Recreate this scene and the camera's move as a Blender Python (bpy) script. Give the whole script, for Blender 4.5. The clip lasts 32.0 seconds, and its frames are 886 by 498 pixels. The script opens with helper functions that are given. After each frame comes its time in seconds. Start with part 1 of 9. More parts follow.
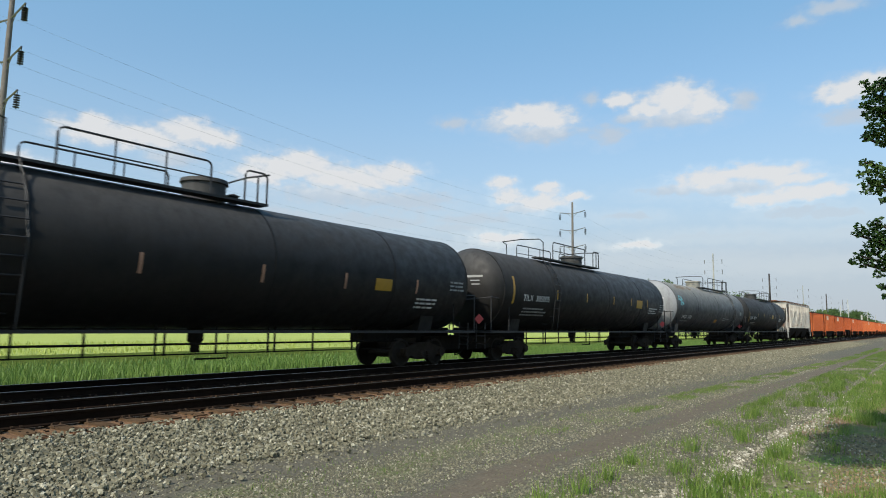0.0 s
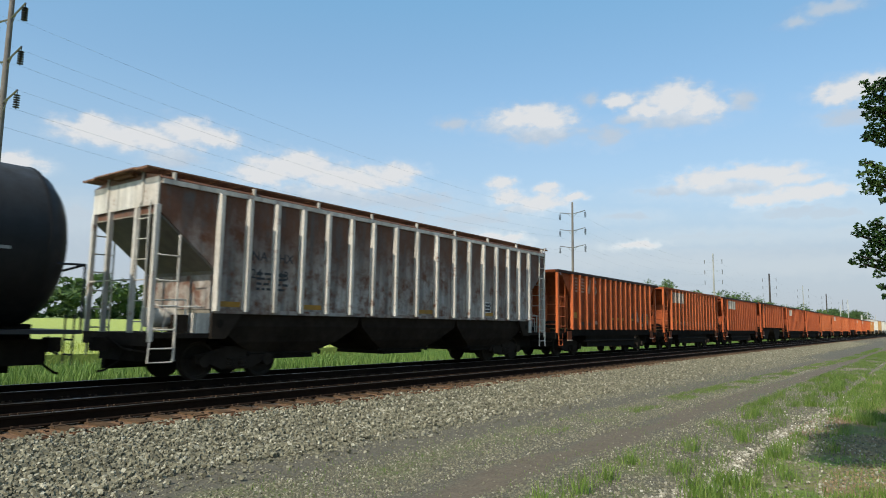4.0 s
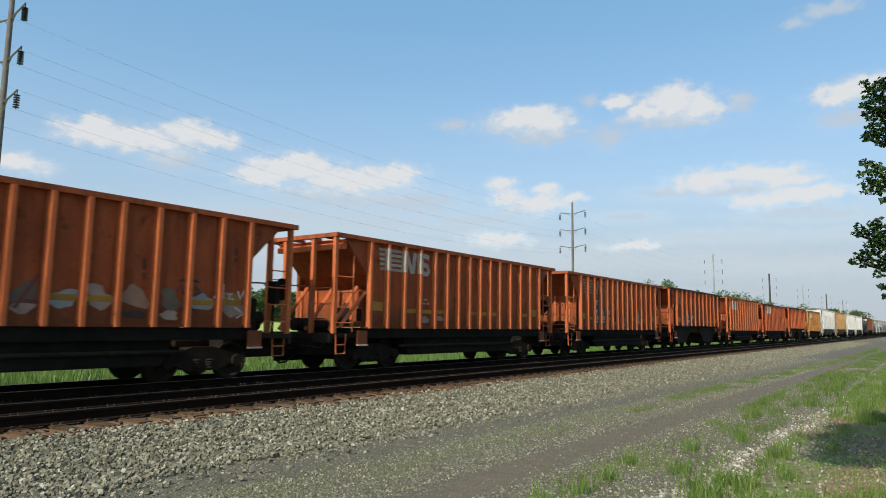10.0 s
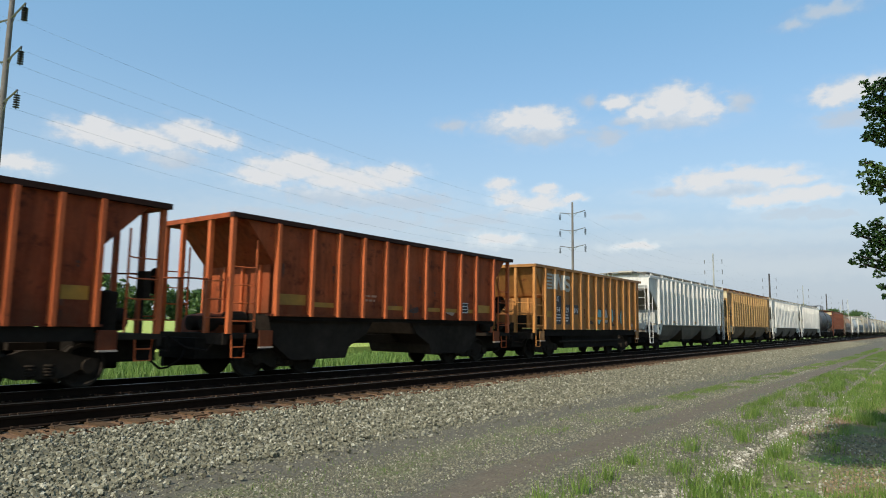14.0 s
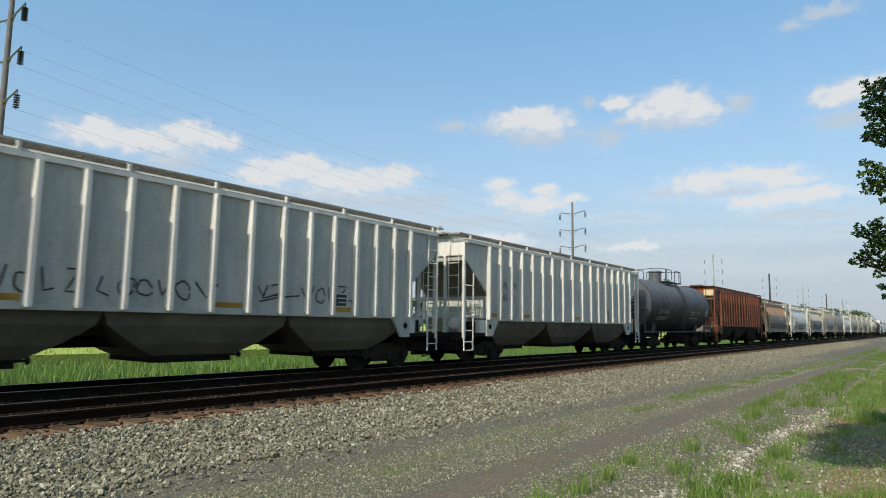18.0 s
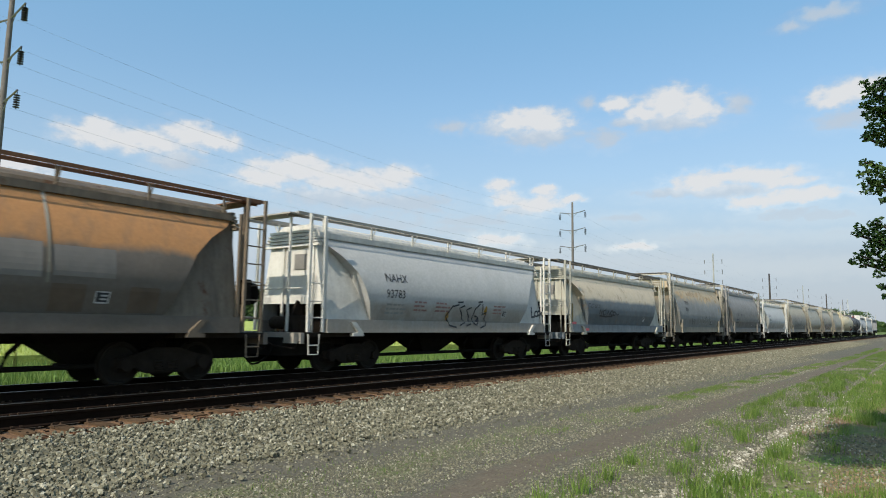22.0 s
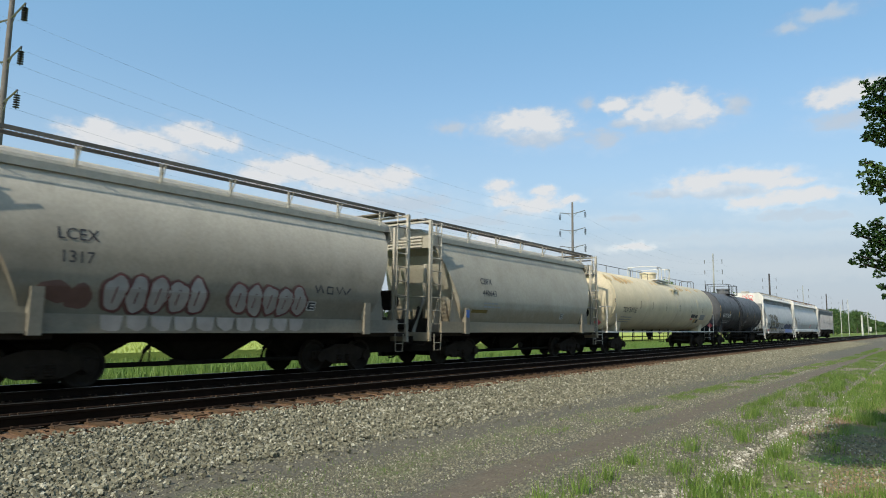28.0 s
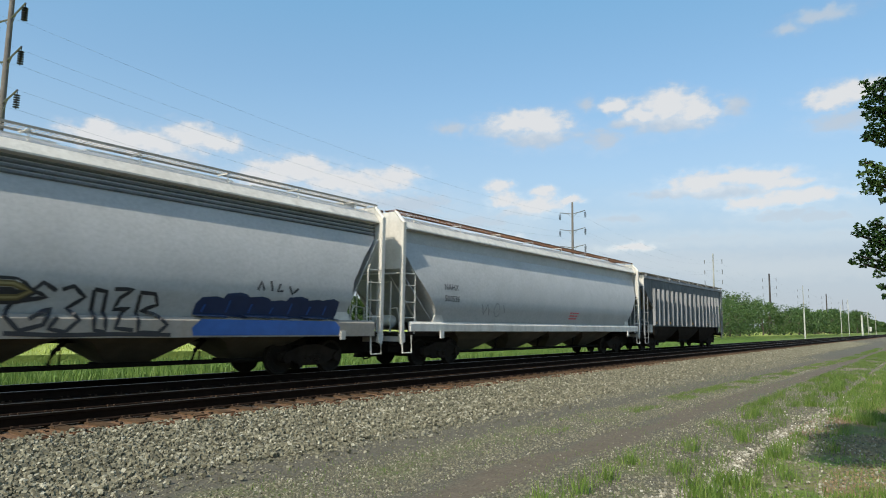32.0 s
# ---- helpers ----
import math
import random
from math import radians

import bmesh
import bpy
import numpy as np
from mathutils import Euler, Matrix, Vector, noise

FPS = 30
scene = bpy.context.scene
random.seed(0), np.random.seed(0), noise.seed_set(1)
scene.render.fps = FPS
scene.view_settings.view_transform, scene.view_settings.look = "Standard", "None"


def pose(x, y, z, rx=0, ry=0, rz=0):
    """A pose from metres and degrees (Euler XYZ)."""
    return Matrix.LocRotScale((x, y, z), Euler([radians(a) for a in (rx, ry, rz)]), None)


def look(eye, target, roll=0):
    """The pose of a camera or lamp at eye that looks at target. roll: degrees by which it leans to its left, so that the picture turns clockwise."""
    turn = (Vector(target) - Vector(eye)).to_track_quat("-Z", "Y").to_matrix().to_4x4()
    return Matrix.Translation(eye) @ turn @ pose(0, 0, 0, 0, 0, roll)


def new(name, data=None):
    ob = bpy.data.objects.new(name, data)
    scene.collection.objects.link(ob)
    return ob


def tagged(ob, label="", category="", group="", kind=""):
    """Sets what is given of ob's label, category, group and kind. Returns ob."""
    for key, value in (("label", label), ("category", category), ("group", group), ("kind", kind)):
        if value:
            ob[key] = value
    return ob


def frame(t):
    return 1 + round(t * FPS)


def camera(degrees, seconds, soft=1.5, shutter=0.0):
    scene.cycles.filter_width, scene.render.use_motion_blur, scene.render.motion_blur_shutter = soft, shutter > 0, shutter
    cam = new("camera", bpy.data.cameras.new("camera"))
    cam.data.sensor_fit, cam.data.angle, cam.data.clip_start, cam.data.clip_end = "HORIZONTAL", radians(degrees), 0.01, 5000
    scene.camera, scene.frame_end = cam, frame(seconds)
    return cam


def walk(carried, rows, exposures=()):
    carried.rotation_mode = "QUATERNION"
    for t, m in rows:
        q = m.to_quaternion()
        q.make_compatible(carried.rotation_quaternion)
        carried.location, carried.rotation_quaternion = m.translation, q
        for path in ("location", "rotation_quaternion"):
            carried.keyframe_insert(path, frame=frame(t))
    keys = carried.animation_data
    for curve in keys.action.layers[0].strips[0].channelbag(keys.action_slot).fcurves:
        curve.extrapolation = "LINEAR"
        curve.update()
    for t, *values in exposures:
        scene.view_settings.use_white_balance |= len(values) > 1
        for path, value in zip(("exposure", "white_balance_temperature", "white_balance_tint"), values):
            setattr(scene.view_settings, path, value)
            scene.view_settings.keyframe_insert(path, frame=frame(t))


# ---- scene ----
# The track runs along x, the train rolls towards -x, z = 0 is the top of the rails.
LENS, EYE = 68.80, Vector((0.0, 0.0, 1.424))
WAY = Vector((0.7943, 0.5964, 0.1155))
SECONDS = 32.0
cam = camera(LENS, SECONDS, soft=1.0, shutter=0.1)
scene.view_settings.exposure = 0.0
walk(cam, [(0.0, look(EYE, EYE + WAY * 10, 0.88)), (SECONDS, look(EYE, EYE + WAY * 10, 0.88))])

TRAIN_Y = 15.01          # centre of the train's track
NEAR_Y = 11.58           # centre of the empty track
SPEED, SLOWING = 19.191, -0.0142


def rolled(t):
    """How far the train has gone at t seconds, from its place at 16 s."""
    return SPEED * (t - 16) + SLOWING * (t - 16) ** 2


# ---- daylight ----
SUN_UP, SUN_SIDE = radians(43), radians(184)   # height, and the angle from +x towards +y
sun_way = Vector((math.cos(SUN_UP) * math.cos(SUN_SIDE), math.cos(SUN_UP) * math.sin(SUN_SIDE), math.sin(SUN_UP)))
sun = new("sun", bpy.data.lights.new("sun", "SUN"))
sun.data.energy, sun.data.angle, sun.data.color = 4.9, radians(0.53), (1.0, 0.925, 0.79)
sun.matrix_basis = look(sun_way * 50, (0, 0, 0))
world = bpy.data.worlds.new("sky")
scene.world = world
world.use_nodes = True
wn = world.node_tree
sky = wn.nodes.new("ShaderNodeTexSky")
sky.sky_type, sky.sun_disc = "NISHITA", False
sky.sun_elevation, sky.sun_rotation = SUN_UP, radians(90) - SUN_SIDE
sky.air_density, sky.dust_density, sky.ozone_density = 1.0, 1.0, 1.0
tint = wn.nodes.new("ShaderNodeMix")
tint.data_type, tint.blend_type = "RGBA", "MULTIPLY"
tint.inputs["Factor"].default_value, tint.inputs["B"].default_value = 1.0, (0.89, 1.035, 1.03, 1)   # a light summer haze
wn.links.new(sky.outputs[0], tint.inputs["A"])
wn.links.new(tint.outputs["Result"], wn.nodes["Background"].inputs[0])
wn.nodes["Background"].inputs[1].default_value = 0.182


# ---- materials ----
def nodes_of(name):
    m = bpy.data.materials.new(name)
    m.use_nodes = True
    return m, m.node_tree, m.node_tree.nodes["Principled BSDF"]


def link(nt, a, b):
    nt.links.new(a, b)


def coords(nt, stretch=(1, 1, 1), kind="Object"):
    tc = nt.nodes.new("ShaderNodeTexCoord")
    mp = nt.nodes.new("ShaderNodeMapping")
    mp.inputs["Scale"].default_value = stretch
    link(nt, tc.outputs[kind], mp.inputs["Vector"])
    return mp.outputs[0]


def shifted(nt, vec):
    """The coordinates moved by a random step for each object."""
    info = nt.nodes.new("ShaderNodeObjectInfo")
    mul = nt.nodes.new("ShaderNodeMath")
    mul.operation, mul.inputs[1].default_value = "MULTIPLY", 37.0
    link(nt, info.outputs["Random"], mul.inputs[0])
    add = nt.nodes.new("ShaderNodeVectorMath")
    link(nt, vec, add.inputs[0])
    link(nt, mul.outputs[0], add.inputs[1])
    return add.outputs[0]


def noise_of(nt, vec, scale, detail=5, rough=0.6):
    n = nt.nodes.new("ShaderNodeTexNoise")
    n.inputs["Scale"].default_value, n.inputs["Detail"].default_value, n.inputs["Roughness"].default_value = scale, detail, rough
    link(nt, vec, n.inputs["Vector"])
    return n.outputs["Fac"]


def ramp(nt, fac, stops):
    r = nt.nodes.new("ShaderNodeValToRGB")
    r.color_ramp.elements[0].position, r.color_ramp.elements[1].position = stops[0][0], stops[-1][0]
    for at, c in stops[1:-1]:
        r.color_ramp.elements.new(at)
    for e, (at, c) in zip(r.color_ramp.elements, stops):
        e.color = (*c, 1) if len(c) == 3 else c
    link(nt, fac, r.inputs[0])
    return r.outputs[0]


def mix(nt, fac, a, b, how="MIX"):
    m = nt.nodes.new("ShaderNodeMix")
    m.data_type, m.blend_type = "RGBA", how
    for value, slot in ((fac, m.inputs["Factor"]), (a, m.inputs["A"]), (b, m.inputs["B"])):
        if isinstance(value, bpy.types.NodeSocket):
            link(nt, value, slot)
        elif isinstance(value, (int, float)):
            slot.default_value = value
        else:
            slot.default_value = (*value, 1)
    return m.outputs["Result"]


def bump(nt, fac, shader, strength, distance):
    b = nt.nodes.new("ShaderNodeBump")
    b.inputs["Strength"].default_value, b.inputs["Distance"].default_value = strength, distance
    link(nt, fac, b.inputs["Height"])
    link(nt, b.outputs[0], shader.inputs["Normal"])


GREY = [(0.35, (0, 0, 0)), (0.65, (1, 1, 1))]


def paint(name, base, worn, rust=(0.16, 0.055, 0.02), rust_at=0.62, rust_soft=0.1, gloss=0.52, streak=1.0, soot=0.35, dent=0.4, top=None, top_at=3.0, shine=0.25, top_soft=0.9, top_noise=2.6, foot=None, foot_at=1.5):
    """Weathered car paint: two tones, streaks that run down, patches of rust and, if given, another colour towards the
    top (a stain or second tone on some cars, painted sunlight on others) and splashed grime along the foot.
    """
    m, nt, sh = nodes_of(name)
    plain = shifted(nt, coords(nt))
    down = shifted(nt, coords(nt, (2.2, 2.2, 0.22)))
    col = mix(nt, ramp(nt, noise_of(nt, plain, 0.9, 4), GREY), base, worn)
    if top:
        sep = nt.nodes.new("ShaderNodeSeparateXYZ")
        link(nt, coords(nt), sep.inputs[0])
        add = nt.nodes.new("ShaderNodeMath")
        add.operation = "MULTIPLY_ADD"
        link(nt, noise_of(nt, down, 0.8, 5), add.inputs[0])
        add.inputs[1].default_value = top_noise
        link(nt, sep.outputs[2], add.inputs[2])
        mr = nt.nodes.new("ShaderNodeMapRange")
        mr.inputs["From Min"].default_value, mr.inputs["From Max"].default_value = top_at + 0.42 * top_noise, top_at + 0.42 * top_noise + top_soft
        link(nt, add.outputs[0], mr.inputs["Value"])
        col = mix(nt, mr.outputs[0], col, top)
    if foot:
        sep = nt.nodes.new("ShaderNodeSeparateXYZ")
        link(nt, coords(nt), sep.inputs[0])
        add = nt.nodes.new("ShaderNodeMath")
        add.operation = "MULTIPLY_ADD"
        link(nt, noise_of(nt, plain, 1.7, 6), add.inputs[0])
        add.inputs[1].default_value = -1.1
        link(nt, sep.outputs[2], add.inputs[2])
        mr = nt.nodes.new("ShaderNodeMapRange")
        mr.inputs["From Min"].default_value, mr.inputs["From Max"].default_value = foot_at + 0.1, foot_at - 0.55
        mr.inputs["To Max"].default_value = 0.85
        link(nt, add.outputs[0], mr.inputs["Value"])
        col = mix(nt, mr.outputs[0], col, foot)
    streaks = ramp(nt, noise_of(nt, down, 1.6, 6, 0.65), [(0.46, (0, 0, 0)), (0.72, (streak, streak, streak))])
    dark = tuple(c * (1 - soot) for c in base)
    col = mix(nt, streaks, col, dark)
    spots = ramp(nt, noise_of(nt, plain, 2.3, 8, 0.7), [(rust_at, (0, 0, 0)), (rust_at + rust_soft, (1, 1, 1))])
    col = mix(nt, spots, col, rust)
    fine = noise_of(nt, plain, 11, 5)
    col = mix(nt, 0.09, col, ramp(nt, fine, [(0.3, (0, 0, 0)), (0.7, (1, 1, 1))]), "OVERLAY")
    link(nt, col, sh.inputs["Base Color"])
    r = ramp(nt, noise_of(nt, plain, 3.0, 5), [(0.3, (gloss - 0.08,) * 3), (0.7, (gloss + 0.2,) * 3)])
    link(nt, r, sh.inputs["Roughness"])
    sh.inputs["Specular IOR Level"].default_value = shine
    bump(nt, noise_of(nt, plain, 1.3, 3), sh, dent, 0.02)
    return m


def plain(name, base, rough=0.6, metal=0.0, spread=0.25, scale=8.0, relief=0.15, shine=0.5):
    m, nt, sh = nodes_of(name)
    vec = shifted(nt, coords(nt))
    lo, hi = tuple(c * (1 - spread) for c in base), tuple(min(1, c * (1 + spread)) for c in base)
    col = ramp(nt, noise_of(nt, vec, scale, 6), [(0.3, lo), (0.7, hi)])
    col = mix(nt, 0.5, col, ramp(nt, noise_of(nt, vec, scale * 0.12, 3), [(0.35, lo), (0.65, hi)]))
    link(nt, col, sh.inputs["Base Color"])
    sh.inputs["Roughness"].default_value, sh.inputs["Metallic"].default_value = rough, metal
    sh.inputs["Specular IOR Level"].default_value = shine
    if relief:
        bump(nt, noise_of(nt, vec, scale * 2.5, 4), sh, relief, 0.01)
    return m


ORANGE = [paint("orange_paint_a", (0.34, 0.080, 0.027), (0.24, 0.057, 0.021), rust=(0.12, 0.030, 0.012), rust_at=0.56, soot=0.6, foot=(0.11, 0.038, 0.017), shine=0.12, gloss=0.65),
          paint("orange_paint_b", (0.37, 0.092, 0.032), (0.27, 0.068, 0.026), rust=(0.15, 0.040, 0.015), rust_at=0.58, soot=0.5, foot=(0.14, 0.052, 0.022), shine=0.12, gloss=0.65),
          paint("orange_paint_c", (0.30, 0.067, 0.025), (0.21, 0.048, 0.019), rust=(0.10, 0.026, 0.012), rust_at=0.54, soot=0.6, foot=(0.09, 0.032, 0.016), shine=0.12, gloss=0.65)]
# lighter copies of ORANGE for the ribs, with sunlight put into the colour
LIT_ORANGE = [paint("lit_orange_paint_a", (0.52, 0.125, 0.038), (0.42, 0.10, 0.032), rust=(0.16, 0.042, 0.016), rust_at=0.63, soot=0.4, streak=0.5, shine=0.2),
              paint("lit_orange_paint_b", (0.56, 0.145, 0.046), (0.46, 0.12, 0.04), rust=(0.18, 0.05, 0.018), rust_at=0.64, soot=0.4, streak=0.5, shine=0.2),
              paint("lit_orange_paint_c", (0.47, 0.108, 0.034), (0.37, 0.085, 0.028), rust=(0.14, 0.036, 0.015), rust_at=0.62, soot=0.4, streak=0.5, shine=0.2)]
# AMBER lightened in the same way for sunlit ribs
LIT_AMBER = paint("lit_faded_amber_paint", (0.50, 0.22, 0.06), (0.40, 0.17, 0.05), rust=(0.25, 0.085, 0.03), rust_at=0.62)
DARK_CHORD = paint("dark_brown_chord_paint", (0.040, 0.017, 0.011), (0.028, 0.013, 0.009), rust=(0.07, 0.022, 0.012), rust_at=0.6, shine=0.1)
AMBER = paint("faded_amber_paint", (0.33, 0.15, 0.040), (0.25, 0.11, 0.034), rust=(0.2, 0.07, 0.025), rust_at=0.6)
# these three tank paints lighten towards the top: sunlight put into the colour
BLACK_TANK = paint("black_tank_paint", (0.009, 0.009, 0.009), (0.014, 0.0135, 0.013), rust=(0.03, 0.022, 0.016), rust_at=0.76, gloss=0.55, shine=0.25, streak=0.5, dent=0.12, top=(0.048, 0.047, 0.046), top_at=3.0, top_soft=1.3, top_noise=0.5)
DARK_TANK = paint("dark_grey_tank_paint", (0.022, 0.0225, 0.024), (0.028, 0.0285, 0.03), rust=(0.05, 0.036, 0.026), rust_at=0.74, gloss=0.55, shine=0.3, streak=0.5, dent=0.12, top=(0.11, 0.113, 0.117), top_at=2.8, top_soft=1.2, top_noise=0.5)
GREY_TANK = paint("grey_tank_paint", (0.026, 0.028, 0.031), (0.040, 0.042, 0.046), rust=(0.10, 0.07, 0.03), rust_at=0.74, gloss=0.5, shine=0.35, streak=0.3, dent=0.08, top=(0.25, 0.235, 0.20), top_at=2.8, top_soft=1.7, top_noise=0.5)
# heads towards -x are lighter than their shells
GREY_HEAD = paint("pale_grey_head_paint", (0.27, 0.275, 0.28), (0.22, 0.225, 0.23), rust=(0.2, 0.15, 0.08), rust_at=0.74, gloss=0.6, shine=0.3, dent=0.1)
DARK_HEAD = paint("paler_dark_head_paint", (0.085, 0.085, 0.087), (0.07, 0.07, 0.071), rust=(0.07, 0.05, 0.03), rust_at=0.74, gloss=0.6, shine=0.3, dent=0.1)
CREAM_TANK = paint("cream_tank_paint", (0.58, 0.50, 0.335), (0.50, 0.43, 0.29), rust=(0.40, 0.20, 0.06), rust_at=0.74, gloss=0.45, soot=0.2, streak=0.5, dent=0.12)
WHITE_RUSTY = paint("rusty_white_paint", (0.40, 0.375, 0.34), (0.25, 0.20, 0.165), rust=(0.12, 0.048, 0.024), rust_at=0.46, rust_soft=0.18, soot=0.75, top=(0.13, 0.06, 0.035), top_at=2.7, top_soft=1.3)
RUSTY_RIB = paint("rust_flecked_white_paint", (0.58, 0.55, 0.49), (0.44, 0.40, 0.34), rust=(0.15, 0.06, 0.03), rust_at=0.58, rust_soft=0.14, soot=0.6)
WHITE_RIB = paint("grey_white_paint", (0.43, 0.43, 0.385), (0.37, 0.37, 0.33), rust=(0.36, 0.25, 0.14), rust_at=0.74, soot=0.25, gloss=0.4)
TAN_RIB = paint("rusty_tan_paint", (0.33, 0.19, 0.068), (0.27, 0.175, 0.085), rust=(0.22, 0.10, 0.03), rust_at=0.50, rust_soft=0.22, soot=0.35, top=(0.22, 0.085, 0.022), top_at=3.9, top_soft=1.2, top_noise=1.6)
# a lit copy of TAN_RIB, so that ribs and posts look sunlit
LIT_TAN = paint("lit_rusty_tan_paint", (0.44, 0.265, 0.10), (0.36, 0.21, 0.08), rust=(0.26, 0.11, 0.03), rust_at=0.58, rust_soft=0.2)
BROWN = paint("oxide_brown_paint", (0.085, 0.024, 0.010), (0.06, 0.019, 0.009), foot=(0.03, 0.015, 0.009), foot_at=2.0, rust=(0.045, 0.017, 0.009), soot=0.5)
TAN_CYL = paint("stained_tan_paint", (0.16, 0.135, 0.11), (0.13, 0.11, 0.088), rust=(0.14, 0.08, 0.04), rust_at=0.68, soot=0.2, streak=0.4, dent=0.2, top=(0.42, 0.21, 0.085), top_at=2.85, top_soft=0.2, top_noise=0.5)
TAUPE_PATCH = plain("taupe_patch_paint", (0.19, 0.17, 0.145), 0.6, 0.0, 0.25, 3, 0)
RUST_BLOOM = plain("orange_rust_bloom", (0.40, 0.28, 0.155), 0.8, 0.0, 0.5, 2.2, 0)
PALE_RUST = plain("pale_rust_wash", (0.42, 0.325, 0.20), 0.8, 0.0, 0.4, 2.2, 0)
TAN_PLATE = paint("stained_taupe_plate_paint", (0.22, 0.17, 0.12), (0.17, 0.13, 0.09), rust=(0.12, 0.06, 0.03), rust_at=0.6, soot=0.5)
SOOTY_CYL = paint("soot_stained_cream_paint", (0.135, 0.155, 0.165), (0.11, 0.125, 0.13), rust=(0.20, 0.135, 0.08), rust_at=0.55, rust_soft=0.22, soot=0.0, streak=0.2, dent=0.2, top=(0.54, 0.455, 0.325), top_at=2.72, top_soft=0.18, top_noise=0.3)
STAINED_PLATE = paint("stained_cream_plate_paint", (0.44, 0.42, 0.35), (0.36, 0.34, 0.27), rust=(0.22, 0.13, 0.06), rust_at=0.64, rust_soft=0.15, soot=0.4)
SLATE_SILL = paint("slate_blue_sill_paint", (0.20, 0.225, 0.235), (0.16, 0.175, 0.18), rust=(0.14, 0.09, 0.06), rust_at=0.68, soot=0.4)
WHITE_CYL = paint("white_hopper_paint", (0.47, 0.465, 0.44), (0.42, 0.415, 0.39), rust=(0.36, 0.28, 0.2), rust_at=0.76, soot=0.1, streak=0.3, gloss=0.45, dent=0.15, foot=(0.27, 0.235, 0.19), foot_at=1.6)
# a and c: the sun from above is painted in as paler tops
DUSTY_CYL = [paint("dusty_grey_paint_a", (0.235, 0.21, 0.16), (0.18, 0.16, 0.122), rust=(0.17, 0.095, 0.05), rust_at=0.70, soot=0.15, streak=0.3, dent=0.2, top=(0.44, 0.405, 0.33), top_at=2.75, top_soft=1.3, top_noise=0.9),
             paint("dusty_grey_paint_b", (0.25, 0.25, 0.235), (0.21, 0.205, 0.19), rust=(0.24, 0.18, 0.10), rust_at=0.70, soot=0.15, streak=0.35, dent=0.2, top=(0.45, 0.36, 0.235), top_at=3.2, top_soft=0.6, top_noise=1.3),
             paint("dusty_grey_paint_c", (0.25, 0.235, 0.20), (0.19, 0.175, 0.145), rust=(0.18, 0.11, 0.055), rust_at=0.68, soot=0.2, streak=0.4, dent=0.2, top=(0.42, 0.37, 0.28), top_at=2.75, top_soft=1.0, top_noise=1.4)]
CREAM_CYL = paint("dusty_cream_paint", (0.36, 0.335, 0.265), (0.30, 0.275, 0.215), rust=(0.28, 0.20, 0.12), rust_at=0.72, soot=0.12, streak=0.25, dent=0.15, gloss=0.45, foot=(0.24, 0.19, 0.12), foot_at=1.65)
# upper half lightened to look lit from above
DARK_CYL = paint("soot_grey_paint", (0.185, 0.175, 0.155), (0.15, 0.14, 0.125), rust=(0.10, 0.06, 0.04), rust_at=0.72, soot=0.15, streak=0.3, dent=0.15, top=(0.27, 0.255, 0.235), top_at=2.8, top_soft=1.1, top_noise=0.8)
SILVER_CYL = paint("silver_grey_paint", (0.45, 0.45, 0.435), (0.40, 0.40, 0.385), rust=(0.3, 0.25, 0.2), rust_at=0.8, soot=0.12, streak=0.25, gloss=0.4, dent=0.15)
DARK_RIB = paint("slate_grey_paint", (0.085, 0.10, 0.105), (0.06, 0.072, 0.078), rust=(0.09, 0.06, 0.04), rust_at=0.66, soot=0.5)
CREAM_TRIM = paint("aged_cream_paint", (0.60, 0.50, 0.31), (0.50, 0.40, 0.23), rust=(0.34, 0.18, 0.07), rust_at=0.68, soot=0.3)
# BROWN made lighter to put the sun on its ribs
LIT_BROWN = paint("lit_oxide_brown_paint", (0.155, 0.048, 0.022), (0.11, 0.036, 0.018), rust=(0.08, 0.027, 0.014), rust_at=0.6, soot=0.4)
WHITE_TRIM = paint("white_trim_paint", (0.64, 0.62, 0.56), (0.55, 0.52, 0.46), rust=(0.36, 0.2, 0.08), rust_at=0.72, soot=0.3)
UNDER = plain("grimy_black_steel", (0.016, 0.0135, 0.011), 0.95, 0.0, 0.4, 5, shine=0.05)
UNDER_BROWN = plain("grimy_brown_steel", (0.027, 0.021, 0.016), 0.95, 0.0, 0.4, 5, shine=0.05)
TAN_BAY = plain("rusty_tan_dirt", (0.12, 0.08, 0.04), 0.95, 0.0, 0.45, 2.0)
END_TAUPE = plain("taupe_end_paint", (0.17, 0.15, 0.115), 0.9, 0.0, 0.4, 2.5)
# bay dirt, with the shade under the car put into the colour
BAY_DIRT_SHADE = plain("dirty_shaded_taupe", (0.095, 0.078, 0.052), 0.95, 0.0, 0.45, 2.0)
WHEEL = plain("wheel_steel", (0.026, 0.021, 0.017), 0.85, 0.0, 0.3, 6, shine=0.1)
DARK_RAILING = plain("dark_railing_paint", (0.014, 0.014, 0.015), 0.6)
BOARD = plain("grey_walkway_grating", (0.34, 0.31, 0.26), 0.8, 0.0, 0.3, 6)
WEATHERED_BOARD = plain("weathered_walkway_grating", (0.15, 0.13, 0.105), 0.85, 0.0, 0.35, 6)
BOARD_RUST = plain("rusty_walkway_grating", (0.15, 0.07, 0.035), 0.9, 0.0, 0.4, 6)
YELLOW = plain("yellow_reflective_sheet", (0.38, 0.205, 0.01), 0.45, 0.0, 0.2, 4, 0)
WHITE_MARK = plain("white_stencil_paint", (0.55, 0.55, 0.53), 0.6, 0.0, 0.3, 9, 0)
PALE_MARK = plain("faded_white_paint", (0.36, 0.19, 0.115), 0.7, 0.0, 0.5, 3, 0)
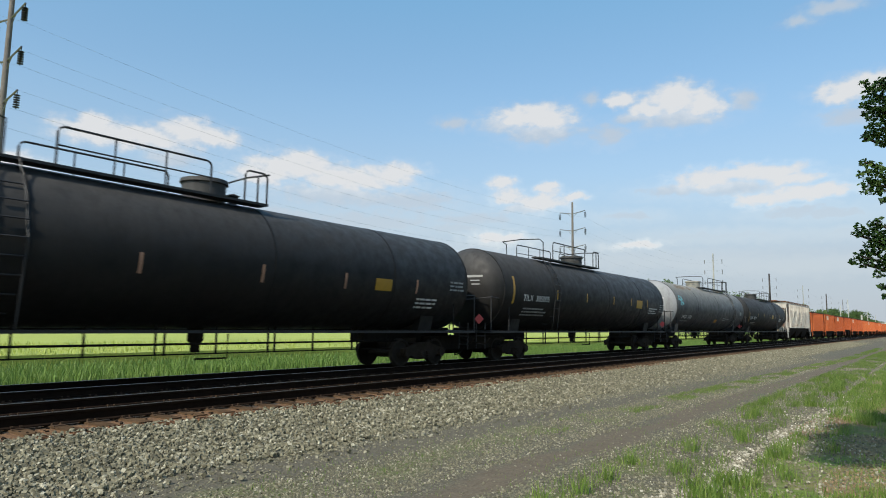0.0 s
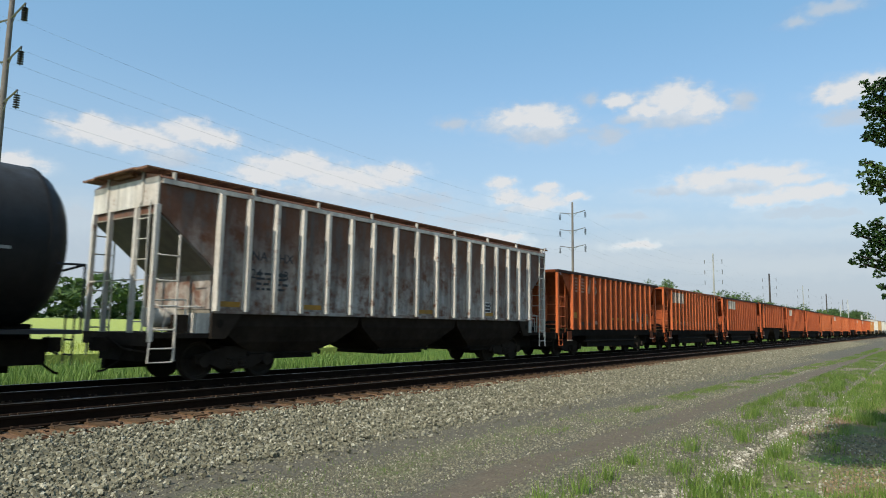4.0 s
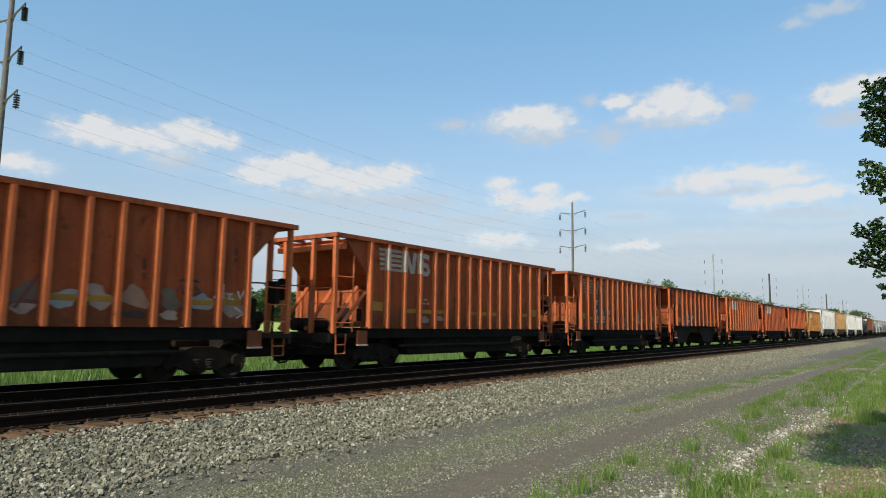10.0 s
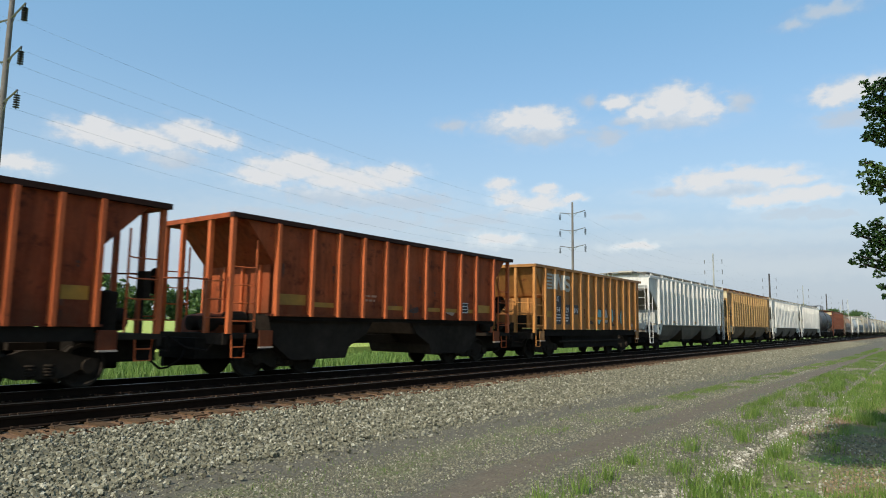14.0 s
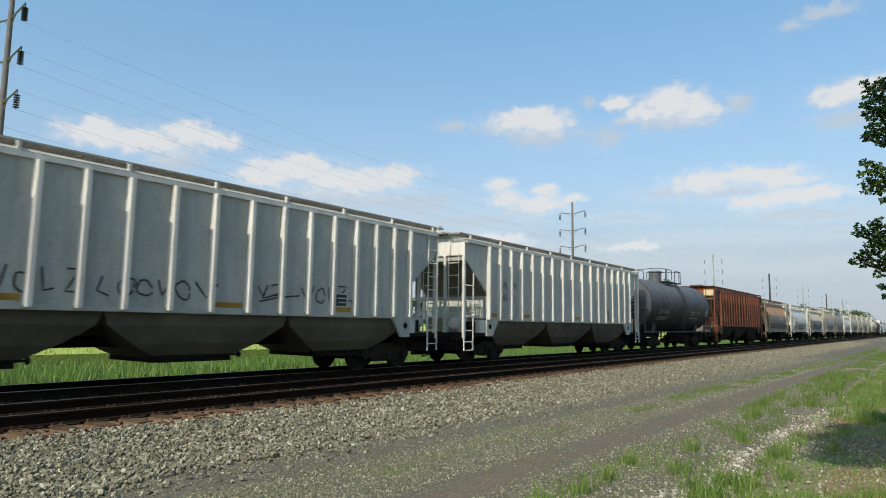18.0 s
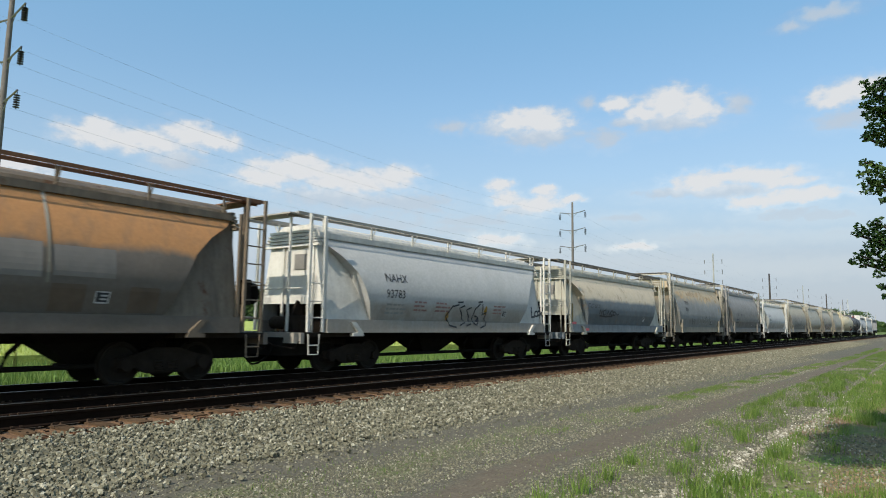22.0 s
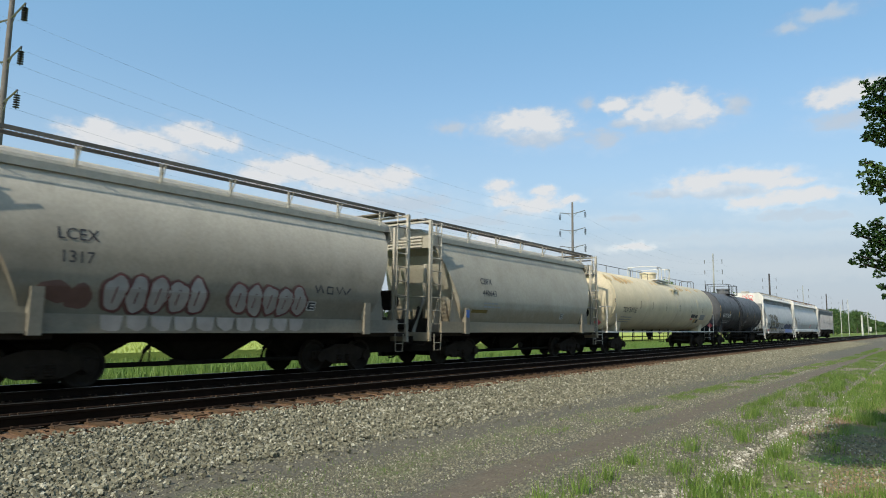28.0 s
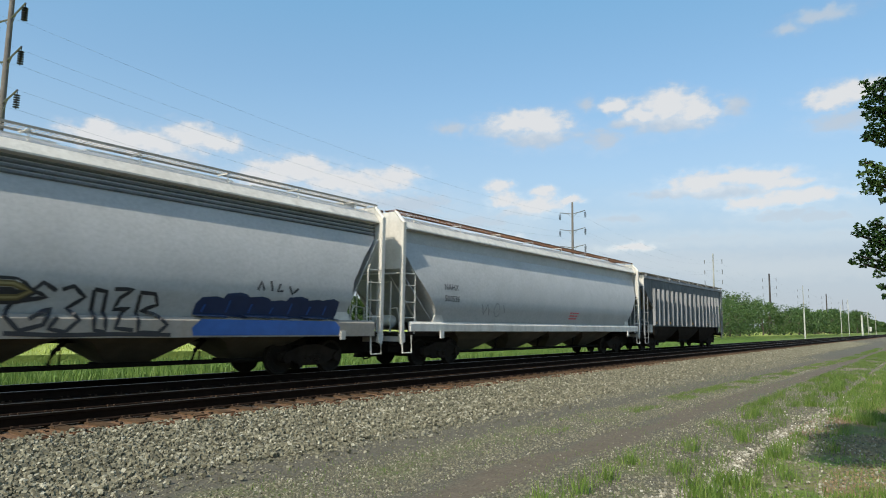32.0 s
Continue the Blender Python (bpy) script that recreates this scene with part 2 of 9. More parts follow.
CHALK_MARK = plain("chalky_white_paint", (0.46, 0.42, 0.35), 0.75, 0.0, 0.35, 3, 0)
OCHRE = plain("dull_ochre_reflective_sheet", (0.33, 0.165, 0.014), 0.6, 0.0, 0.35, 4, 0)
WORN_MARK = plain("worn_white_paint", (0.40, 0.32, 0.25), 0.7, 0.0, 0.4, 3, 0)
SMUDGE = plain("faded_whitish_spray", (0.29, 0.20, 0.155), 0.8, 0.0, 0.5, 3, 0)
SOOT_MARK = plain("sooty_black_spray", (0.05, 0.03, 0.022), 0.8, 0.0, 0.5, 4, 0)
RUST_RUN = plain("dark_rust_run", (0.10, 0.034, 0.016), 0.9, 0.0, 0.5, 5, 0)
DUSTY_RUST = plain("dusty_brown_rust", (0.19, 0.145, 0.095), 0.85, 0.0, 0.4, 3, 0)
DULL_ORANGE = plain("dull_orange_sheet", (0.42, 0.19, 0.02), 0.6, 0.0, 0.3, 4, 0)
FAINT_RUST = plain("faint_rust_wash", (0.54, 0.39, 0.19), 0.7, 0.0, 0.4, 3, 0)
RUST_WASH = plain("orange_rust_wash", (0.52, 0.31, 0.11), 0.7, 0.0, 0.4, 3, 0)
FADED_RED = plain("faded_red_stencil", (0.30, 0.17, 0.15), 0.7, 0.0, 0.3, 6, 0)
BLACK_MARK = plain("black_stencil_paint", (0.025, 0.025, 0.028), 0.6, 0.0, 0.3, 9, 0)
PINK_MARK = plain("red_placard_paint", (0.62, 0.10, 0.10), 0.5, 0.0, 0.2, 9, 0)
DARK_RED_SPRAY = plain("dark_red_spray_paint", (0.13, 0.032, 0.03), 0.6, 0.0, 0.3, 6, 0)
DIRT_BROWN = plain("dried_mud_brown", (0.13, 0.095, 0.065), 0.85, 0.0, 0.35, 3, 0)
RED_SPRAY = plain("red_spray_paint", (0.58, 0.05, 0.06), 0.5, 0.0, 0.3, 6, 0)
TEAL_SPRAY = plain("teal_spray_paint", (0.16, 0.42, 0.44), 0.6, 0.0, 0.4, 4, 0)
BLUE_SPRAY = plain("blue_spray_paint", (0.02, 0.09, 0.32), 0.4, 0.0, 0.35, 3, 0)
OLIVE_SPRAY = plain("olive_spray_paint", (0.13, 0.105, 0.04), 0.5, 0.0, 0.35, 3, 0)
SILVER_SPRAY = plain("silver_spray_paint", (0.29, 0.265, 0.24), 0.5, 0.0, 0.3, 3, 0)
MAROON_SPRAY = plain("maroon_spray_paint", (0.12, 0.062, 0.048), 0.6, 0.0, 0.35, 3, 0)
DULL_YELLOW = plain("weathered_yellow_paint", (0.15, 0.10, 0.014), 0.65, 0.0, 0.35, 6, 0)
GREY_PATCH = plain("grey_patch_paint", (0.26, 0.27, 0.265), 0.6, 0.0, 0.25, 3, 0)


# ---- mesh code ----
class Shape:
    """Vertices and faces of one part."""

    def __init__(self):
        self.v, self.f = [], []

    def add(self, verts, faces):
        n = len(self.v)
        self.v += [tuple(v) for v in verts]
        self.f += [tuple(i + n for i in f) for f in faces]
        return self

    def box(self, x0, x1, y0, y1, z0, z1):
        return self.add([(x, y, z) for x in (x0, x1) for y in (y0, y1) for z in (z0, z1)],
                        [(0, 1, 3, 2), (4, 6, 7, 5), (0, 4, 5, 1), (2, 3, 7, 6), (0, 2, 6, 4), (1, 5, 7, 3)])

    def prism(self, poly, a0, a1, axis="y"):
        """A polygon of (x, z) pushed along y, or of (y, z) pushed along x."""
        n = len(poly)
        put = (lambda p, a: (p[0], a, p[1])) if axis == "y" else (lambda p, a: (a, p[0], p[1]))
        verts = [put(p, a0) for p in poly] + [put(p, a1) for p in poly]
        faces = [tuple(range(n)), tuple(range(2 * n - 1, n - 1, -1))]
        faces += [(i, i + n, (i + 1) % n + n, (i + 1) % n) for i in range(n)]
        return self.add(verts, faces)

    def tube(self, points, r, seg=6):
        """A bar of radius r along the points."""
        pts = [Vector(p) for p in points]
        rings = []
        for i, p in enumerate(pts):
            d = (pts[min(i + 1, len(pts) - 1)] - pts[max(i - 1, 0)]).normalized()
            side = d.cross(Vector((0, 0, 1)) if abs(d.z) < 0.9 else Vector((1, 0, 0))).normalized()
            up = side.cross(d)
            rr = r[i] if isinstance(r, (list, tuple)) else r
            rings.append([p + (side * math.cos(k * math.tau / seg) + up * math.sin(k * math.tau / seg)) * rr for k in range(seg)])
        verts = [v for ring in rings for v in ring]
        faces = [(i * seg + k, i * seg + (k + 1) % seg, (i + 1) * seg + (k + 1) % seg, (i + 1) * seg + k) for i in range(len(pts) - 1) for k in range(seg)]
        faces += [tuple(range(seg - 1, -1, -1)), tuple(range((len(pts) - 1) * seg, len(pts) * seg))]
        return self.add(verts, faces)

    def lathe(self, profile, centre, axis="x", seg=32):
        """Rings of (along, radius) round an axis through centre."""
        cx, cy, cz = centre
        verts, n = [], len(profile)
        for a, r in profile:
            for k in range(seg):
                c, s = r * math.cos(k * math.tau / seg), r * math.sin(k * math.tau / seg)
                verts.append({"x": (cx + a, cy + c, cz + s), "y": (cx + s, cy + a, cz + c), "z": (cx + c, cy + s, cz + a)}[axis])
        faces = [(i * seg + k, i * seg + (k + 1) % seg, (i + 1) * seg + (k + 1) % seg, (i + 1) * seg + k) for i in range(n - 1) for k in range(seg)]
        faces += [tuple(range(seg - 1, -1, -1)), tuple(range((n - 1) * seg, n * seg))]
        return self.add(verts, faces)

    def plate(self, corners, thick):
        """A flat plate through four corners with some thickness."""
        c = [Vector(p) for p in corners]
        n = (c[1] - c[0]).cross(c[3] - c[0]).normalized() * thick / 2
        return self.add([p + n for p in c] + [p - n for p in c], [(0, 1, 2, 3), (7, 6, 5, 4), (0, 4, 5, 1), (1, 5, 6, 2), (2, 6, 7, 3), (3, 7, 4, 0)])

    def mirrored(self):
        """Adds the same at the other end of the car."""
        n = len(self.v)
        self.v += [(-x, y, z) for x, y, z in self.v]
        self.f += [tuple(i + n for i in reversed(f)) for f in self.f]
        return self

    def mesh(self, name, smooth=False, angle=40):
        me = bpy.data.meshes.new(name)
        me.from_pydata(self.v, [], self.f)
        me.validate()
        bm = bmesh.new()
        bm.from_mesh(me)
        bmesh.ops.recalc_face_normals(bm, faces=bm.faces)
        if smooth:
            for f in bm.faces:
                f.smooth = True
            for e in bm.edges:
                if len(e.link_faces) == 2 and e.calc_face_angle(0) > radians(angle):
                    e.smooth = False
        bm.to_mesh(me)
        bm.free()
        return me


KEPT = {}


def kept(key, make, smooth=False):
    """A mesh that alike parts share."""
    if key not in KEPT:
        KEPT[key] = make().mesh(str(key[0]), smooth)
    return KEPT[key]


def part(name, mesh, material, parent=None, label="", at=None):
    """One mesh object under its thing; the material sits on the object, so that alike parts can share a mesh."""
    if isinstance(mesh, Shape):
        mesh = mesh.mesh(name)
    ob = new(name, mesh)
    if not mesh.materials:
        mesh.materials.append(material)
    ob.material_slots[0].link = "OBJECT"
    ob.material_slots[0].material = material
    if parent:
        ob.parent = parent
    if at:
        ob.matrix_basis = at
    if label:
        tagged(ob, label)
    return ob


def parts(name, shapes, material, parent, label=""):
    """Several alike parts, each an object of its own."""
    return [part(name, s, material, parent, label) for s in shapes]


def grating(x0, x1, y0, y1, z0, z1, bars=6):
    """A walkway of long flat bars on cross bars, open between them."""
    s = Shape()
    w = (y1 - y0) / (bars * 1.6 - 0.6)
    for k in range(bars):
        a = y0 + k * w * 1.6
        s.box(x0, x1, a, a + w, z0 + 0.012, z1)
    n = max(2, int((x1 - x0) / 0.6))
    for k in range(n + 1):
        x = x0 + 0.02 + (x1 - x0 - 0.04) * k / n
        s.box(x - 0.015, x + 0.015, y0, y1, z0, z0 + 0.012)
    return s


def cross_grating(x0, x1, y0, y1, z0, z1):
    """An open walkway grating: two edge bars and close thin bars across."""
    s = Shape().box(x0, x1, y0, y0 + 0.025, z0, z1).box(x0, x1, y1 - 0.025, y1, z0, z1)
    n = int((x1 - x0) / 0.1)
    for k in range(n):
        x = x0 + (x1 - x0) * (k + 0.5) / n
        s.box(x - 0.012, x + 0.012, y0 + 0.025, y1 - 0.025, z1 - 0.016, z1 - 0.004)
    return s


def lettering(text, size, x, z, side, squeeze=1.0):
    """Letters laid on a car's side, whose y at each height side(z) gives; the left end of the line stands at x, its foot at z."""
    cu = bpy.data.curves.new("letters", "FONT")
    cu.body, cu.size, cu.resolution_u, cu.offset = text, size, 2, 0.006 * size
    tmp = bpy.data.objects.new("letters", cu)
    me = bpy.data.meshes.new_from_object(tmp)
    bpy.data.objects.remove(tmp)
    bpy.data.curves.remove(cu)
    for v in me.vertices:
        zz = z + v.co.y
        v.co = (x + v.co.x * squeeze, side(zz) - 0.012, zz)
    me.materials.clear()
    return me


def patch(x0, x1, z0, z1, side, lift=0.01, steps=6):
    """A painted patch that follows the side."""
    s = Shape()
    zs = [z0 + (z1 - z0) * i / steps for i in range(steps + 1)]
    s.add([(x, side(z) - lift, z) for z in zs for x in (x0, x1)], [(2 * i, 2 * i + 1, 2 * i + 3, 2 * i + 2) for i in range(steps)])
    return s


def stroke(lines, width, side, lift=0.014):
    """Sprayed lines: each a list of (x, z), drawn with a band of that width."""
    s = Shape()
    for pts in lines:
        fine = []
        for (xa, za), (xb, zb) in zip(pts, pts[1:]):
            n = max(1, int(math.hypot(xb - xa, zb - za) / 0.12))
            fine += [(xa + (xb - xa) * i / n, za + (zb - za) * i / n) for i in range(n)]
        fine.append(pts[-1])
        verts, k = [], len(fine)
        for i, (x, z) in enumerate(fine):
            a, b = fine[max(i - 1, 0)], fine[min(i + 1, k - 1)]
            d = math.hypot(b[0] - a[0], b[1] - a[1]) or 1
            nx, nz = -(b[1] - a[1]) / d * width / 2, (b[0] - a[0]) / d * width / 2
            verts += [(x + nx, side(z + nz) - lift, z + nz), (x - nx, side(z - nz) - lift, z - nz)]
        s.add(verts, [(2 * i, 2 * i + 1, 2 * i + 3, 2 * i + 2) for i in range(k - 1)])
    return s


def blob(points, side, lift=0.01):
    """A filled patch inside a closed line of (x, z), in bands that follow the side."""
    s = Shape()
    z0, z1 = min(p[1] for p in points), max(p[1] for p in points)
    n = 14
    rows = []
    for i in range(n + 1):
        z = z0 + (z1 - z0) * (i + 0.02) / (n + 0.04)
        xs = sorted(xa + (xb - xa) * (z - za) / (zb - za) for (xa, za), (xb, zb) in zip(points, points[1:] + points[:1]) if (za - z) * (zb - z) < 0)
        rows.append((z, xs[0], xs[-1]) if len(xs) > 1 else None)
    for a, b in zip(rows, rows[1:]):
        if a and b:
            s.add([(a[1], side(a[0]) - lift, a[0]), (a[2], side(a[0]) - lift, a[0]), (b[2], side(b[0]) - lift, b[0]), (b[1], side(b[0]) - lift, b[0])], [(0, 1, 2, 3)])
    return s


def scrawl(car, lines, width, side, mat, label, lift=0.014):
    """A sprayed tag, each of its lines a part."""
    for pts in lines:
        part("graffiti", stroke([pts], width, side, lift), mat, car, label)


def loop_of(cx, cz, rx, rz, n=18, wob=0.12, seed=0, turn=0.0):
    rnd = random.Random(seed)
    ph = [rnd.uniform(0, 6.28) for _ in range(3)]
    pts = []
    for i in range(n):
        a = i * math.tau / n
        k = 1 + wob * (math.sin(2 * a + ph[0]) + 0.7 * math.sin(3 * a + ph[1]) + 0.5 * math.sin(5 * a + ph[2]))
        x, z = rx * k * math.cos(a), rz * k * math.sin(a)
        pts.append((cx + x * math.cos(turn) - z * math.sin(turn), cz + x * math.sin(turn) + z * math.cos(turn)))
    return pts


# ---- ground, tracks, field ----
def ground_height(x, y):
    """The lie of the land across the tracks."""
    if y < 6.8:
        z = -0.36
    elif y < 9.7:
        z = -0.36 + (y - 6.8) / 2.9 * 0.14
    elif y < 17.0:
        z = -0.22
    elif y < 18.6:
        z = -0.22 - (y - 17.0) / 1.6 * 0.22
    elif y < 60:
        z = -0.44
    else:
        z = -0.44 + (y - 60) * 0.0075
    return z


def between(nt, value, lo, hi, soft):
    """1 between lo and hi, with soft edges."""
    out = None
    for a, b in ((lo - soft, lo + soft), (hi + soft, hi - soft)):
        mr = nt.nodes.new("ShaderNodeMapRange")
        mr.interpolation_type = "SMOOTHSTEP"
        mr.inputs["From Min"].default_value, mr.inputs["From Max"].default_value = a, b
        link(nt, value, mr.inputs["Value"])
        if out is None:
            out = mr.outputs[0]
        else:
            mul = nt.nodes.new("ShaderNodeMath")
            mul.operation = "MULTIPLY"
            link(nt, out, mul.inputs[0])
            link(nt, mr.outputs[0], mul.inputs[1])
            out = mul.outputs[0]
    return out


def times(nt, a, b):
    mul = nt.nodes.new("ShaderNodeMath")
    mul.operation, mul.use_clamp = "MULTIPLY", True
    for v, s in ((a, mul.inputs[0]), (b, mul.inputs[1])):
        if isinstance(v, (int, float)):
            s.default_value = v
        else:
            link(nt, v, s)
    return mul.outputs[0]


def ground_material():
    m, nt, sh = nodes_of("trackside_ground")
    vec = coords(nt)
    sep = nt.nodes.new("ShaderNodeSeparateXYZ")
    link(nt, vec, sep.inputs[0])
    wob = nt.nodes.new("ShaderNodeMath")
    wob.operation = "MULTIPLY_ADD"
    link(nt, noise_of(nt, vec, 0.55, 4), wob.inputs[0])
    wob.inputs[1].default_value = 1.3
    off = nt.nodes.new("ShaderNodeMath")
    off.operation, off.inputs[1].default_value = "SUBTRACT", 0.65
    link(nt, sep.outputs[1], off.inputs[0])
    link(nt, off.outputs[0], wob.inputs[2])
    y = wob.outputs[0]
    vor = nt.nodes.new("ShaderNodeTexVoronoi")
    vor.inputs["Scale"].default_value = 19.0
    link(nt, vec, vor.inputs["Vector"])
    vor2 = nt.nodes.new("ShaderNodeTexVoronoi")
    vor2.inputs["Scale"].default_value = 46.0
    link(nt, vec, vor2.inputs["Vector"])
    def drifted(slope, start):
        """The distance across, along a line that drifts towards the verge."""
        near = nt.nodes.new("ShaderNodeClamp")
        near.inputs["Min"].default_value, near.inputs["Max"].default_value = -20.0, 50.0
        link(nt, sep.outputs[0], near.inputs[0])
        part_x = nt.nodes.new("ShaderNodeMath")
        part_x.operation = "MULTIPLY_ADD"
        link(nt, near.outputs[0], part_x.inputs[0])
        part_x.inputs[1].default_value = slope
        part_x.inputs[2].default_value = -slope * start
        both = nt.nodes.new("ShaderNodeMath")
        link(nt, part_x.outputs[0], both.inputs[0])
        link(nt, y, both.inputs[1])
        return both.outputs[0]
    y_dark, y_brown = drifted(0.03, 8.0), drifted(0.012, 12.0)
    stones = ramp(nt, vor.outputs["Color"], [(0.1, (0.03, 0.028, 0.02)), (0.5, (0.105, 0.097, 0.066)), (0.9, (0.28, 0.26, 0.18))])
    grit = ramp(nt, vor2.outputs["Color"], [(0.08, (0.042, 0.040, 0.030)), (0.55, (0.105, 0.099, 0.074)), (0.8, (0.17, 0.162, 0.122)), (0.95, (0.40, 0.38, 0.29))])
    dirt = ramp(nt, noise_of(nt, vec, 6, 8, 0.7), [(0.3, (0.098, 0.079, 0.057)), (0.7, (0.150, 0.122, 0.09))])
    soil = ramp(nt, noise_of(nt, vec, 8, 8, 0.75), [(0.3, (0.070, 0.063, 0.048)), (0.7, (0.135, 0.122, 0.093))])
    grass = ramp(nt, noise_of(nt, vec, 9, 6), [(0.3, (0.085, 0.11, 0.026)), (0.7, (0.15, 0.185, 0.045))])
    lawn = ramp(nt, noise_of(nt, vec, 9, 6), [(0.3, (0.08, 0.125, 0.022)), (0.7, (0.15, 0.22, 0.04))])
    straw = ramp(nt, noise_of(nt, vec, 14, 6), [(0.3, (0.15, 0.098, 0.055)), (0.7, (0.26, 0.19, 0.115))])
    rusty = ramp(nt, noise_of(nt, vec, 11, 6, 0.7), [(0.35, (0.055, 0.030, 0.015)), (0.65, (0.26, 0.135, 0.062))])
    dark_bed = ramp(nt, noise_of(nt, vec, 11, 6, 0.7), [(0.35, (0.012, 0.010, 0.008)), (0.65, (0.035, 0.026, 0.019))])
    col = mix(nt, times(nt, noise_of(nt, vec, 1.1, 5), 0.55), grit, soil)
    patchy = ramp(nt, noise_of(nt, vec, 0.8, 6, 0.65), [(0.47, (0, 0, 0)), (0.58, (1, 1, 1))])
    col = mix(nt, times(nt, times(nt, between(nt, y_dark, 5.1, 5.9, 0.25), patchy), 0.5), col, grass)
    col = mix(nt, times(nt, times(nt, between(nt, y, 2.35, 3.6, 0.3), patchy), 0.5), col, grass)
    col = mix(nt, times(nt, times(nt, between(nt, y_dark, 5.95, 6.8, 0.35), 0.9), ramp(nt, noise_of(nt, vec, 1.4, 6, 0.7), [(0.3, (0.35,) * 3), (0.6, (1, 1, 1))])), col, soil)
    col = mix(nt, between(nt, y_brown, 3.86, 4.44, 0.16), col, dirt)
    col = mix(nt, between(nt, y, -60, 1.75, 0.35), col, mix(nt, ramp(nt, noise_of(nt, vec, 0.5, 5), [(0.42, (0, 0, 0)), (0.6, (1, 1, 1))]), straw, lawn))
    col = mix(nt, between(nt, y, 6.95, 9.75, 0.12), col, stones)
    col = mix(nt, between(nt, y, 9.7, 10.75, 0.12), col, rusty)
    col = mix(nt, between(nt, y, 10.7, 18.3, 0.1), col, dark_bed)
    col = mix(nt, between(nt, y, 18.5, 900, 0.2), col, lawn)
    col = mix(nt, 1.0, col, (0.88, 0.87, 0.80), "MULTIPLY")   # darker and slightly warmer all over
    link(nt, col, sh.inputs["Base Color"])
    sh.inputs["Roughness"].default_value = 0.95
    bump(nt, vor.outputs["Distance"], sh, 0.6, 0.03)
    return m


GROUND = ground_material()
xs = [-400, -150, -60, -20, -5, 5, 15, 30, 60, 120, 250, 500, 1000, 2500]
ys = [-400, -100, -30, -8, 0, 2, 4, 6.8, 8, 9.7, 12, 14, 17.0, 18.6, 26, 40, 60, 100, 160, 240, 500, 1200, 2500]
s = Shape()
s.add([(x, y, ground_height(x, y)) for x in xs for y in ys],
      [(i * len(ys) + j, (i + 1) * len(ys) + j, (i + 1) * len(ys) + j + 1, i * len(ys) + j + 1) for i in range(len(xs) - 1) for j in range(len(ys) - 1)])
tagged(part("ground", s.mesh("ground", True), GROUND), "gravel, dirt ruts and grass beside the railway tracks", "ground", kind="structure")

RAIL_SIDE = plain("rusty_rail_steel", (0.014, 0.0085, 0.0055), 0.95, 0.0, 0.4, 7, shine=0.08)
RAIL_TOP = plain("polished_rail_head", (0.11, 0.10, 0.09), 0.4, 0.8, 0.2, 4, 0)
TIE = plain("weathered_tie_wood", (0.08, 0.050, 0.028), 0.95, 0.0, 0.45, 5, 0.5, shine=0.1)
RUST_IRON = plain("rusty_iron", (0.15, 0.078, 0.042), 0.95, 0.0, 0.4, 8, 0.3, shine=0.15)
DARK_IRON = plain("grimy_fastener_iron", (0.055, 0.035, 0.022), 0.95, 0.0, 0.4, 8, 0.3, shine=0.15)
RAIL = [(-0.075, -0.186), (0.075, -0.186), (0.075, -0.172), (0.012, -0.15), (0.009, -0.05), (0.036, -0.038), (0.036, -0.006), (-0.036, -0.006), (-0.036, -0.038), (-0.009, -0.05), (-0.012, -0.15), (-0.075, -0.172)]
for n, cy in enumerate((NEAR_Y, TRAIN_Y)):
    track = tagged(new("railway_track"), "rusty steel rails on weathered wooden ties in ballast", "track", "railway tracks", "structure")
    track.matrix_basis = pose(0, cy, 0)
    for side in (-0.753, 0.753):
        rail = part("rail", Shape().prism([(a + side, b) for a, b in RAIL], -300, 1500, "x"), RAIL_SIDE, track)
        part("rail_head", Shape().box(-300, 1500, side - 0.034, side + 0.034, -0.0065, 0.0), RAIL_TOP, rail, "worn bright running surface")
    tie_mesh = Shape().box(-0.115, 0.115, -1.42, 1.3, -0.37, -0.195).mesh("tie")
    clip = Shape()
    for side in (-0.753, 0.753):
        clip.box(-0.09, 0.09, side - 0.18, side + 0.18, -0.195, -0.182)
        for dx in (-0.06, 0.06):   # spike heads that hold the rail's foot
            clip.box(dx - 0.018, dx + 0.018, side + 0.06, side + 0.105, -0.182, -0.150)
            clip.box(dx - 0.018, dx + 0.018, side - 0.105, side - 0.06, -0.182, -0.150)
    clip_mesh = clip.mesh("tie_plate")
    rnd = random.Random(5 + n)
    for i in range(130 if n == 0 else 60):
        tie = part("tie", tie_mesh, TIE, track, at=pose(-4 + i * 0.535, rnd.uniform(-0.04, 0.04), 0, 0, 0, rnd.uniform(-1.2, 1.2)))
        part("tie_plate", clip_mesh, DARK_IRON, tie)
    rest = Shape()
    for i in range(-220, 700):
        x = (65.5 if n == 0 else 28) + i * 0.535 if i >= 0 else -4 + i * 0.535
        rest.box(x - 0.115, x + 0.115, -1.42, 1.3, -0.37, -0.195)
    tagged(part("far_ties", rest, TIE, track), kind="stuff")


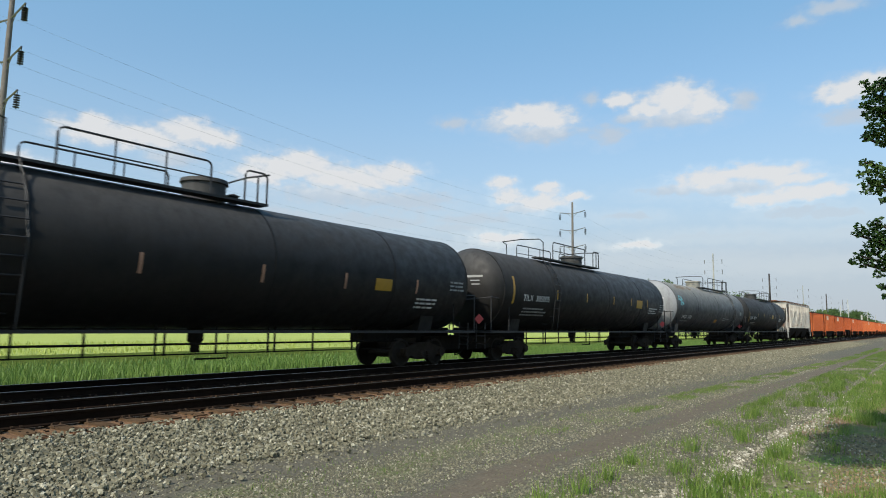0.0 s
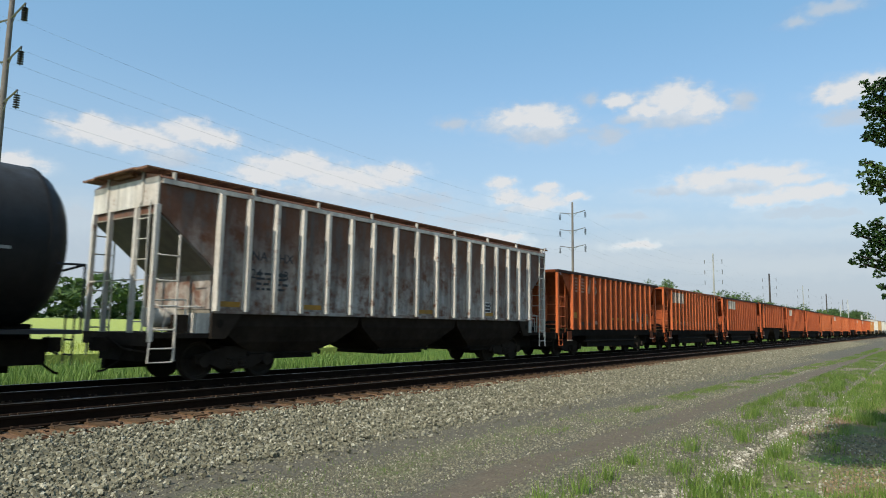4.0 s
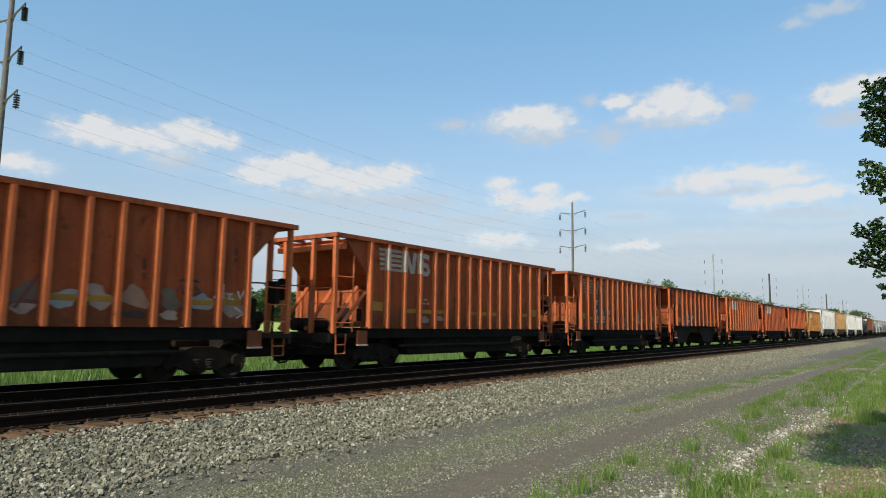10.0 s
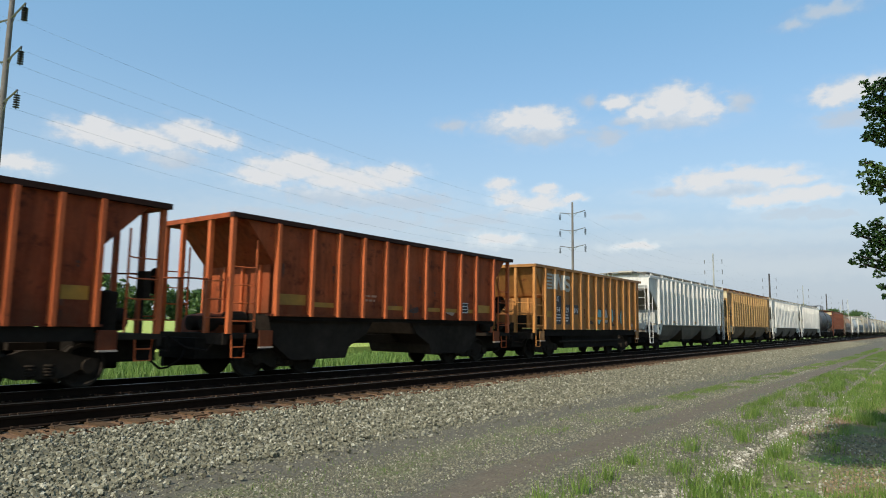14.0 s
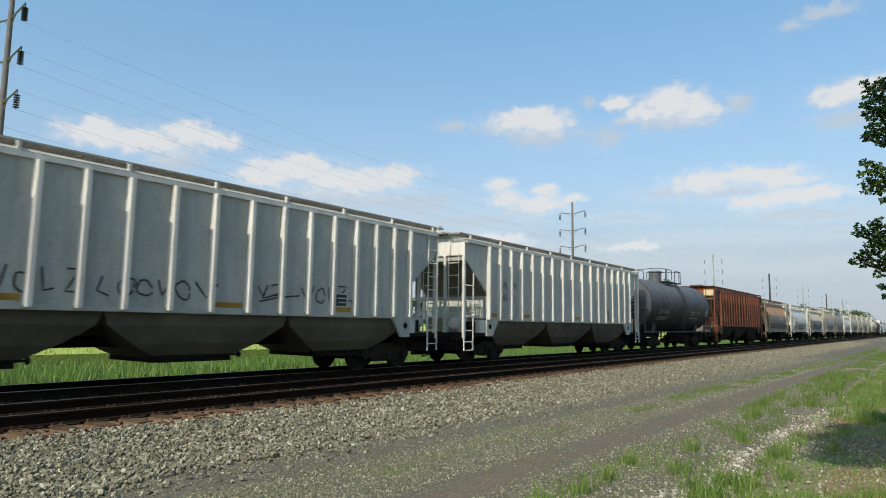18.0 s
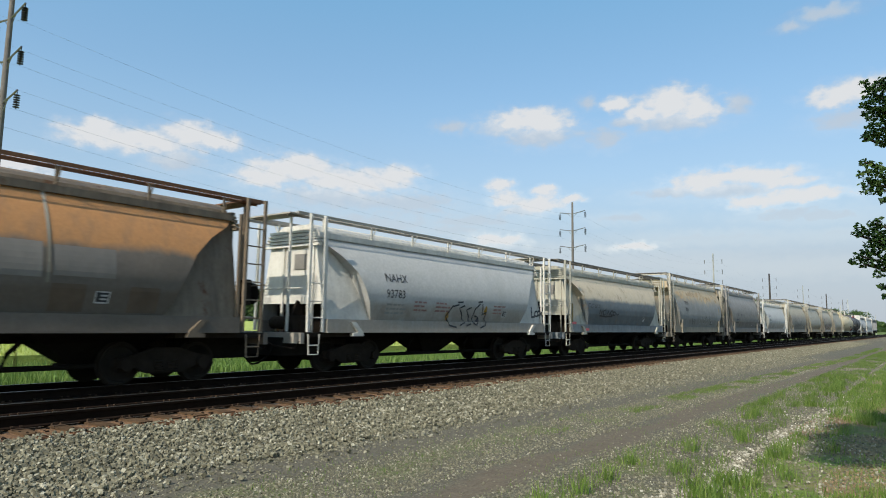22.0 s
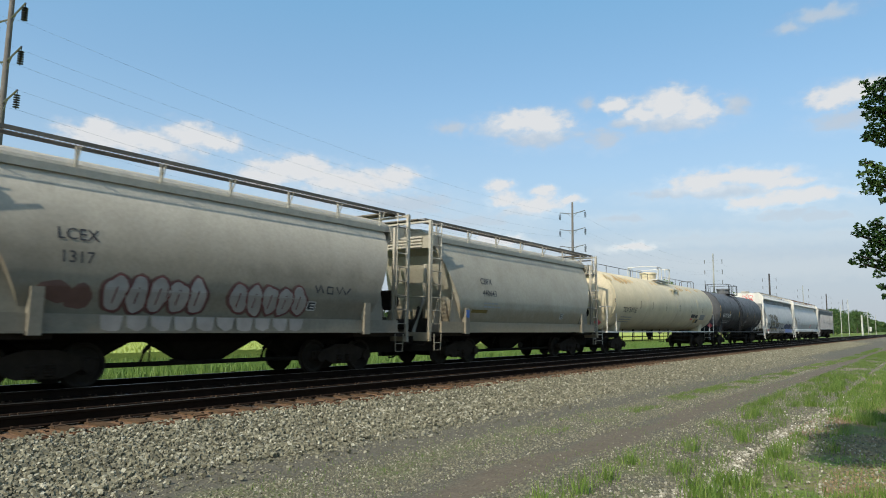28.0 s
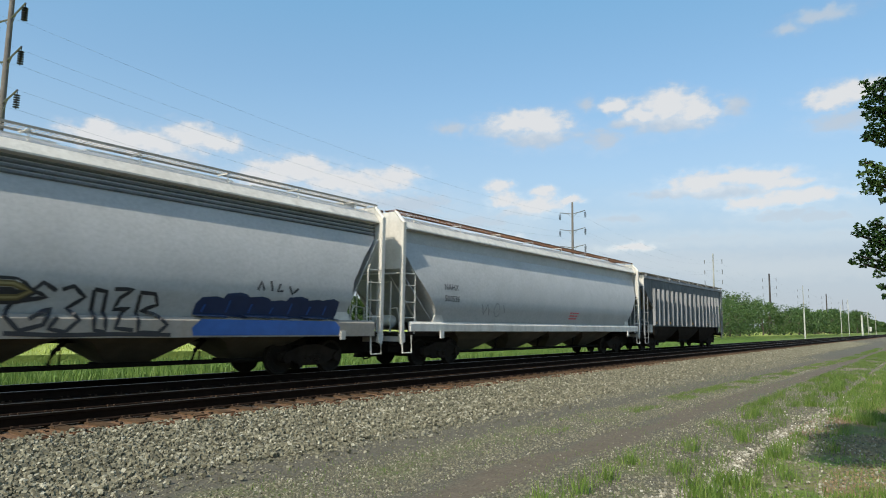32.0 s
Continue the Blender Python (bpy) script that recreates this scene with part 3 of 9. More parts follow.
def pebbles(name, count, place, lo, hi, material, label, seed):
    """Loose crushed stones, each a crooked block."""
    rs = np.random.RandomState(seed)
    base = np.array([(a, b, c) for a in (-0.75, 0.75) for b in (-0.6, 0.6) for c in (-0.5, 0.5)], float)
    tri = np.array([(0, 1, 3, 2), (4, 6, 7, 5), (0, 4, 5, 1), (2, 3, 7, 6), (0, 2, 6, 4), (1, 5, 7, 3)])
    at = place(rs, count)
    size = rs.uniform(lo, hi, (count, 1, 1)) * rs.uniform(0.55, 1.25, (count, 8, 3))
    a, b = rs.uniform(0, 6.28, count), rs.uniform(-1.3, 1.3, count)
    ca, sa, cb, sb = np.cos(a), np.sin(a), np.cos(b), np.sin(b)
    rot = np.stack([np.stack([ca * cb, -sa, ca * sb], -1), np.stack([sa * cb, ca, sa * sb], -1), np.stack([-sb, 0 * a, cb], -1)], 1)
    pts = np.einsum("nij,nkj->nki", rot, base[None] * size) + at[:, None, :]
    faces = (tri[None] + np.arange(count)[:, None, None] * 8).reshape(-1, 4)
    me = bpy.data.meshes.new(name)
    me.from_pydata(pts.reshape(-1, 3).tolist(), [], faces.tolist())
    return tagged(part(name, me, material), label, "gravel", kind="stuff")


def stone_material(name="ballast_stone", bright=0.79):
    m, nt, sh = nodes_of(name)
    geo = nt.nodes.new("ShaderNodeNewGeometry")
    col = ramp(nt, geo.outputs["Random Per Island"], [(0.0, (0.075, 0.070, 0.044)), (0.5, (0.215, 0.200, 0.133)), (0.85, (0.34, 0.318, 0.22)), (1.0, (0.62, 0.59, 0.46))])
    col = mix(nt, 0.3, col, ramp(nt, noise_of(nt, coords(nt), 30, 4), [(0.3, (0.08, 0.075, 0.048)), (0.7, (0.31, 0.29, 0.20))]))
    col = mix(nt, 1.0, col, (bright, bright, bright * (1.12 if bright > 1 else 1.0)), "MULTIPLY")
    link(nt, col, sh.inputs["Base Color"])
    sh.inputs["Roughness"].default_value = 0.92
    return m


STONE = stone_material()
PALE_STONE = stone_material("pale_limestone_gravel", 1.2)
DARK_STONE = plain("near_black_stone", (0.020, 0.0145, 0.010), 0.95, 0.0, 0.5, 9, 0.3, shine=0.1)


def shoulder(rs, n):
    x = np.where(rs.uniform(0, 1, n) < 0.08, rs.uniform(-22, 1.5, n), 1.0 + 110 * rs.uniform(0, 1, n) ** 2.4)
    y = rs.uniform(7.0, 9.95, n) - np.where(rs.uniform(0, 1, n) < 0.2, np.abs(rs.normal(0, 0.45, n)), 0) + 0.15 * np.sin(x * 1.7) * rs.uniform(0, 1, n)
    return np.stack([x, y, np.array([ground_height(a, b) for a, b in zip(x, y)]) + rs.uniform(-0.015, 0.04, n)], -1)


def roadside(rs, n):
    x = np.where(rs.uniform(0, 1, n) < 0.08, rs.uniform(-20, 4, n), 3.0 + 44 * rs.uniform(0, 1, n) ** 1.7)
    y = rs.uniform(1.6, 7.1, n)
    for slope, start, lo, hi in ((0.012, 12, 3.84, 4.46), (0.03, 8, 6.0, 6.74)):   # few stones stay in the wheel ruts
        u = y + slope * (x - start)
        y = np.where((u > lo) & (u < hi) & (rs.uniform(0, 1, n) < (0.9 if lo < 5 else 0.7)), y + np.where(rs.uniform(0, 1, n) < 0.5, -0.75, 0.7), y)
    return np.stack([x, y, np.full(n, -0.357)], -1)


def pale_ridge(rs, n):
    x = 6.0 + rs.uniform(0, 16, n)
    y = 2.22 - (x - 7.5) * 0.043 + rs.normal(0, 0.1, n) + 0.12 * np.sin(x * 2.1) + np.where(rs.uniform(0, 1, n) < 0.25, rs.normal(0, 0.3, n), 0)
    return np.stack([x, y, np.full(n, -0.352)], -1)


def inner(rs, n):
    return np.stack([-8 + 46 * rs.power(0.8, n) ** 1.4, rs.uniform(9.7, 18.2, n), rs.uniform(-0.24, -0.2, n)], -1)


pebbles("track_ballast", 78000, shoulder, 0.017, 0.041, STONE, "coarse grey crushed stone on the track shoulder", 3)
pebbles("roadside_gravel", 80000, roadside, 0.005, 0.019, STONE, "fine grey gravel scattered over the dirt track", 4)
pebbles("pale_gravel_ridge", 3000, pale_ridge, 0.009, 0.03, PALE_STONE, "pale gravel ridge along the grass edge", 5)
pebbles("verge_gravel", 4000, lambda rs, n: np.stack([rs.uniform(6.0, 13.5, n), rs.uniform(-0.6, 1.9, n), np.full(n, -0.355)], -1), 0.008, 0.026, STONE, "loose brown and grey gravel on the verge", 7)
pebbles("dark_ballast", 9000, inner, 0.02, 0.04, DARK_STONE, "dark ballast between the rails", 6)

plate_mesh = Shape().box(-0.16, 0.16, -0.10, 0.10, 0, 0.025).box(-0.12, 0.12, -0.06, -0.045, 0.025, 0.04).box(-0.12, 0.12, 0.045, 0.06, 0.025, 0.04).mesh("loose_tie_plate")
rnd = random.Random(11)
for i in range(44):
    x = 3.4 + i * 0.62 + rnd.uniform(-0.2, 0.2)
    y = 9.78 + rnd.uniform(-0.06, 0.1)
    tagged(part("loose_tie_plate", plate_mesh, RUST_IRON, at=pose(x, y, ground_height(x, y) + 0.012, rnd.uniform(-5, 5), rnd.uniform(-4, 4), rnd.uniform(-14, 14))),
           "rusty iron tie plate lying at the tie ends", "tie plate", "loose tie plates")


def blades(name, count, place, height, width, material, label, seed, lean=0.35):
    """Grass, each blade a bent strip of two quads and a tip."""
    rs = np.random.RandomState(seed)
    at = place(rs, count)
    count = len(at)
    h = height * rs.uniform(0.5, 1.25, count)
    a = rs.uniform(0, 6.28, count)
    w = width * rs.uniform(0.6, 1.3, count) / 2
    l = lean * h * rs.uniform(0.2, 1.4, count)
    b = rs.uniform(0, 6.28, count)
    side = np.stack([np.cos(a), np.sin(a), 0 * a], -1)
    out = np.stack([np.cos(b), np.sin(b), 0 * b], -1)
    up = np.array([0, 0, 1.0])
    p0 = at - side * w[:, None]
    p1 = at + side * w[:, None]
    mid = at + up * (h * 0.6)[:, None] + out * (l * 0.35)[:, None]
    p2, p3 = mid - side * (w * 0.75)[:, None], mid + side * (w * 0.75)[:, None]
    p4 = at + up * h[:, None] + out * l[:, None]
    pts = np.stack([p0, p1, p2, p3, p4], 1).reshape(-1, 3)
    k = np.arange(count) * 5
    faces = [q for i in k.tolist() for q in ((i, i + 1, i + 3, i + 2), (i + 2, i + 3, i + 4))]
    me = bpy.data.meshes.new(name)
    me.from_pydata(pts.tolist(), [], faces)
    return tagged(part(name, me, material), label, "grass", kind="stuff")


def leaf_material(name, stops, thin=0.35):
    """Green that lets some light through."""
    m, nt, sh = nodes_of(name)
    stops = [(a, tuple(0.9 * v for v in c)) for a, c in stops]
    geo = nt.nodes.new("ShaderNodeNewGeometry")
    col = ramp(nt, geo.outputs["Random Per Island"], stops)
    big = noise_of(nt, coords(nt), 0.35, 3)
    col = mix(nt, times(nt, big, 0.8), col, stops[0][1])
    link(nt, col, sh.inputs["Base Color"])
    sh.inputs["Roughness"].default_value = 0.6
    tr = nt.nodes.new("ShaderNodeBsdfTranslucent")
    link(nt, col, tr.inputs["Color"])
    mx = nt.nodes.new("ShaderNodeMixShader")
    mx.inputs[0].default_value = thin
    link(nt, sh.outputs[0], mx.inputs[1])
    link(nt, tr.outputs[0], mx.inputs[2])
    link(nt, mx.outputs[0], nt.nodes["Material Output"].inputs["Surface"])
    return m


GRASS = leaf_material("fresh_grass", [(0.0, (0.09, 0.155, 0.026)), (0.6, (0.17, 0.26, 0.045)), (1.0, (0.32, 0.36, 0.12))])
MEADOW = leaf_material("verge_grass", [(0.0, (0.11, 0.20, 0.04)), (0.6, (0.19, 0.31, 0.06)), (1.0, (0.30, 0.40, 0.10))])
WHEAT = leaf_material("young_wheat", [(0.0, (0.30, 0.37, 0.06)), (0.6, (0.40, 0.46, 0.085)), (1.0, (0.48, 0.50, 0.13))])
OAK = leaf_material("ash_leaves", [(0.0, (0.040, 0.085, 0.016)), (0.6, (0.095, 0.18, 0.032)), (1.0, (0.22, 0.32, 0.075))], 0.35)
WOODS = leaf_material("wood_leaves", [(0.0, (0.040, 0.085, 0.02)), (0.6, (0.085, 0.16, 0.035)), (1.0, (0.19, 0.27, 0.075))], 0.3)


def clumps(rs, n, x0, x1, y0, y1, power=0.8, thresh=0.0, scale=0.9):
    out = []
    while len(out) < n:
        x = x0 + (x1 - x0) * rs.power(power)
        y = rs.uniform(y0, y1)
        here = noise.noise(Vector((x * scale * 0.6, y * scale * 1.4, 3.3))) + 0.6 * noise.noise(Vector((x * 2.3, y * 3.1, 8.1))) + rs.normal(0, 0.16)
        bare = y < 2.1 and ((((x - 11.0) / 2.3) ** 2 + ((y - 1.0) / 0.75) ** 2 < 1 and rs.uniform() < 0.9) or (((x - 8.6) / 0.75) ** 2 + ((y - 1.25) / 0.45) ** 2 < 1 and rs.uniform() < 0.85)
                            or (((x - 14.0) / 1.6) ** 2 + ((y - 1.7) / 0.35) ** 2 < 1 and rs.uniform() < 0.8))
        if here > thresh and not bare:
            out.append((x, y, ground_height(x, y) - 0.01))
    return np.array(out)


LAWN = leaf_material("verge_lawn", [(0.0, (0.10, 0.18, 0.026)), (0.6, (0.20, 0.315, 0.05)), (1.0, (0.36, 0.42, 0.11))])
def strip(rs, n, x0, x1, u0, u1, slope, start, power, thresh, scale):
    """Clumps along a strip that drifts with the ruts, thicker further on."""
    p = clumps(rs, n, x0, x1, u0, u1, power, thresh, scale)
    keep = rs.uniform(0, 1, n) < np.clip((p[:, 0] - 5) / 14, 0.25, 1)
    p[:, 1] -= slope * (np.minimum(p[:, 0], 50) - start)
    return p[keep]


def tuft_heads(rs, n):
    """Dense tufts of longer blades round scattered centres on the verge."""
    c = clumps(rs, 150, 5.8, 30, -0.6, 3.3, 0.75, 0.12, 1.2)
    k = rs.randint(0, len(c), n)
    p = c[k] + np.stack([rs.normal(0, 0.09, n), rs.normal(0, 0.07, n), np.zeros(n)], -1)
    return p


blades("verge_tufts", 46000, lambda rs, n: clumps(rs, n, 5.5, 60, -1.2, 2.0, 0.7, -0.02), 0.12, 0.010, LAWN, "bright green grass tufts on the verge", 21)
blades("long_tufts", 9000, tuft_heads, 0.21, 0.011, LAWN, "longer grass tufts standing on the verge", 29, 0.6)
blades("track_grass", 30000, lambda rs, n: strip(rs, n, 7, 80, 5.15, 5.9, 0.03, 8.0, 0.9, 0.1, 1.3), 0.065, 0.008, GRASS, "thin grass between the wheel ruts", 22)
blades("edge_grass", 30000, lambda rs, n: strip(rs, n, 6.0, 70, 2.2, 3.55, 0.0, 8.0, 0.75, 0.1, 1.1), 0.10, 0.009, GRASS, "sparse grass beside the dirt rut", 23)
STRAW = leaf_material("dry_straw", [(0.0, (0.26, 0.15, 0.085)), (0.6, (0.40, 0.26, 0.16)), (1.0, (0.52, 0.39, 0.26))], 0.2)


def straw_bed(rs, n):
    a, k = rs.uniform(0, 6.28, n), rs.uniform(0, 1, n) ** 0.5
    far = rs.uniform(0, 1, n) < 0.6
    x = np.where(far, 14.2 + 2.3 * k * np.cos(a), 9.3 + 1.4 * k * np.cos(a))
    y = np.where(far, 1.72 - (x - 14.2) * 0.06 + 0.34 * k * np.sin(a), 0.75 + 0.4 * k * np.sin(a))
    return np.stack([x, y, np.full(n, -0.362)], -1)


blades("dry_straw", 6000, straw_bed, 0.018, 0.014, STRAW, "matted dry straw on the verge", 28, 1.6)
blades("thin_weeds", 5000, lambda rs, n: clumps(rs, n, 4.5, 30, 2.2, 6.3, 0.7, -0.25, 1.6), 0.05, 0.008, GRASS, "stray weeds in the gravel", 27)
blades("field_margin_grass", 36000, lambda rs, n: clumps(rs, n, 3, 110, 18.5, 25.5, 0.62, -2), 0.42, 0.035, MEADOW, "tall rough grass along the field edge", 24)


def crop(rs, n):
    x = 4 + 130 * rs.power(0.6, n)
    return np.stack([x, rs.uniform(25.0, 36, n), np.full(n, 0.0)], -1)


blades("wheat_stalks", 24000, crop, 0.26, 0.04, WHEAT, "young wheat at the front of the field", 25, 0.2)
s = Shape()
fx, fy = [-300, -60, 0, 40, 90, 140, 220, 400], [25.0, 30, 40, 60, 90, 130, 180, 235]
s.add([(x, y, ground_height(x, y) + 0.58) for x in fx for y in fy], [(i * 8 + j, (i + 1) * 8 + j, (i + 1) * 8 + j + 1, i * 8 + j + 1) for i in range(7) for j in range(7)])
s.add([(x, 25.0, z) for x in fx for z in (-0.45, 0.14)], [(2 * i, 2 * i + 2, 2 * i + 3, 2 * i + 1) for i in range(7)])
m, nt, sh = nodes_of("wheat_field_canopy")
vec = coords(nt, (0.5, 2.0, 1))
col = ramp(nt, noise_of(nt, vec, 0.25, 8, 0.7), [(0.35, (0.27, 0.34, 0.058)), (0.65, (0.38, 0.43, 0.088))])
link(nt, mix(nt, 0.35, col, ramp(nt, noise_of(nt, coords(nt), 7, 6), [(0.3, (0.21, 0.28, 0.045)), (0.7, (0.46, 0.50, 0.12))])), sh.inputs["Base Color"])
sh.inputs["Roughness"].default_value = 0.9
bump(nt, noise_of(nt, coords(nt), 9, 6), sh, 0.9, 0.1)
tagged(part("wheat_field", s.mesh("wheat_field", True), m), "yellow-green young wheat field behind the tracks", "field", kind="structure")


# ---- sky with clouds, trees, poles ----
def cloud_layer():
    """A far shell of drifting cloud, round the viewer, with its clouds at (turn, height, half width, half height) in degrees."""
    # firm white heads, bank by bank, and the thin veils below and between them
    heads_west = [(66.2, 14.5, 2.4, 0.8), (65.9, 15.3, 1.1, 0.5), (62.7, 14.5, 3.5, 0.9), (59.1, 15.5, 1.9, 0.9), (57.1, 15.2, 1.9, 0.7), (71.3, 11.5, 2.0, 0.6), (50.3, 13.3, 3.7, 1.0), (49.4, 14.1, 1.9, 0.6), (52.9, 12.5, 2.4, 0.8),
                  (45.3, 12.6, 4.1, 1.0), (41.2, 13.2, 2.0, 0.8)]
    heads_middle = [(29.7, 18.1, 2.8, 0.8), (28.7, 18.7, 1.4, 0.5), (27.7, 18.0, 2.1, 0.9), (19.1, 18.2, 1.4, 0.5), (21.2, 19.1, 1.3, 0.5), (31.8, 12.5, 1.0, 0.5), (31.1, 11.3, 1.2, 0.7), (27.7, 12.0, 1.1, 0.4), (28.2, 10.8, 2.2, 0.7),
                    (25.4, 11.2, 1.2, 0.3), (31.7, 7.6, 2.3, 0.5), (20.1, 6.9, 1.8, 0.3)]
    heads_east = [(16.7, 18.7, 2.6, 1.0), (16.7, 19.5, 1.3, 0.7), (14.5, 18.1, 1.5, 0.8), (3.8, 17.9, 2.1, 0.7), (2.3, 18.3, 1.4, 0.6), (4.7, 17.6, 1.3, 0.5), (12.0, 12.6, 2.7, 0.5), (14.7, 12.2, 2.1, 0.7), (9.5, 12.3, 2.3, 0.6),
                  (8.0, 11.7, 1.9, 0.5), (8.0, 10.6, 2.2, 0.5), (6.0, 10.6, 2.2, 0.5), (10.4, 10.3, 1.9, 0.5)]
    veils_west = [(60.1, 13.3, 2.0, 0.9), (46.2, 11.0, 5.6, 1.0), (40.2, 10.8, 4.6, 1.0), (43.7, 8.9, 7.6, 1.0), (52.0, 9.0, 5.8, 1.0), (60.2, 7.7, 7.2, 1.0), (67.5, 8.0, 5.6, 1.0), (48.1, 6.5, 8.5, 0.9)]
    veils_middle = [(31.3, 17.6, 2.0, 0.6), (27.9, 16.8, 2.8, 0.8), (23.7, 19.4, 0.7, 0.4), (22.2, 16.3, 1.2, 0.7), (20.4, 17.6, 1.1, 0.4), (29.5, 10.2, 2.5, 0.5), (34.3, 9.3, 4.3, 0.7), (36.0, 8.5, 3.6, 0.5), (32.5, 7.2, 3.0, 0.5),
                    (20.7, 9.4, 2.6, 0.4), (26.0, 6.7, 4.6, 0.5), (23.1, 5.7, 9.6, 0.6), (36.2, 17.6, 1.1, 0.4), (38.1, 6.7, 6.1, 0.7)]
    veils_east = [(16.5, 17.3, 2.9, 0.7), (11.4, 18.2, 0.8, 0.6), (3.7, 16.0, 1.8, 0.6), (16.7, 11.4, 2.7, 0.5), (12.5, 11.4, 4.9, 0.7), (5.8, 8.9, 2.8, 0.6), (8.1, 9.2, 3.1, 0.5), (14.3, 7.5, 5.0, 0.5), (10.1, 7.4, 3.2, 0.4),
                  (4.7, 7.3, 2.2, 0.4), (8.2, 5.0, 5.5, 0.6), (4.6, 23.9, 1.7, 0.4), (7.2, 23.3, 0.9, 0.3), (14.0, 5.3, 3.4, 0.4)]
    az0, az1, el0, el1, na, ne = -40, 130, -1, 60, 85, 40
    verts, uvs = [], []
    for j in range(ne + 1):
        for i in range(na + 1):
            a, e = az0 + (az1 - az0) * i / na, el0 + (el1 - el0) * j / ne
            verts.append((4300 * math.cos(radians(e)) * math.cos(radians(a)), 4300 * math.cos(radians(e)) * math.sin(radians(a)), 4300 * math.sin(radians(e))))
            uvs.append((a, e))
    faces = [(j * (na + 1) + i, j * (na + 1) + i + 1, (j + 1) * (na + 1) + i + 1, (j + 1) * (na + 1) + i) for j in range(ne) for i in range(na)]
    me = bpy.data.meshes.new("cloud_layer")
    me.from_pydata(verts, [], faces)
    uv = me.uv_layers.new(name="turn_and_height")
    for k, loop in enumerate(me.loops):
        uv.data[k].uv = uvs[loop.vertex_index]
    m = bpy.data.materials.new("cumulus")
    m.use_nodes = True
    nt = m.node_tree
    nt.nodes.remove(nt.nodes["Principled BSDF"])
    at = nt.nodes.new("ShaderNodeUVMap")
    at.uv_map = "turn_and_height"
    vec = at.outputs[0]
    wob = nt.nodes.new("ShaderNodeTexNoise")
    wob.inputs["Scale"].default_value, wob.inputs["Detail"].default_value = 0.9, 6
    link(nt, vec, wob.inputs["Vector"])
    mad = nt.nodes.new("ShaderNodeVectorMath")
    mad.operation = "MULTIPLY_ADD"
    link(nt, wob.outputs["Color"], mad.inputs[0])
    mad.inputs[1].default_value = (1.6, 1.0, 0)
    link(nt, vec, mad.inputs[2])

    def heap(clouds, grow):
        low = None
        for a, e, ra, re in clouds:
            d = nt.nodes.new("ShaderNodeVectorMath")
            d.operation = "SUBTRACT"
            link(nt, mad.outputs[0], d.inputs[0])
            d.inputs[1].default_value = (a + 0.8, e + 0.5, 0)
            q = nt.nodes.new("ShaderNodeVectorMath")
            q.operation = "MULTIPLY"
            link(nt, d.outputs[0], q.inputs[0])
            q.inputs[1].default_value = (1 / (ra * grow), 1 / (re * grow), 0)
            ln = nt.nodes.new("ShaderNodeVectorMath")
            ln.operation = "LENGTH"
            link(nt, q.outputs[0], ln.inputs[0])
            if low is None:
                low = ln.outputs["Value"]
            else:
                mx = nt.nodes.new("ShaderNodeMath")
                mx.operation = "SMOOTH_MIN"
                mx.inputs[2].default_value = 0.35
                link(nt, low, mx.inputs[0])
                link(nt, ln.outputs["Value"], mx.inputs[1])
                low = mx.outputs[0]
        return low
    puffs = nt.nodes.new("ShaderNodeTexNoise")
    puffs.inputs["Scale"].default_value, puffs.inputs["Detail"].default_value, puffs.inputs["Roughness"].default_value = 1.15, 7, 0.52
    stretch = nt.nodes.new("ShaderNodeVectorMath")
    stretch.operation = "MULTIPLY"
    stretch.inputs[1].default_value = (0.7, 1.25, 0)
    link(nt, vec, stretch.inputs[0])
    link(nt, stretch.outputs[0], puffs.inputs["Vector"])

    def frayed(reach, fray, start, full, most):
        """How much cloud there is: 1 in the middle, frayed by the puffs at the rim."""
        add = nt.nodes.new("ShaderNodeMath")
        add.operation = "MULTIPLY_ADD"
        link(nt, puffs.outputs["Fac"], add.inputs[0])
        add.inputs[1].default_value = -fray
        link(nt, reach, add.inputs[2])
        mr = nt.nodes.new("ShaderNodeMapRange")
        mr.interpolation_type = "SMOOTHSTEP"
        mr.inputs["From Min"].default_value, mr.inputs["From Max"].default_value = start - fray / 2, full - fray / 2
        mr.inputs["To Max"].default_value = most
        link(nt, add.outputs[0], mr.inputs["Value"])
        return mr.outputs[0]
    firm = frayed(heap(heads_west + heads_middle + heads_east, 1.4), 1.25, 1.55, 0.38, 0.96)
    thin = frayed(heap(veils_west + veils_middle + veils_east, 1.5), 1.2, 1.75, 0.2, 0.84)
    amount = nt.nodes.new("ShaderNodeMath")
    amount.operation = "MAXIMUM"
    link(nt, firm, amount.inputs[0])
    link(nt, thin, amount.inputs[1])
    sepv = nt.nodes.new("ShaderNodeSeparateXYZ")
    link(nt, vec, sepv.inputs[0])
    height = nt.nodes.new("ShaderNodeMath")
    height.operation, height.inputs[1].default_value = "DIVIDE", 60.0
    link(nt, sepv.outputs[1], height.inputs[0])
    haze = ramp(nt, height.outputs[0], [(0.0, (0.485, 0.54, 0.61)), (0.12, (0.47, 0.545, 0.64)), (0.25, (0.385, 0.52, 0.665)), (0.5, (0.20, 0.60, 0.93)), (1.0, (0.20, 0.60, 0.93))])
    veil = ramp(nt, height.outputs[0], [(0.0, (0.97,) * 3), (0.1, (0.90,) * 3), (0.22, (0.52,) * 3), (0.35, (0.28,) * 3), (0.55, (0.33,) * 3), (0.8, (0.2,) * 3), (1.0, (0, 0, 0))])
    both = nt.nodes.new("ShaderNodeMath")
    both.operation = "MAXIMUM"
    link(nt, amount.outputs[0], both.inputs[0])
    link(nt, veil, both.inputs[1])
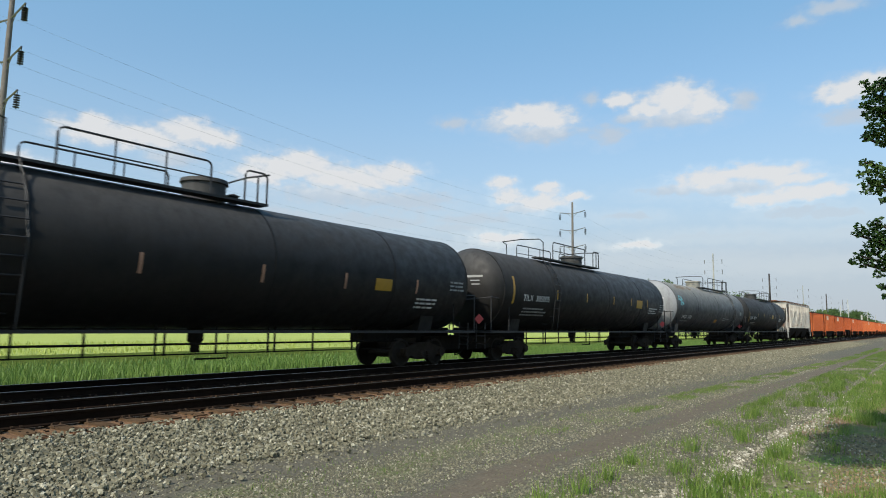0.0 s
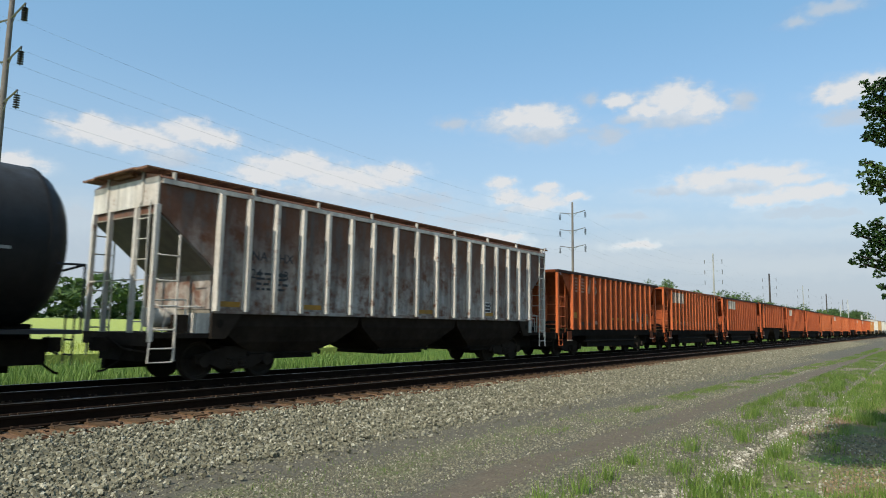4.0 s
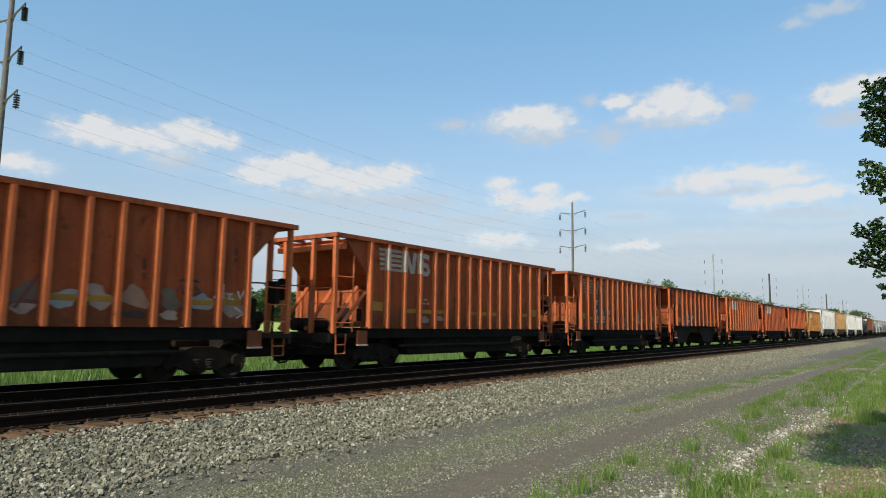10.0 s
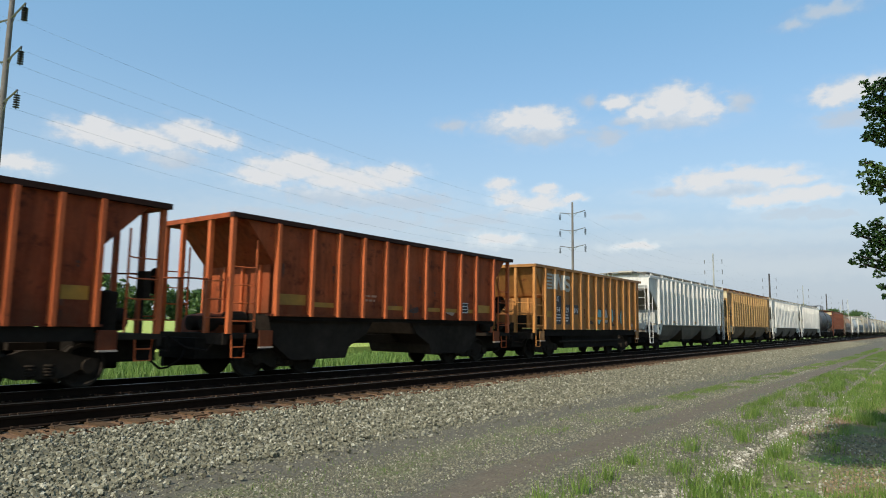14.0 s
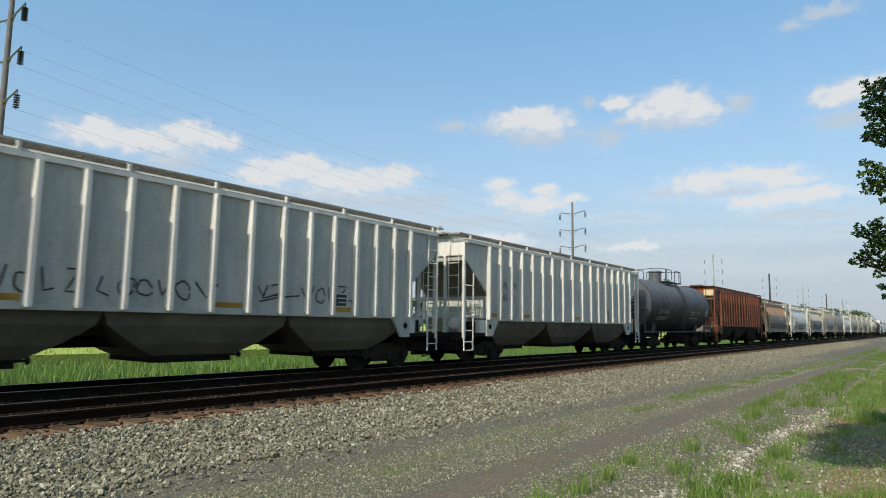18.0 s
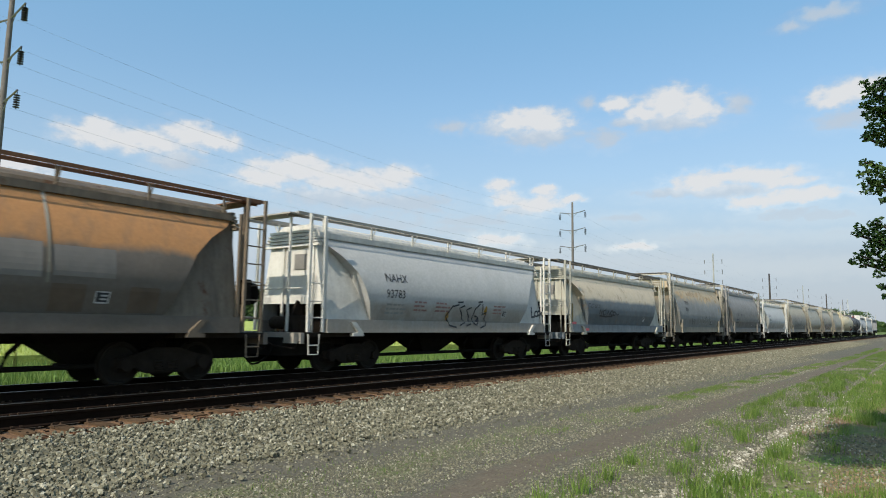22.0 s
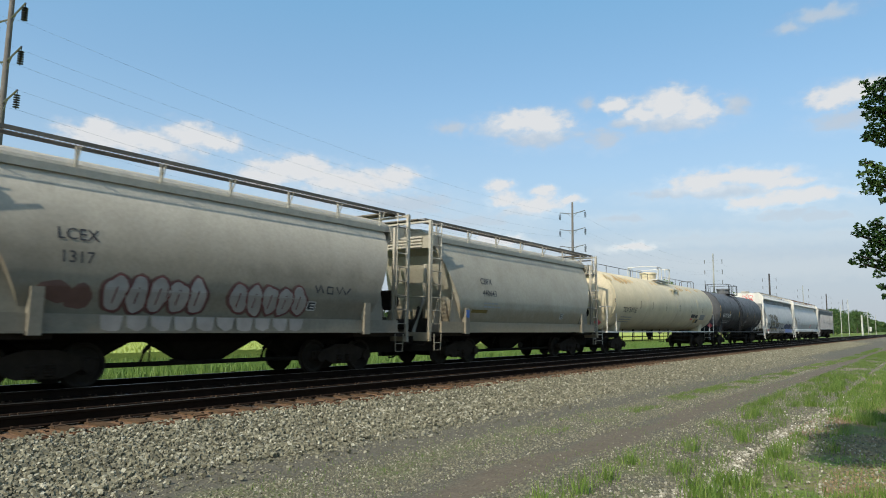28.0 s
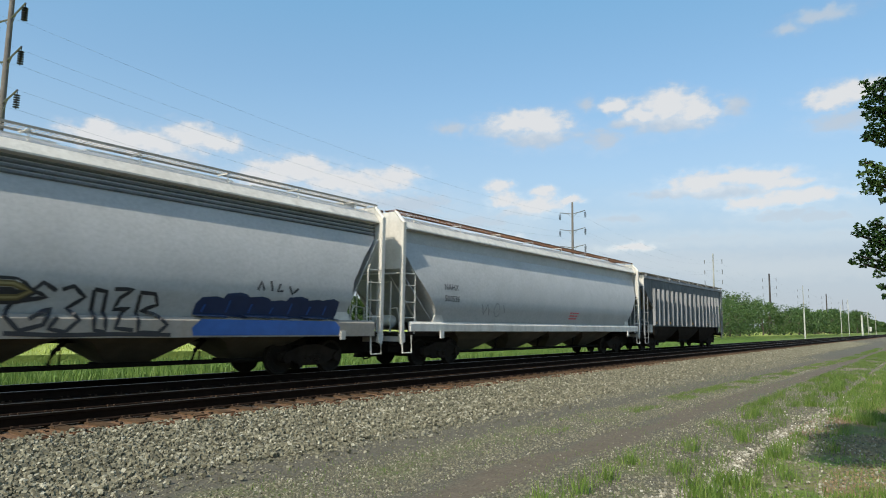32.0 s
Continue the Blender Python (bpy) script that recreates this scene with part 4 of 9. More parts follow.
    tone = ramp(nt, firm, [(0.0, (0.55, 0.60, 0.66)), (0.5, (0.65, 0.68, 0.71)), (0.95, (0.765, 0.77, 0.775))])
    glow = nt.nodes.new("ShaderNodeEmission")
    link(nt, mix(nt, amount.outputs[0], haze, tone), glow.inputs[0])
    clear = nt.nodes.new("ShaderNodeBsdfTransparent")
    mx = nt.nodes.new("ShaderNodeMixShader")
    link(nt, both.outputs[0], mx.inputs[0])
    link(nt, clear.outputs[0], mx.inputs[1])
    link(nt, glow.outputs[0], mx.inputs[2])
    link(nt, mx.outputs[0], nt.nodes["Material Output"].inputs["Surface"])
    return tagged(part("cloud_backdrop", me, m), "scattered white fair-weather clouds in a blue sky", "clouds", kind="structure")


CLOUDS = cloud_layer()
BARK = plain("grey_brown_bark", (0.10, 0.08, 0.06), 0.95, 0.0, 0.35, 9, 0.8)


def leaf_cloud(centres, per, size, rs, flat=0.55, wide=0.42):
    """Leaves, each a small folded pair of quads, scattered round the centres (x, y, z, radius)."""
    pts, faces = [], []
    for cx, cy, cz, r in centres:
        n = max(6, int(per * r * r))
        d = rs.normal(0, 1, (n, 3))
        d /= np.linalg.norm(d, axis=1)[:, None]
        p = np.array((cx, cy, cz)) + d * (r * rs.uniform(0.15, 1.0, (n, 1)) ** 0.5) * (1, 1, 0.8)
        a = rs.normal(0, 1, (n, 3))
        a[:, 2] *= flat
        a /= np.linalg.norm(a, axis=1)[:, None]
        b = np.cross(a, rs.normal(0, 1, (n, 3)))
        b /= np.linalg.norm(b, axis=1)[:, None]
        s = size * rs.uniform(0.55, 1.25, (n, 1))
        k = len(pts)
        quad = np.stack([p - a * s, p - b * s * wide, p + a * s, p + b * s * wide], 1).reshape(-1, 3)
        pts += quad.tolist()
        faces += [(k + 4 * i, k + 4 * i + 1, k + 4 * i + 2, k + 4 * i + 3) for i in range(n)]
    me = bpy.data.meshes.new("crown")
    me.from_pydata(pts, [], faces)
    return me


def limbs(base, tips, r0, rs):
    """A tapered trunk and a bent limb to each tip."""
    s = Shape()
    bx, by, bz = base
    top = max(t[2] for t in tips)
    stem = [(bx + 0.12 * math.sin(k * 1.3), by + 0.1 * math.cos(k * 1.7), bz + (top * 0.8 - bz) * k / 6) for k in range(7)]
    s.tube(stem, [r0 * (1 - 0.12 * k) * (1.25 if k == 0 else 1) for k in range(7)], 9)
    for x, y, z in tips:
        k = min(5, max(1, int((z - bz) / (top * 0.8 - bz) * 4)))
        a = Vector(stem[k])
        b = Vector((x, y, z))
        mid = a.lerp(b, 0.5) + Vector((rs.uniform(-0.2, 0.2), rs.uniform(-0.2, 0.2), 0.25)) * (b - a).length * 0.2
        s.tube([a, mid, b], [r0 * 0.4, r0 * 0.25, r0 * 0.07], 6)
    return s.mesh("trunk", True)


def tree(base, height, width, seed, per=60, leaf=0.2, label="", material=WOODS, group=""):
    rs = np.random.RandomState(seed)
    root = tagged(new("tree"), label, "tree", group)
    root.matrix_basis = Matrix.Translation(base)
    cs = []
    for i in range(22):
        a, k = rs.uniform(0, 6.28), rs.uniform(0.12, 1.0)
        wide = width * (0.35 + 0.65 * math.sin(min(1, k * 1.15) * 2.6)) * rs.uniform(0.5, 1.0)
        cs.append((wide * math.cos(a), wide * math.sin(a), height * (0.06 + 0.86 * k), width * rs.uniform(0.28, 0.5)))
    part("trunk", limbs((0, 0, -0.2), [c[:3] for c in cs[::3]], height * 0.025, rs), BARK, root)
    part("crown", leaf_cloud(cs, per, leaf, rs), material, root)
    return root


# the tree whose boughs hang in beside the verge
rs = np.random.RandomState(77)
root = tagged(new("tree"), "leafy green broadleaf tree overhanging the gravel verge", "tree")
root.matrix_basis = Matrix.Translation((11.6, -2.6, -0.36))
# leaf sprays of three hanging boughs: (reach, height, radius)
upper_spray = [(0.48, 4.86, 0.15), (0.58, 5.03, 0.08), (0.37, 4.97, 0.13), (0.49, 4.57, 0.15), (0.59, 4.71, 0.09), (0.38, 4.67, 0.2), (0.4, 4.34, 0.2), (0.54, 4.24, 0.12), (0.61, 4.21, 0.07), (0.43, 4.1, 0.09), (0.24, 4.53, 0.26), (0.22, 4.94, 0.22), (0.25, 4.2, 0.22)]
middle_spray = [(0.53, 3.74, 0.14), (0.63, 3.85, 0.08), (0.7, 3.67, 0.07), (0.61, 3.54, 0.12), (0.44, 3.64, 0.18), (0.5, 3.44, 0.12), (0.65, 3.42, 0.07), (0.42, 3.27, 0.08), (0.28, 3.54, 0.22)]
lower_spray = [(0.54, 2.95, 0.12), (0.75, 2.91, 0.08), (0.79, 2.81, 0.07), (0.65, 2.84, 0.12), (0.48, 2.75, 0.2), (0.63, 2.59, 0.14), (0.73, 2.48, 0.11), (0.85, 2.42, 0.06), (0.72, 2.37, 0.08), (0.57, 2.43, 0.16), (0.47, 2.3, 0.13), (0.56, 2.21, 0.07), (0.52, 2.05, 0.07), (0.48, 1.91, 0.05), (0.34, 2.66, 0.26), (0.34, 2.34, 0.18)]
boughs = [(11.0, y, z, r) for y, z, r in upper_spray + middle_spray + lower_spray] + [(11.3, -0.2, 4.9, 0.5), (11.3, -0.25, 4.0, 0.5), (11.3, -0.2, 3.1, 0.5), (11.4, -0.15, 2.4, 0.45)]
for i in range(46):
    a, k = rs.uniform(0, 6.28), rs.uniform(0, 1)
    boughs.append((11.4 + 2.3 * math.cos(a) * rs.uniform(0.3, 1), -3.1 + 1.9 * math.sin(a) * rs.uniform(0.2, 1), 2.6 + 6.4 * k, rs.uniform(0.5, 0.95)))
for i in range(28):   # the high boughs that reach out over the verge
    z = rs.uniform(7.4, 9.2)
    boughs.append((rs.uniform(10.6, 17.5) - 1.07 * (z + 0.36), rs.uniform(-0.4, 0.72), z, rs.uniform(0.35, 0.6)))
boughs = [(x - 11.6, y + 2.6, z + 0.36, r) for x, y, z, r in boughs]
part("trunk", limbs((0, 0, -0.1), [b[:3] for b in boughs[::2]], 0.24, rs), BARK, root)
part("crown", leaf_cloud(boughs, 4200, 0.038, rs, 0.55, 0.62), OAK, root)

# scrub and trees along the far side of the tracks
rnd = random.Random(9)
for i in range(40):
    x = 96 + i * 7.2 + rnd.uniform(-2, 2)
    y = 25.5 + rnd.uniform(0, 5) + i * 0.05
    h = (7.4 + max(0, x - 160) * 0.017) * rnd.uniform(0.75, 1.1)
    tree((x, y, ground_height(x, y)), h, h * 0.42, 100 + i, 70 if i < 12 else 30, 0.19 if i < 12 else 0.3,
         "bushy green tree in the scrub beside the railway", WOODS, "trees beside the railway")
for i, (x, y, h) in enumerate(((150, 50, 13.5), (143, 47.5, 12.5), (157, 52, 12.5), (165, 48, 12), (172, 45, 11.5), (190, 45, 12.5), (200, 43, 12), (212, 42.5, 11.5), (225, 41, 11), (238, 44, 11), (183, 47, 11), (206, 47, 12))):
    tree((x, y, ground_height(x, y)), h, h * 0.33, 300 + i, 34, 0.3, "tall green tree behind the field corner", WOODS, "tall trees behind the field")

rs = np.random.RandomState(31)
cs = []
for i in range(1900):
    t = rs.uniform(0, 1)
    x = -60 + 700 * t
    y = 236 + rs.uniform(-4, 16) - (max(0, x - 200) * 0.12)
    cs.append((x, y, 1.2 + rs.uniform(0, 1) ** 1.2 * (13.0 + 4 * noise.noise(Vector((x * 0.03, 0, 0)))), rs.uniform(1.8, 3.2)))
for i in range(800):
    x = 380 + 1100 * rs.uniform(0, 1) ** 1.2
    cs.append((x, 26 + rs.uniform(0, 30) + x * 0.025, rs.uniform(0.2, 9.5 + x * 0.004), rs.uniform(1.8, 3.4)))
tagged(part("distant_woods", leaf_cloud(cs, 8.5, 1.2, rs), WOODS), "dense green woods along the far edge of the field", "woods", kind="stuff")

# unseen trees behind the viewer, added to cut the sky's fill light
rnd = random.Random(14)
for i in range(9):
    x, y = -24 + i * 7.5 + rnd.uniform(-1.5, 1.5), -13.0 + rnd.uniform(-1.5, 1.5)
    tree((x, y, ground_height(x, y)), rnd.uniform(10, 13), 4.2, 500 + i, 12, 0.42, "unseen tree added behind the viewer to dim the fill light", WOODS, "trees across the road")

# the power line behind the field margin
POLE = plain("weathered_pole_wood", (0.13, 0.115, 0.105), 0.9, 0.0, 0.3, 4, 0.5)
PALE_POLE = plain("bleached_pole_wood", (0.27, 0.27, 0.25), 0.9, 0.0, 0.25, 4, 0.4)
DARK_POLE = plain("creosoted_pole_wood", (0.05, 0.044, 0.045), 0.9, 0.0, 0.25, 4, 0.4)
PORCELAIN = plain("dark_glazed_porcelain", (0.006, 0.007, 0.012), 0.6, 0.0, 0.2, 4, 0, shine=0.15)
STEEL = plain("galvanised_steel", (0.13, 0.13, 0.13), 0.5, 0.5, 0.2, 8, 0.1)
WIRE = plain("dull_cable", (0.20, 0.25, 0.31), 0.6, 0.3, 0.1, 3, 0)
POLES = [(-58.0, 18.9), (12.88, 19.65), (83.9, 19.06), (159.0, 18.9), (225.5, 18.9), (293.0, 19.0), (366.0, 19.1), (440.0, 19.1)]
arm = Shape()
arm.tube([(0, 0.1, -0.3), (0, -1.95, 0.06)], 0.055, 6)
arm.tube([(0, 0.08, -0.95), (0, -0.85, -0.1)], 0.025, 5)
arm_mesh = arm.mesh("cross_arm")
thin_mesh = Shape().tube([(0, 0.1, -0.3), (0, -1.95, 0.06)], 0.018, 6).mesh("thin_cross_arm")
ins = Shape().tube([(0, 0, 0), (0, 0, -1.02)], 0.02, 6)
for k in range(6):
    ins.lathe([(-0.2 - 0.13 * k, 0.03), (-0.24 - 0.13 * k, 0.16), (-0.265 - 0.13 * k, 0.165), (-0.275 - 0.13 * k, 0.04)], (0, 0, 0), "z", 12)
ins_mesh = ins.mesh("insulator", True)
thin_ins_mesh = Shape().tube([(0, 0, 0), (0, 0, -1.02)], 0.075, 6).mesh("thin_insulator")
hooks = []
for n, (x, top) in enumerate(POLES):
    pole = tagged(new("power_pole"), "tall weathered wooden power pole with paired cross arms and insulators", "power pole", "power line poles")
    gz = ground_height(x, 40)
    pole.matrix_basis = pose(x, 40, gz)
    stout = 1.75 if n in (4, 6) else 1.0
    part("pole", Shape().tube([(0, 0, -0.3), (0, 0, (top - gz) / 2), (0, 0, top - gz)], [0.22 * stout, 0.18 * stout, 0.13 * stout], 12).mesh("pole", True), DARK_POLE if n in (4, 6) else PALE_POLE if n in (3, 5) else POLE, pole)
    here = []
    for lvl in (1.45, 3.9, 6.3):
        for face in (0, 180):
            z = top - gz - lvl
            a = part("cross_arm", arm_mesh if n < 3 else thin_mesh, STEEL if n < 3 else WIRE, pole, at=pose(0, 0, z, 0, 0, face))
            part("insulator", ins_mesh if n < 3 else thin_ins_mesh, PORCELAIN if n < 3 else STEEL, a, "string of dark porcelain insulator discs", pose(0, -1.95, 0.03))
            here.append(Vector((x, 40 + (-1.95 if face == 0 else 1.95), top - lvl + 0.03 - 1.02)))
    hooks.append(here)
for a, b in zip(hooks, hooks[1:]):
    for p, q in zip(a, b):
        pts = [p.lerp(q, k / 14) - Vector((0, 0, 4 * 1.5 * (k / 14) * (1 - k / 14))) for k in range(15)]
        tagged(part("power_cable", Shape().tube(pts, 0.0055, 4), WIRE), "thin power cable strung between the poles", "cable", "power line cables")

WHITE_POST = plain("pale_post_paint", (0.42, 0.42, 0.37), 0.7, 0.0, 0.2, 4)
for x, y, h, r in ((154.0, 21.0, 6.2, 0.15), (297.0, 21.0, 7.8, 0.36), (327.0, 21.0, 9.8, 0.13), (224.0, 21.0, 9.2, 0.10), (246.6, 21.0, 11.8, 0.10), (375.0, 21.0, 9.4, 0.13)):
    tagged(part("trackside_post", Shape().tube([(0, 0, -0.3), (0, 0, h)], [r, r * 0.8], 8).mesh("trackside_post", True), WHITE_POST, at=pose(x, y, ground_height(x, y))),
           "pale upright post beside the railway", "post", "trackside posts")
case = tagged(new("equipment_case"), "small white trackside equipment case on a post", "signal case")
case.matrix_basis = pose(327.0, 20.2, -0.44)
part("post", Shape().tube([(0, 0, -0.1), (0, 0, 1.6)], 0.08, 8), WHITE_POST, case)
part("box", Shape().box(-0.45, 0.45, -0.4, 0.4, 1.6, 3.1).prism([(-0.5, 3.1), (0.5, 3.1), (0, 3.4)], -0.45, 0.45), WHITE_POST, case)


# ---- the freight cars ----
CARS, WHEELS = [], []
WHEEL_R, AXLE = 0.46, 0.92


def wheel_shape():
    s = Shape().tube([(0, -1.0, 0), (0, 1.0, 0)], 0.075, 10)
    for y in (-0.753, 0.753):
        k = 1 if y > 0 else -1
        s.lathe([(-0.065 * k, 0.2), (-0.065 * k, WHEEL_R - 0.07), (-0.07 * k, WHEEL_R + 0.028), (-0.035 * k, WHEEL_R + 0.028), (-0.03 * k, WHEEL_R), (0.07 * k, WHEEL_R - 0.004),
                 (0.07 * k, WHEEL_R - 0.06), (0.02 * k, WHEEL_R - 0.1), (0.015 * k, 0.2), (0.07 * k, 0.13), (0.07 * k, 0.08)], (0, y, 0), "y", 24)
    return s


def frame_shape():
    s = Shape()
    arch = [(-1.12, 0.40), (-1.12, 0.60), (-0.75, 0.66), (-0.3, 0.80), (0.3, 0.80), (0.75, 0.66), (1.12, 0.60), (1.12, 0.40), (0.78, 0.40), (0.42, 0.24), (-0.42, 0.24), (-0.78, 0.40)]
    s.prism(arch, -0.07, 0.07)
    for x in (-AXLE, AXLE):
        s.lathe([(-0.12, 0.11), (-0.12, 0.15), (0.1, 0.15), (0.14, 0.10)], (x, -0.02, WHEEL_R), "y", 12)
    return s


def spring_shape():
    return Shape().lathe([(0.0, 0.09)] + [(0.03 * k, 0.12 if k % 2 else 0.1) for k in range(1, 9)], (0, 0, 0.28), "z", 10)


def trucks(car, half, mat=UNDER_BROWN):
    for x in (-half, half):
        bolster = part("truck", kept(("truck_bolster",), lambda: Shape().prism([(-0.28, 0.42), (0.28, 0.42), (0.22, 0.78), (-0.22, 0.78)], -1.02, 1.02).box(-0.35, 0.35, -0.4, 0.4, 0.78, 0.93)), mat, car, at=pose(x, 0, 0))
        for y in (-1.0, 1.0):
            part("side_frame", kept(("side_frame",), frame_shape), mat, bolster, at=pose(0, y, 0, 0, 0, 0 if y < 0 else 180))
            for dx in (-0.17, 0.17):
                part("spring", kept(("spring",), spring_shape), mat, bolster, at=pose(dx, y * 1.04, 0))
        for dx in (-0.36, 0.36):
            part("brake_beam", kept(("brake_beam",), lambda: Shape().box(-0.06, 0.06, -0.85, 0.85, 0.26, 0.5)), mat, bolster, at=pose(dx, 0, 0))
        for k, dx in enumerate((-AXLE, AXLE)):
            WHEELS.append((part("wheel_set", kept(("wheel_set",), wheel_shape, True), WHEEL, bolster, at=pose(dx, 0, WHEEL_R)), dx))


def couplers(car, L):
    for k in (-1, 1):
        s = Shape().box(min(k * (L / 2 - 1.1), k * (L / 2 - 0.18)), max(k * (L / 2 - 1.1), k * (L / 2 - 0.18)), -0.07, 0.07, 0.78, 0.95)
        s.box(min(k * (L / 2 - 0.22), k * (L / 2 + 0.06)), max(k * (L / 2 - 0.22), k * (L / 2 + 0.06)), -0.15, 0.13, 0.72, 1.02)
        part("coupler", s, UNDER_BROWN, car)
        hose = [(k * (L / 2 - 0.55), -0.35, 0.8), (k * (L / 2 - 0.4), -0.37, 0.5), (k * (L / 2 - 0.12), -0.3, 0.3), (k * (L / 2 + 0.0), -0.2, 0.27)]
        part("air_hose", Shape().tube(hose, 0.028, 6), UNDER, car)


def begin(name, label, S0, S1, L=None):
    car = tagged(new(name), label, "railcar", "freight train")
    L = S1 - S0
    CARS.append((car, (S0 + S1) / 2))
    car.matrix_basis = pose((S0 + S1) / 2 - rolled(0), TRAIN_Y, 0)
    trucks(car, L / 2 - 3.0)
    for k in (-1, 1):
        part("draft_gear", Shape().box(min(k * (L / 2 - 2.3), k * (L / 2 - 0.5)), max(k * (L / 2 - 2.3), k * (L / 2 - 0.5)), -0.8, 0.8, 0.5, 1.0), UNDER, car)
        # a made-up dark box that darkens the gap between cars
        part("brake_guard", Shape().box(min(k * (L / 2 - 1.9), k * (L / 2 - 0.6)), max(k * (L / 2 - 1.9), k * (L / 2 - 0.6)), 0.7, 0.85, 0.26, 0.6), UNDER, car)
        part("uncoupling_lever", Shape().tube([(k * (L / 2 - 0.55), -1.45, 0.92), (k * (L / 2 - 0.5), -1.3, 0.72), (k * (L / 2 - 0.35), -0.6, 0.78), (k * (L / 2 - 0.2), -0.1, 1.04)], 0.022, 5), UNDER_BROWN, car)
    couplers(car, L)
    return car, L


def ladder(car, x, y, z0, z1, mat, wide=0.42, step=0.38, along="x", r=0.018):
    s = Shape()
    dx, dy = (wide / 2, 0) if along == "x" else (0, wide / 2)
    for k in (-1, 1):
        s.tube([(x + k * dx, y + k * dy, z0), (x + k * dx, y + k * dy, z1)], r * 1.3, 5)
    z = z0 + step * 0.5
    while z < z1:
        s.tube([(x - dx, y - dy, z), (x + dx, y + dy, z)], r, 5)
        z += step
    return part("ladder", s, mat, car)


def stirrup(car, x, y, mat):
    s = Shape().tube([(x - 0.2, y, 1.1), (x - 0.17, y, 0.55), (x + 0.17, y, 0.55), (x + 0.2, y, 1.1)], 0.02, 5)
    part("step", s.tube([(x - 0.18, y, 0.8), (x + 0.18, y, 0.8)], 0.018, 5), mat, car)


def conspicuity(car, xs, z, side, mat=None, w=0.42, h=0.16):
    for x in xs:
        part("reflector", patch(x, x + w, z, z + h, side, steps=max(2, int(h * 9))), mat or YELLOW, car, "yellow reflective sheet")


def marks(car, lines, x, z, side, mat, size=0.3, wide=1.0):
    for k, (text, dx) in enumerate(lines):
        part("lettering", lettering(text, size, x + dx, z - k * size * 1.35, side, wide), mat, car, "stencilled reporting mark")


def fine_print(car, x, z, rows, side, mat, wide=1.0):
    s = Shape()
    rnd = random.Random(int(x * 31 + z * 7))
    for k in range(rows):
        a = x
        while a < x + wide * rnd.uniform(0.7, 1.0):
            b = a + rnd.uniform(0.08, 0.3)
            q = patch(a, b, z - k * 0.13, z - k * 0.13 + 0.06, side, 0.01, 1)
            s.add(q.v, q.f)
            a = b + 0.05
    part("small_print", s, mat, car)


def stencil_box(car, x, z, side, size=0.45):
    part("stencil_panel", patch(x, x + size * 1.25, z, z + size, side, steps=2), BLACK_MARK, car, "black consolidated stencil panel")
    s = stroke([[(x, z), (x + size * 1.25, z), (x + size * 1.25, z + size), (x, z + size), (x, z)]], 0.03, side, 0.016)
    for k in (1, 2):
        q = stroke([[(x + 0.1, z + size * k / 3), (x + size * 1.1, z + size * k / 3)]], 0.035, side, 0.016)
        s.add(q.v, q.f)
    part("panel_border", s, WHITE_MARK, car)


# -- open-top hoppers --
RIB_PLAN = {"long": ((0.80,) * 4 + (0.69,) * 6 + (0.80,) * 4, 6.68, 1.37, 2.88), "short": ((0.90,) * 12, 6.26, 0.81, 2.75), "shallow": ((1.18,) + (1.0,) * 8 + (1.18,), 6.54, 1.32, 2.90)}


def rib_shape(z0, z1, grow=0.0):
    g = grow
    return Shape().add([(x, y, z) for z in (z0, z1) for x, y in ((-0.078 - g, 0), (-0.05 - g, -0.15 - g), (0.045 + g, -0.15 - g), (0.078 + g, 0))],
                       [(0, 1, 2, 3), (7, 6, 5, 4), (0, 4, 5, 1), (1, 5, 6, 2), (2, 6, 7, 3), (3, 7, 4, 0)])


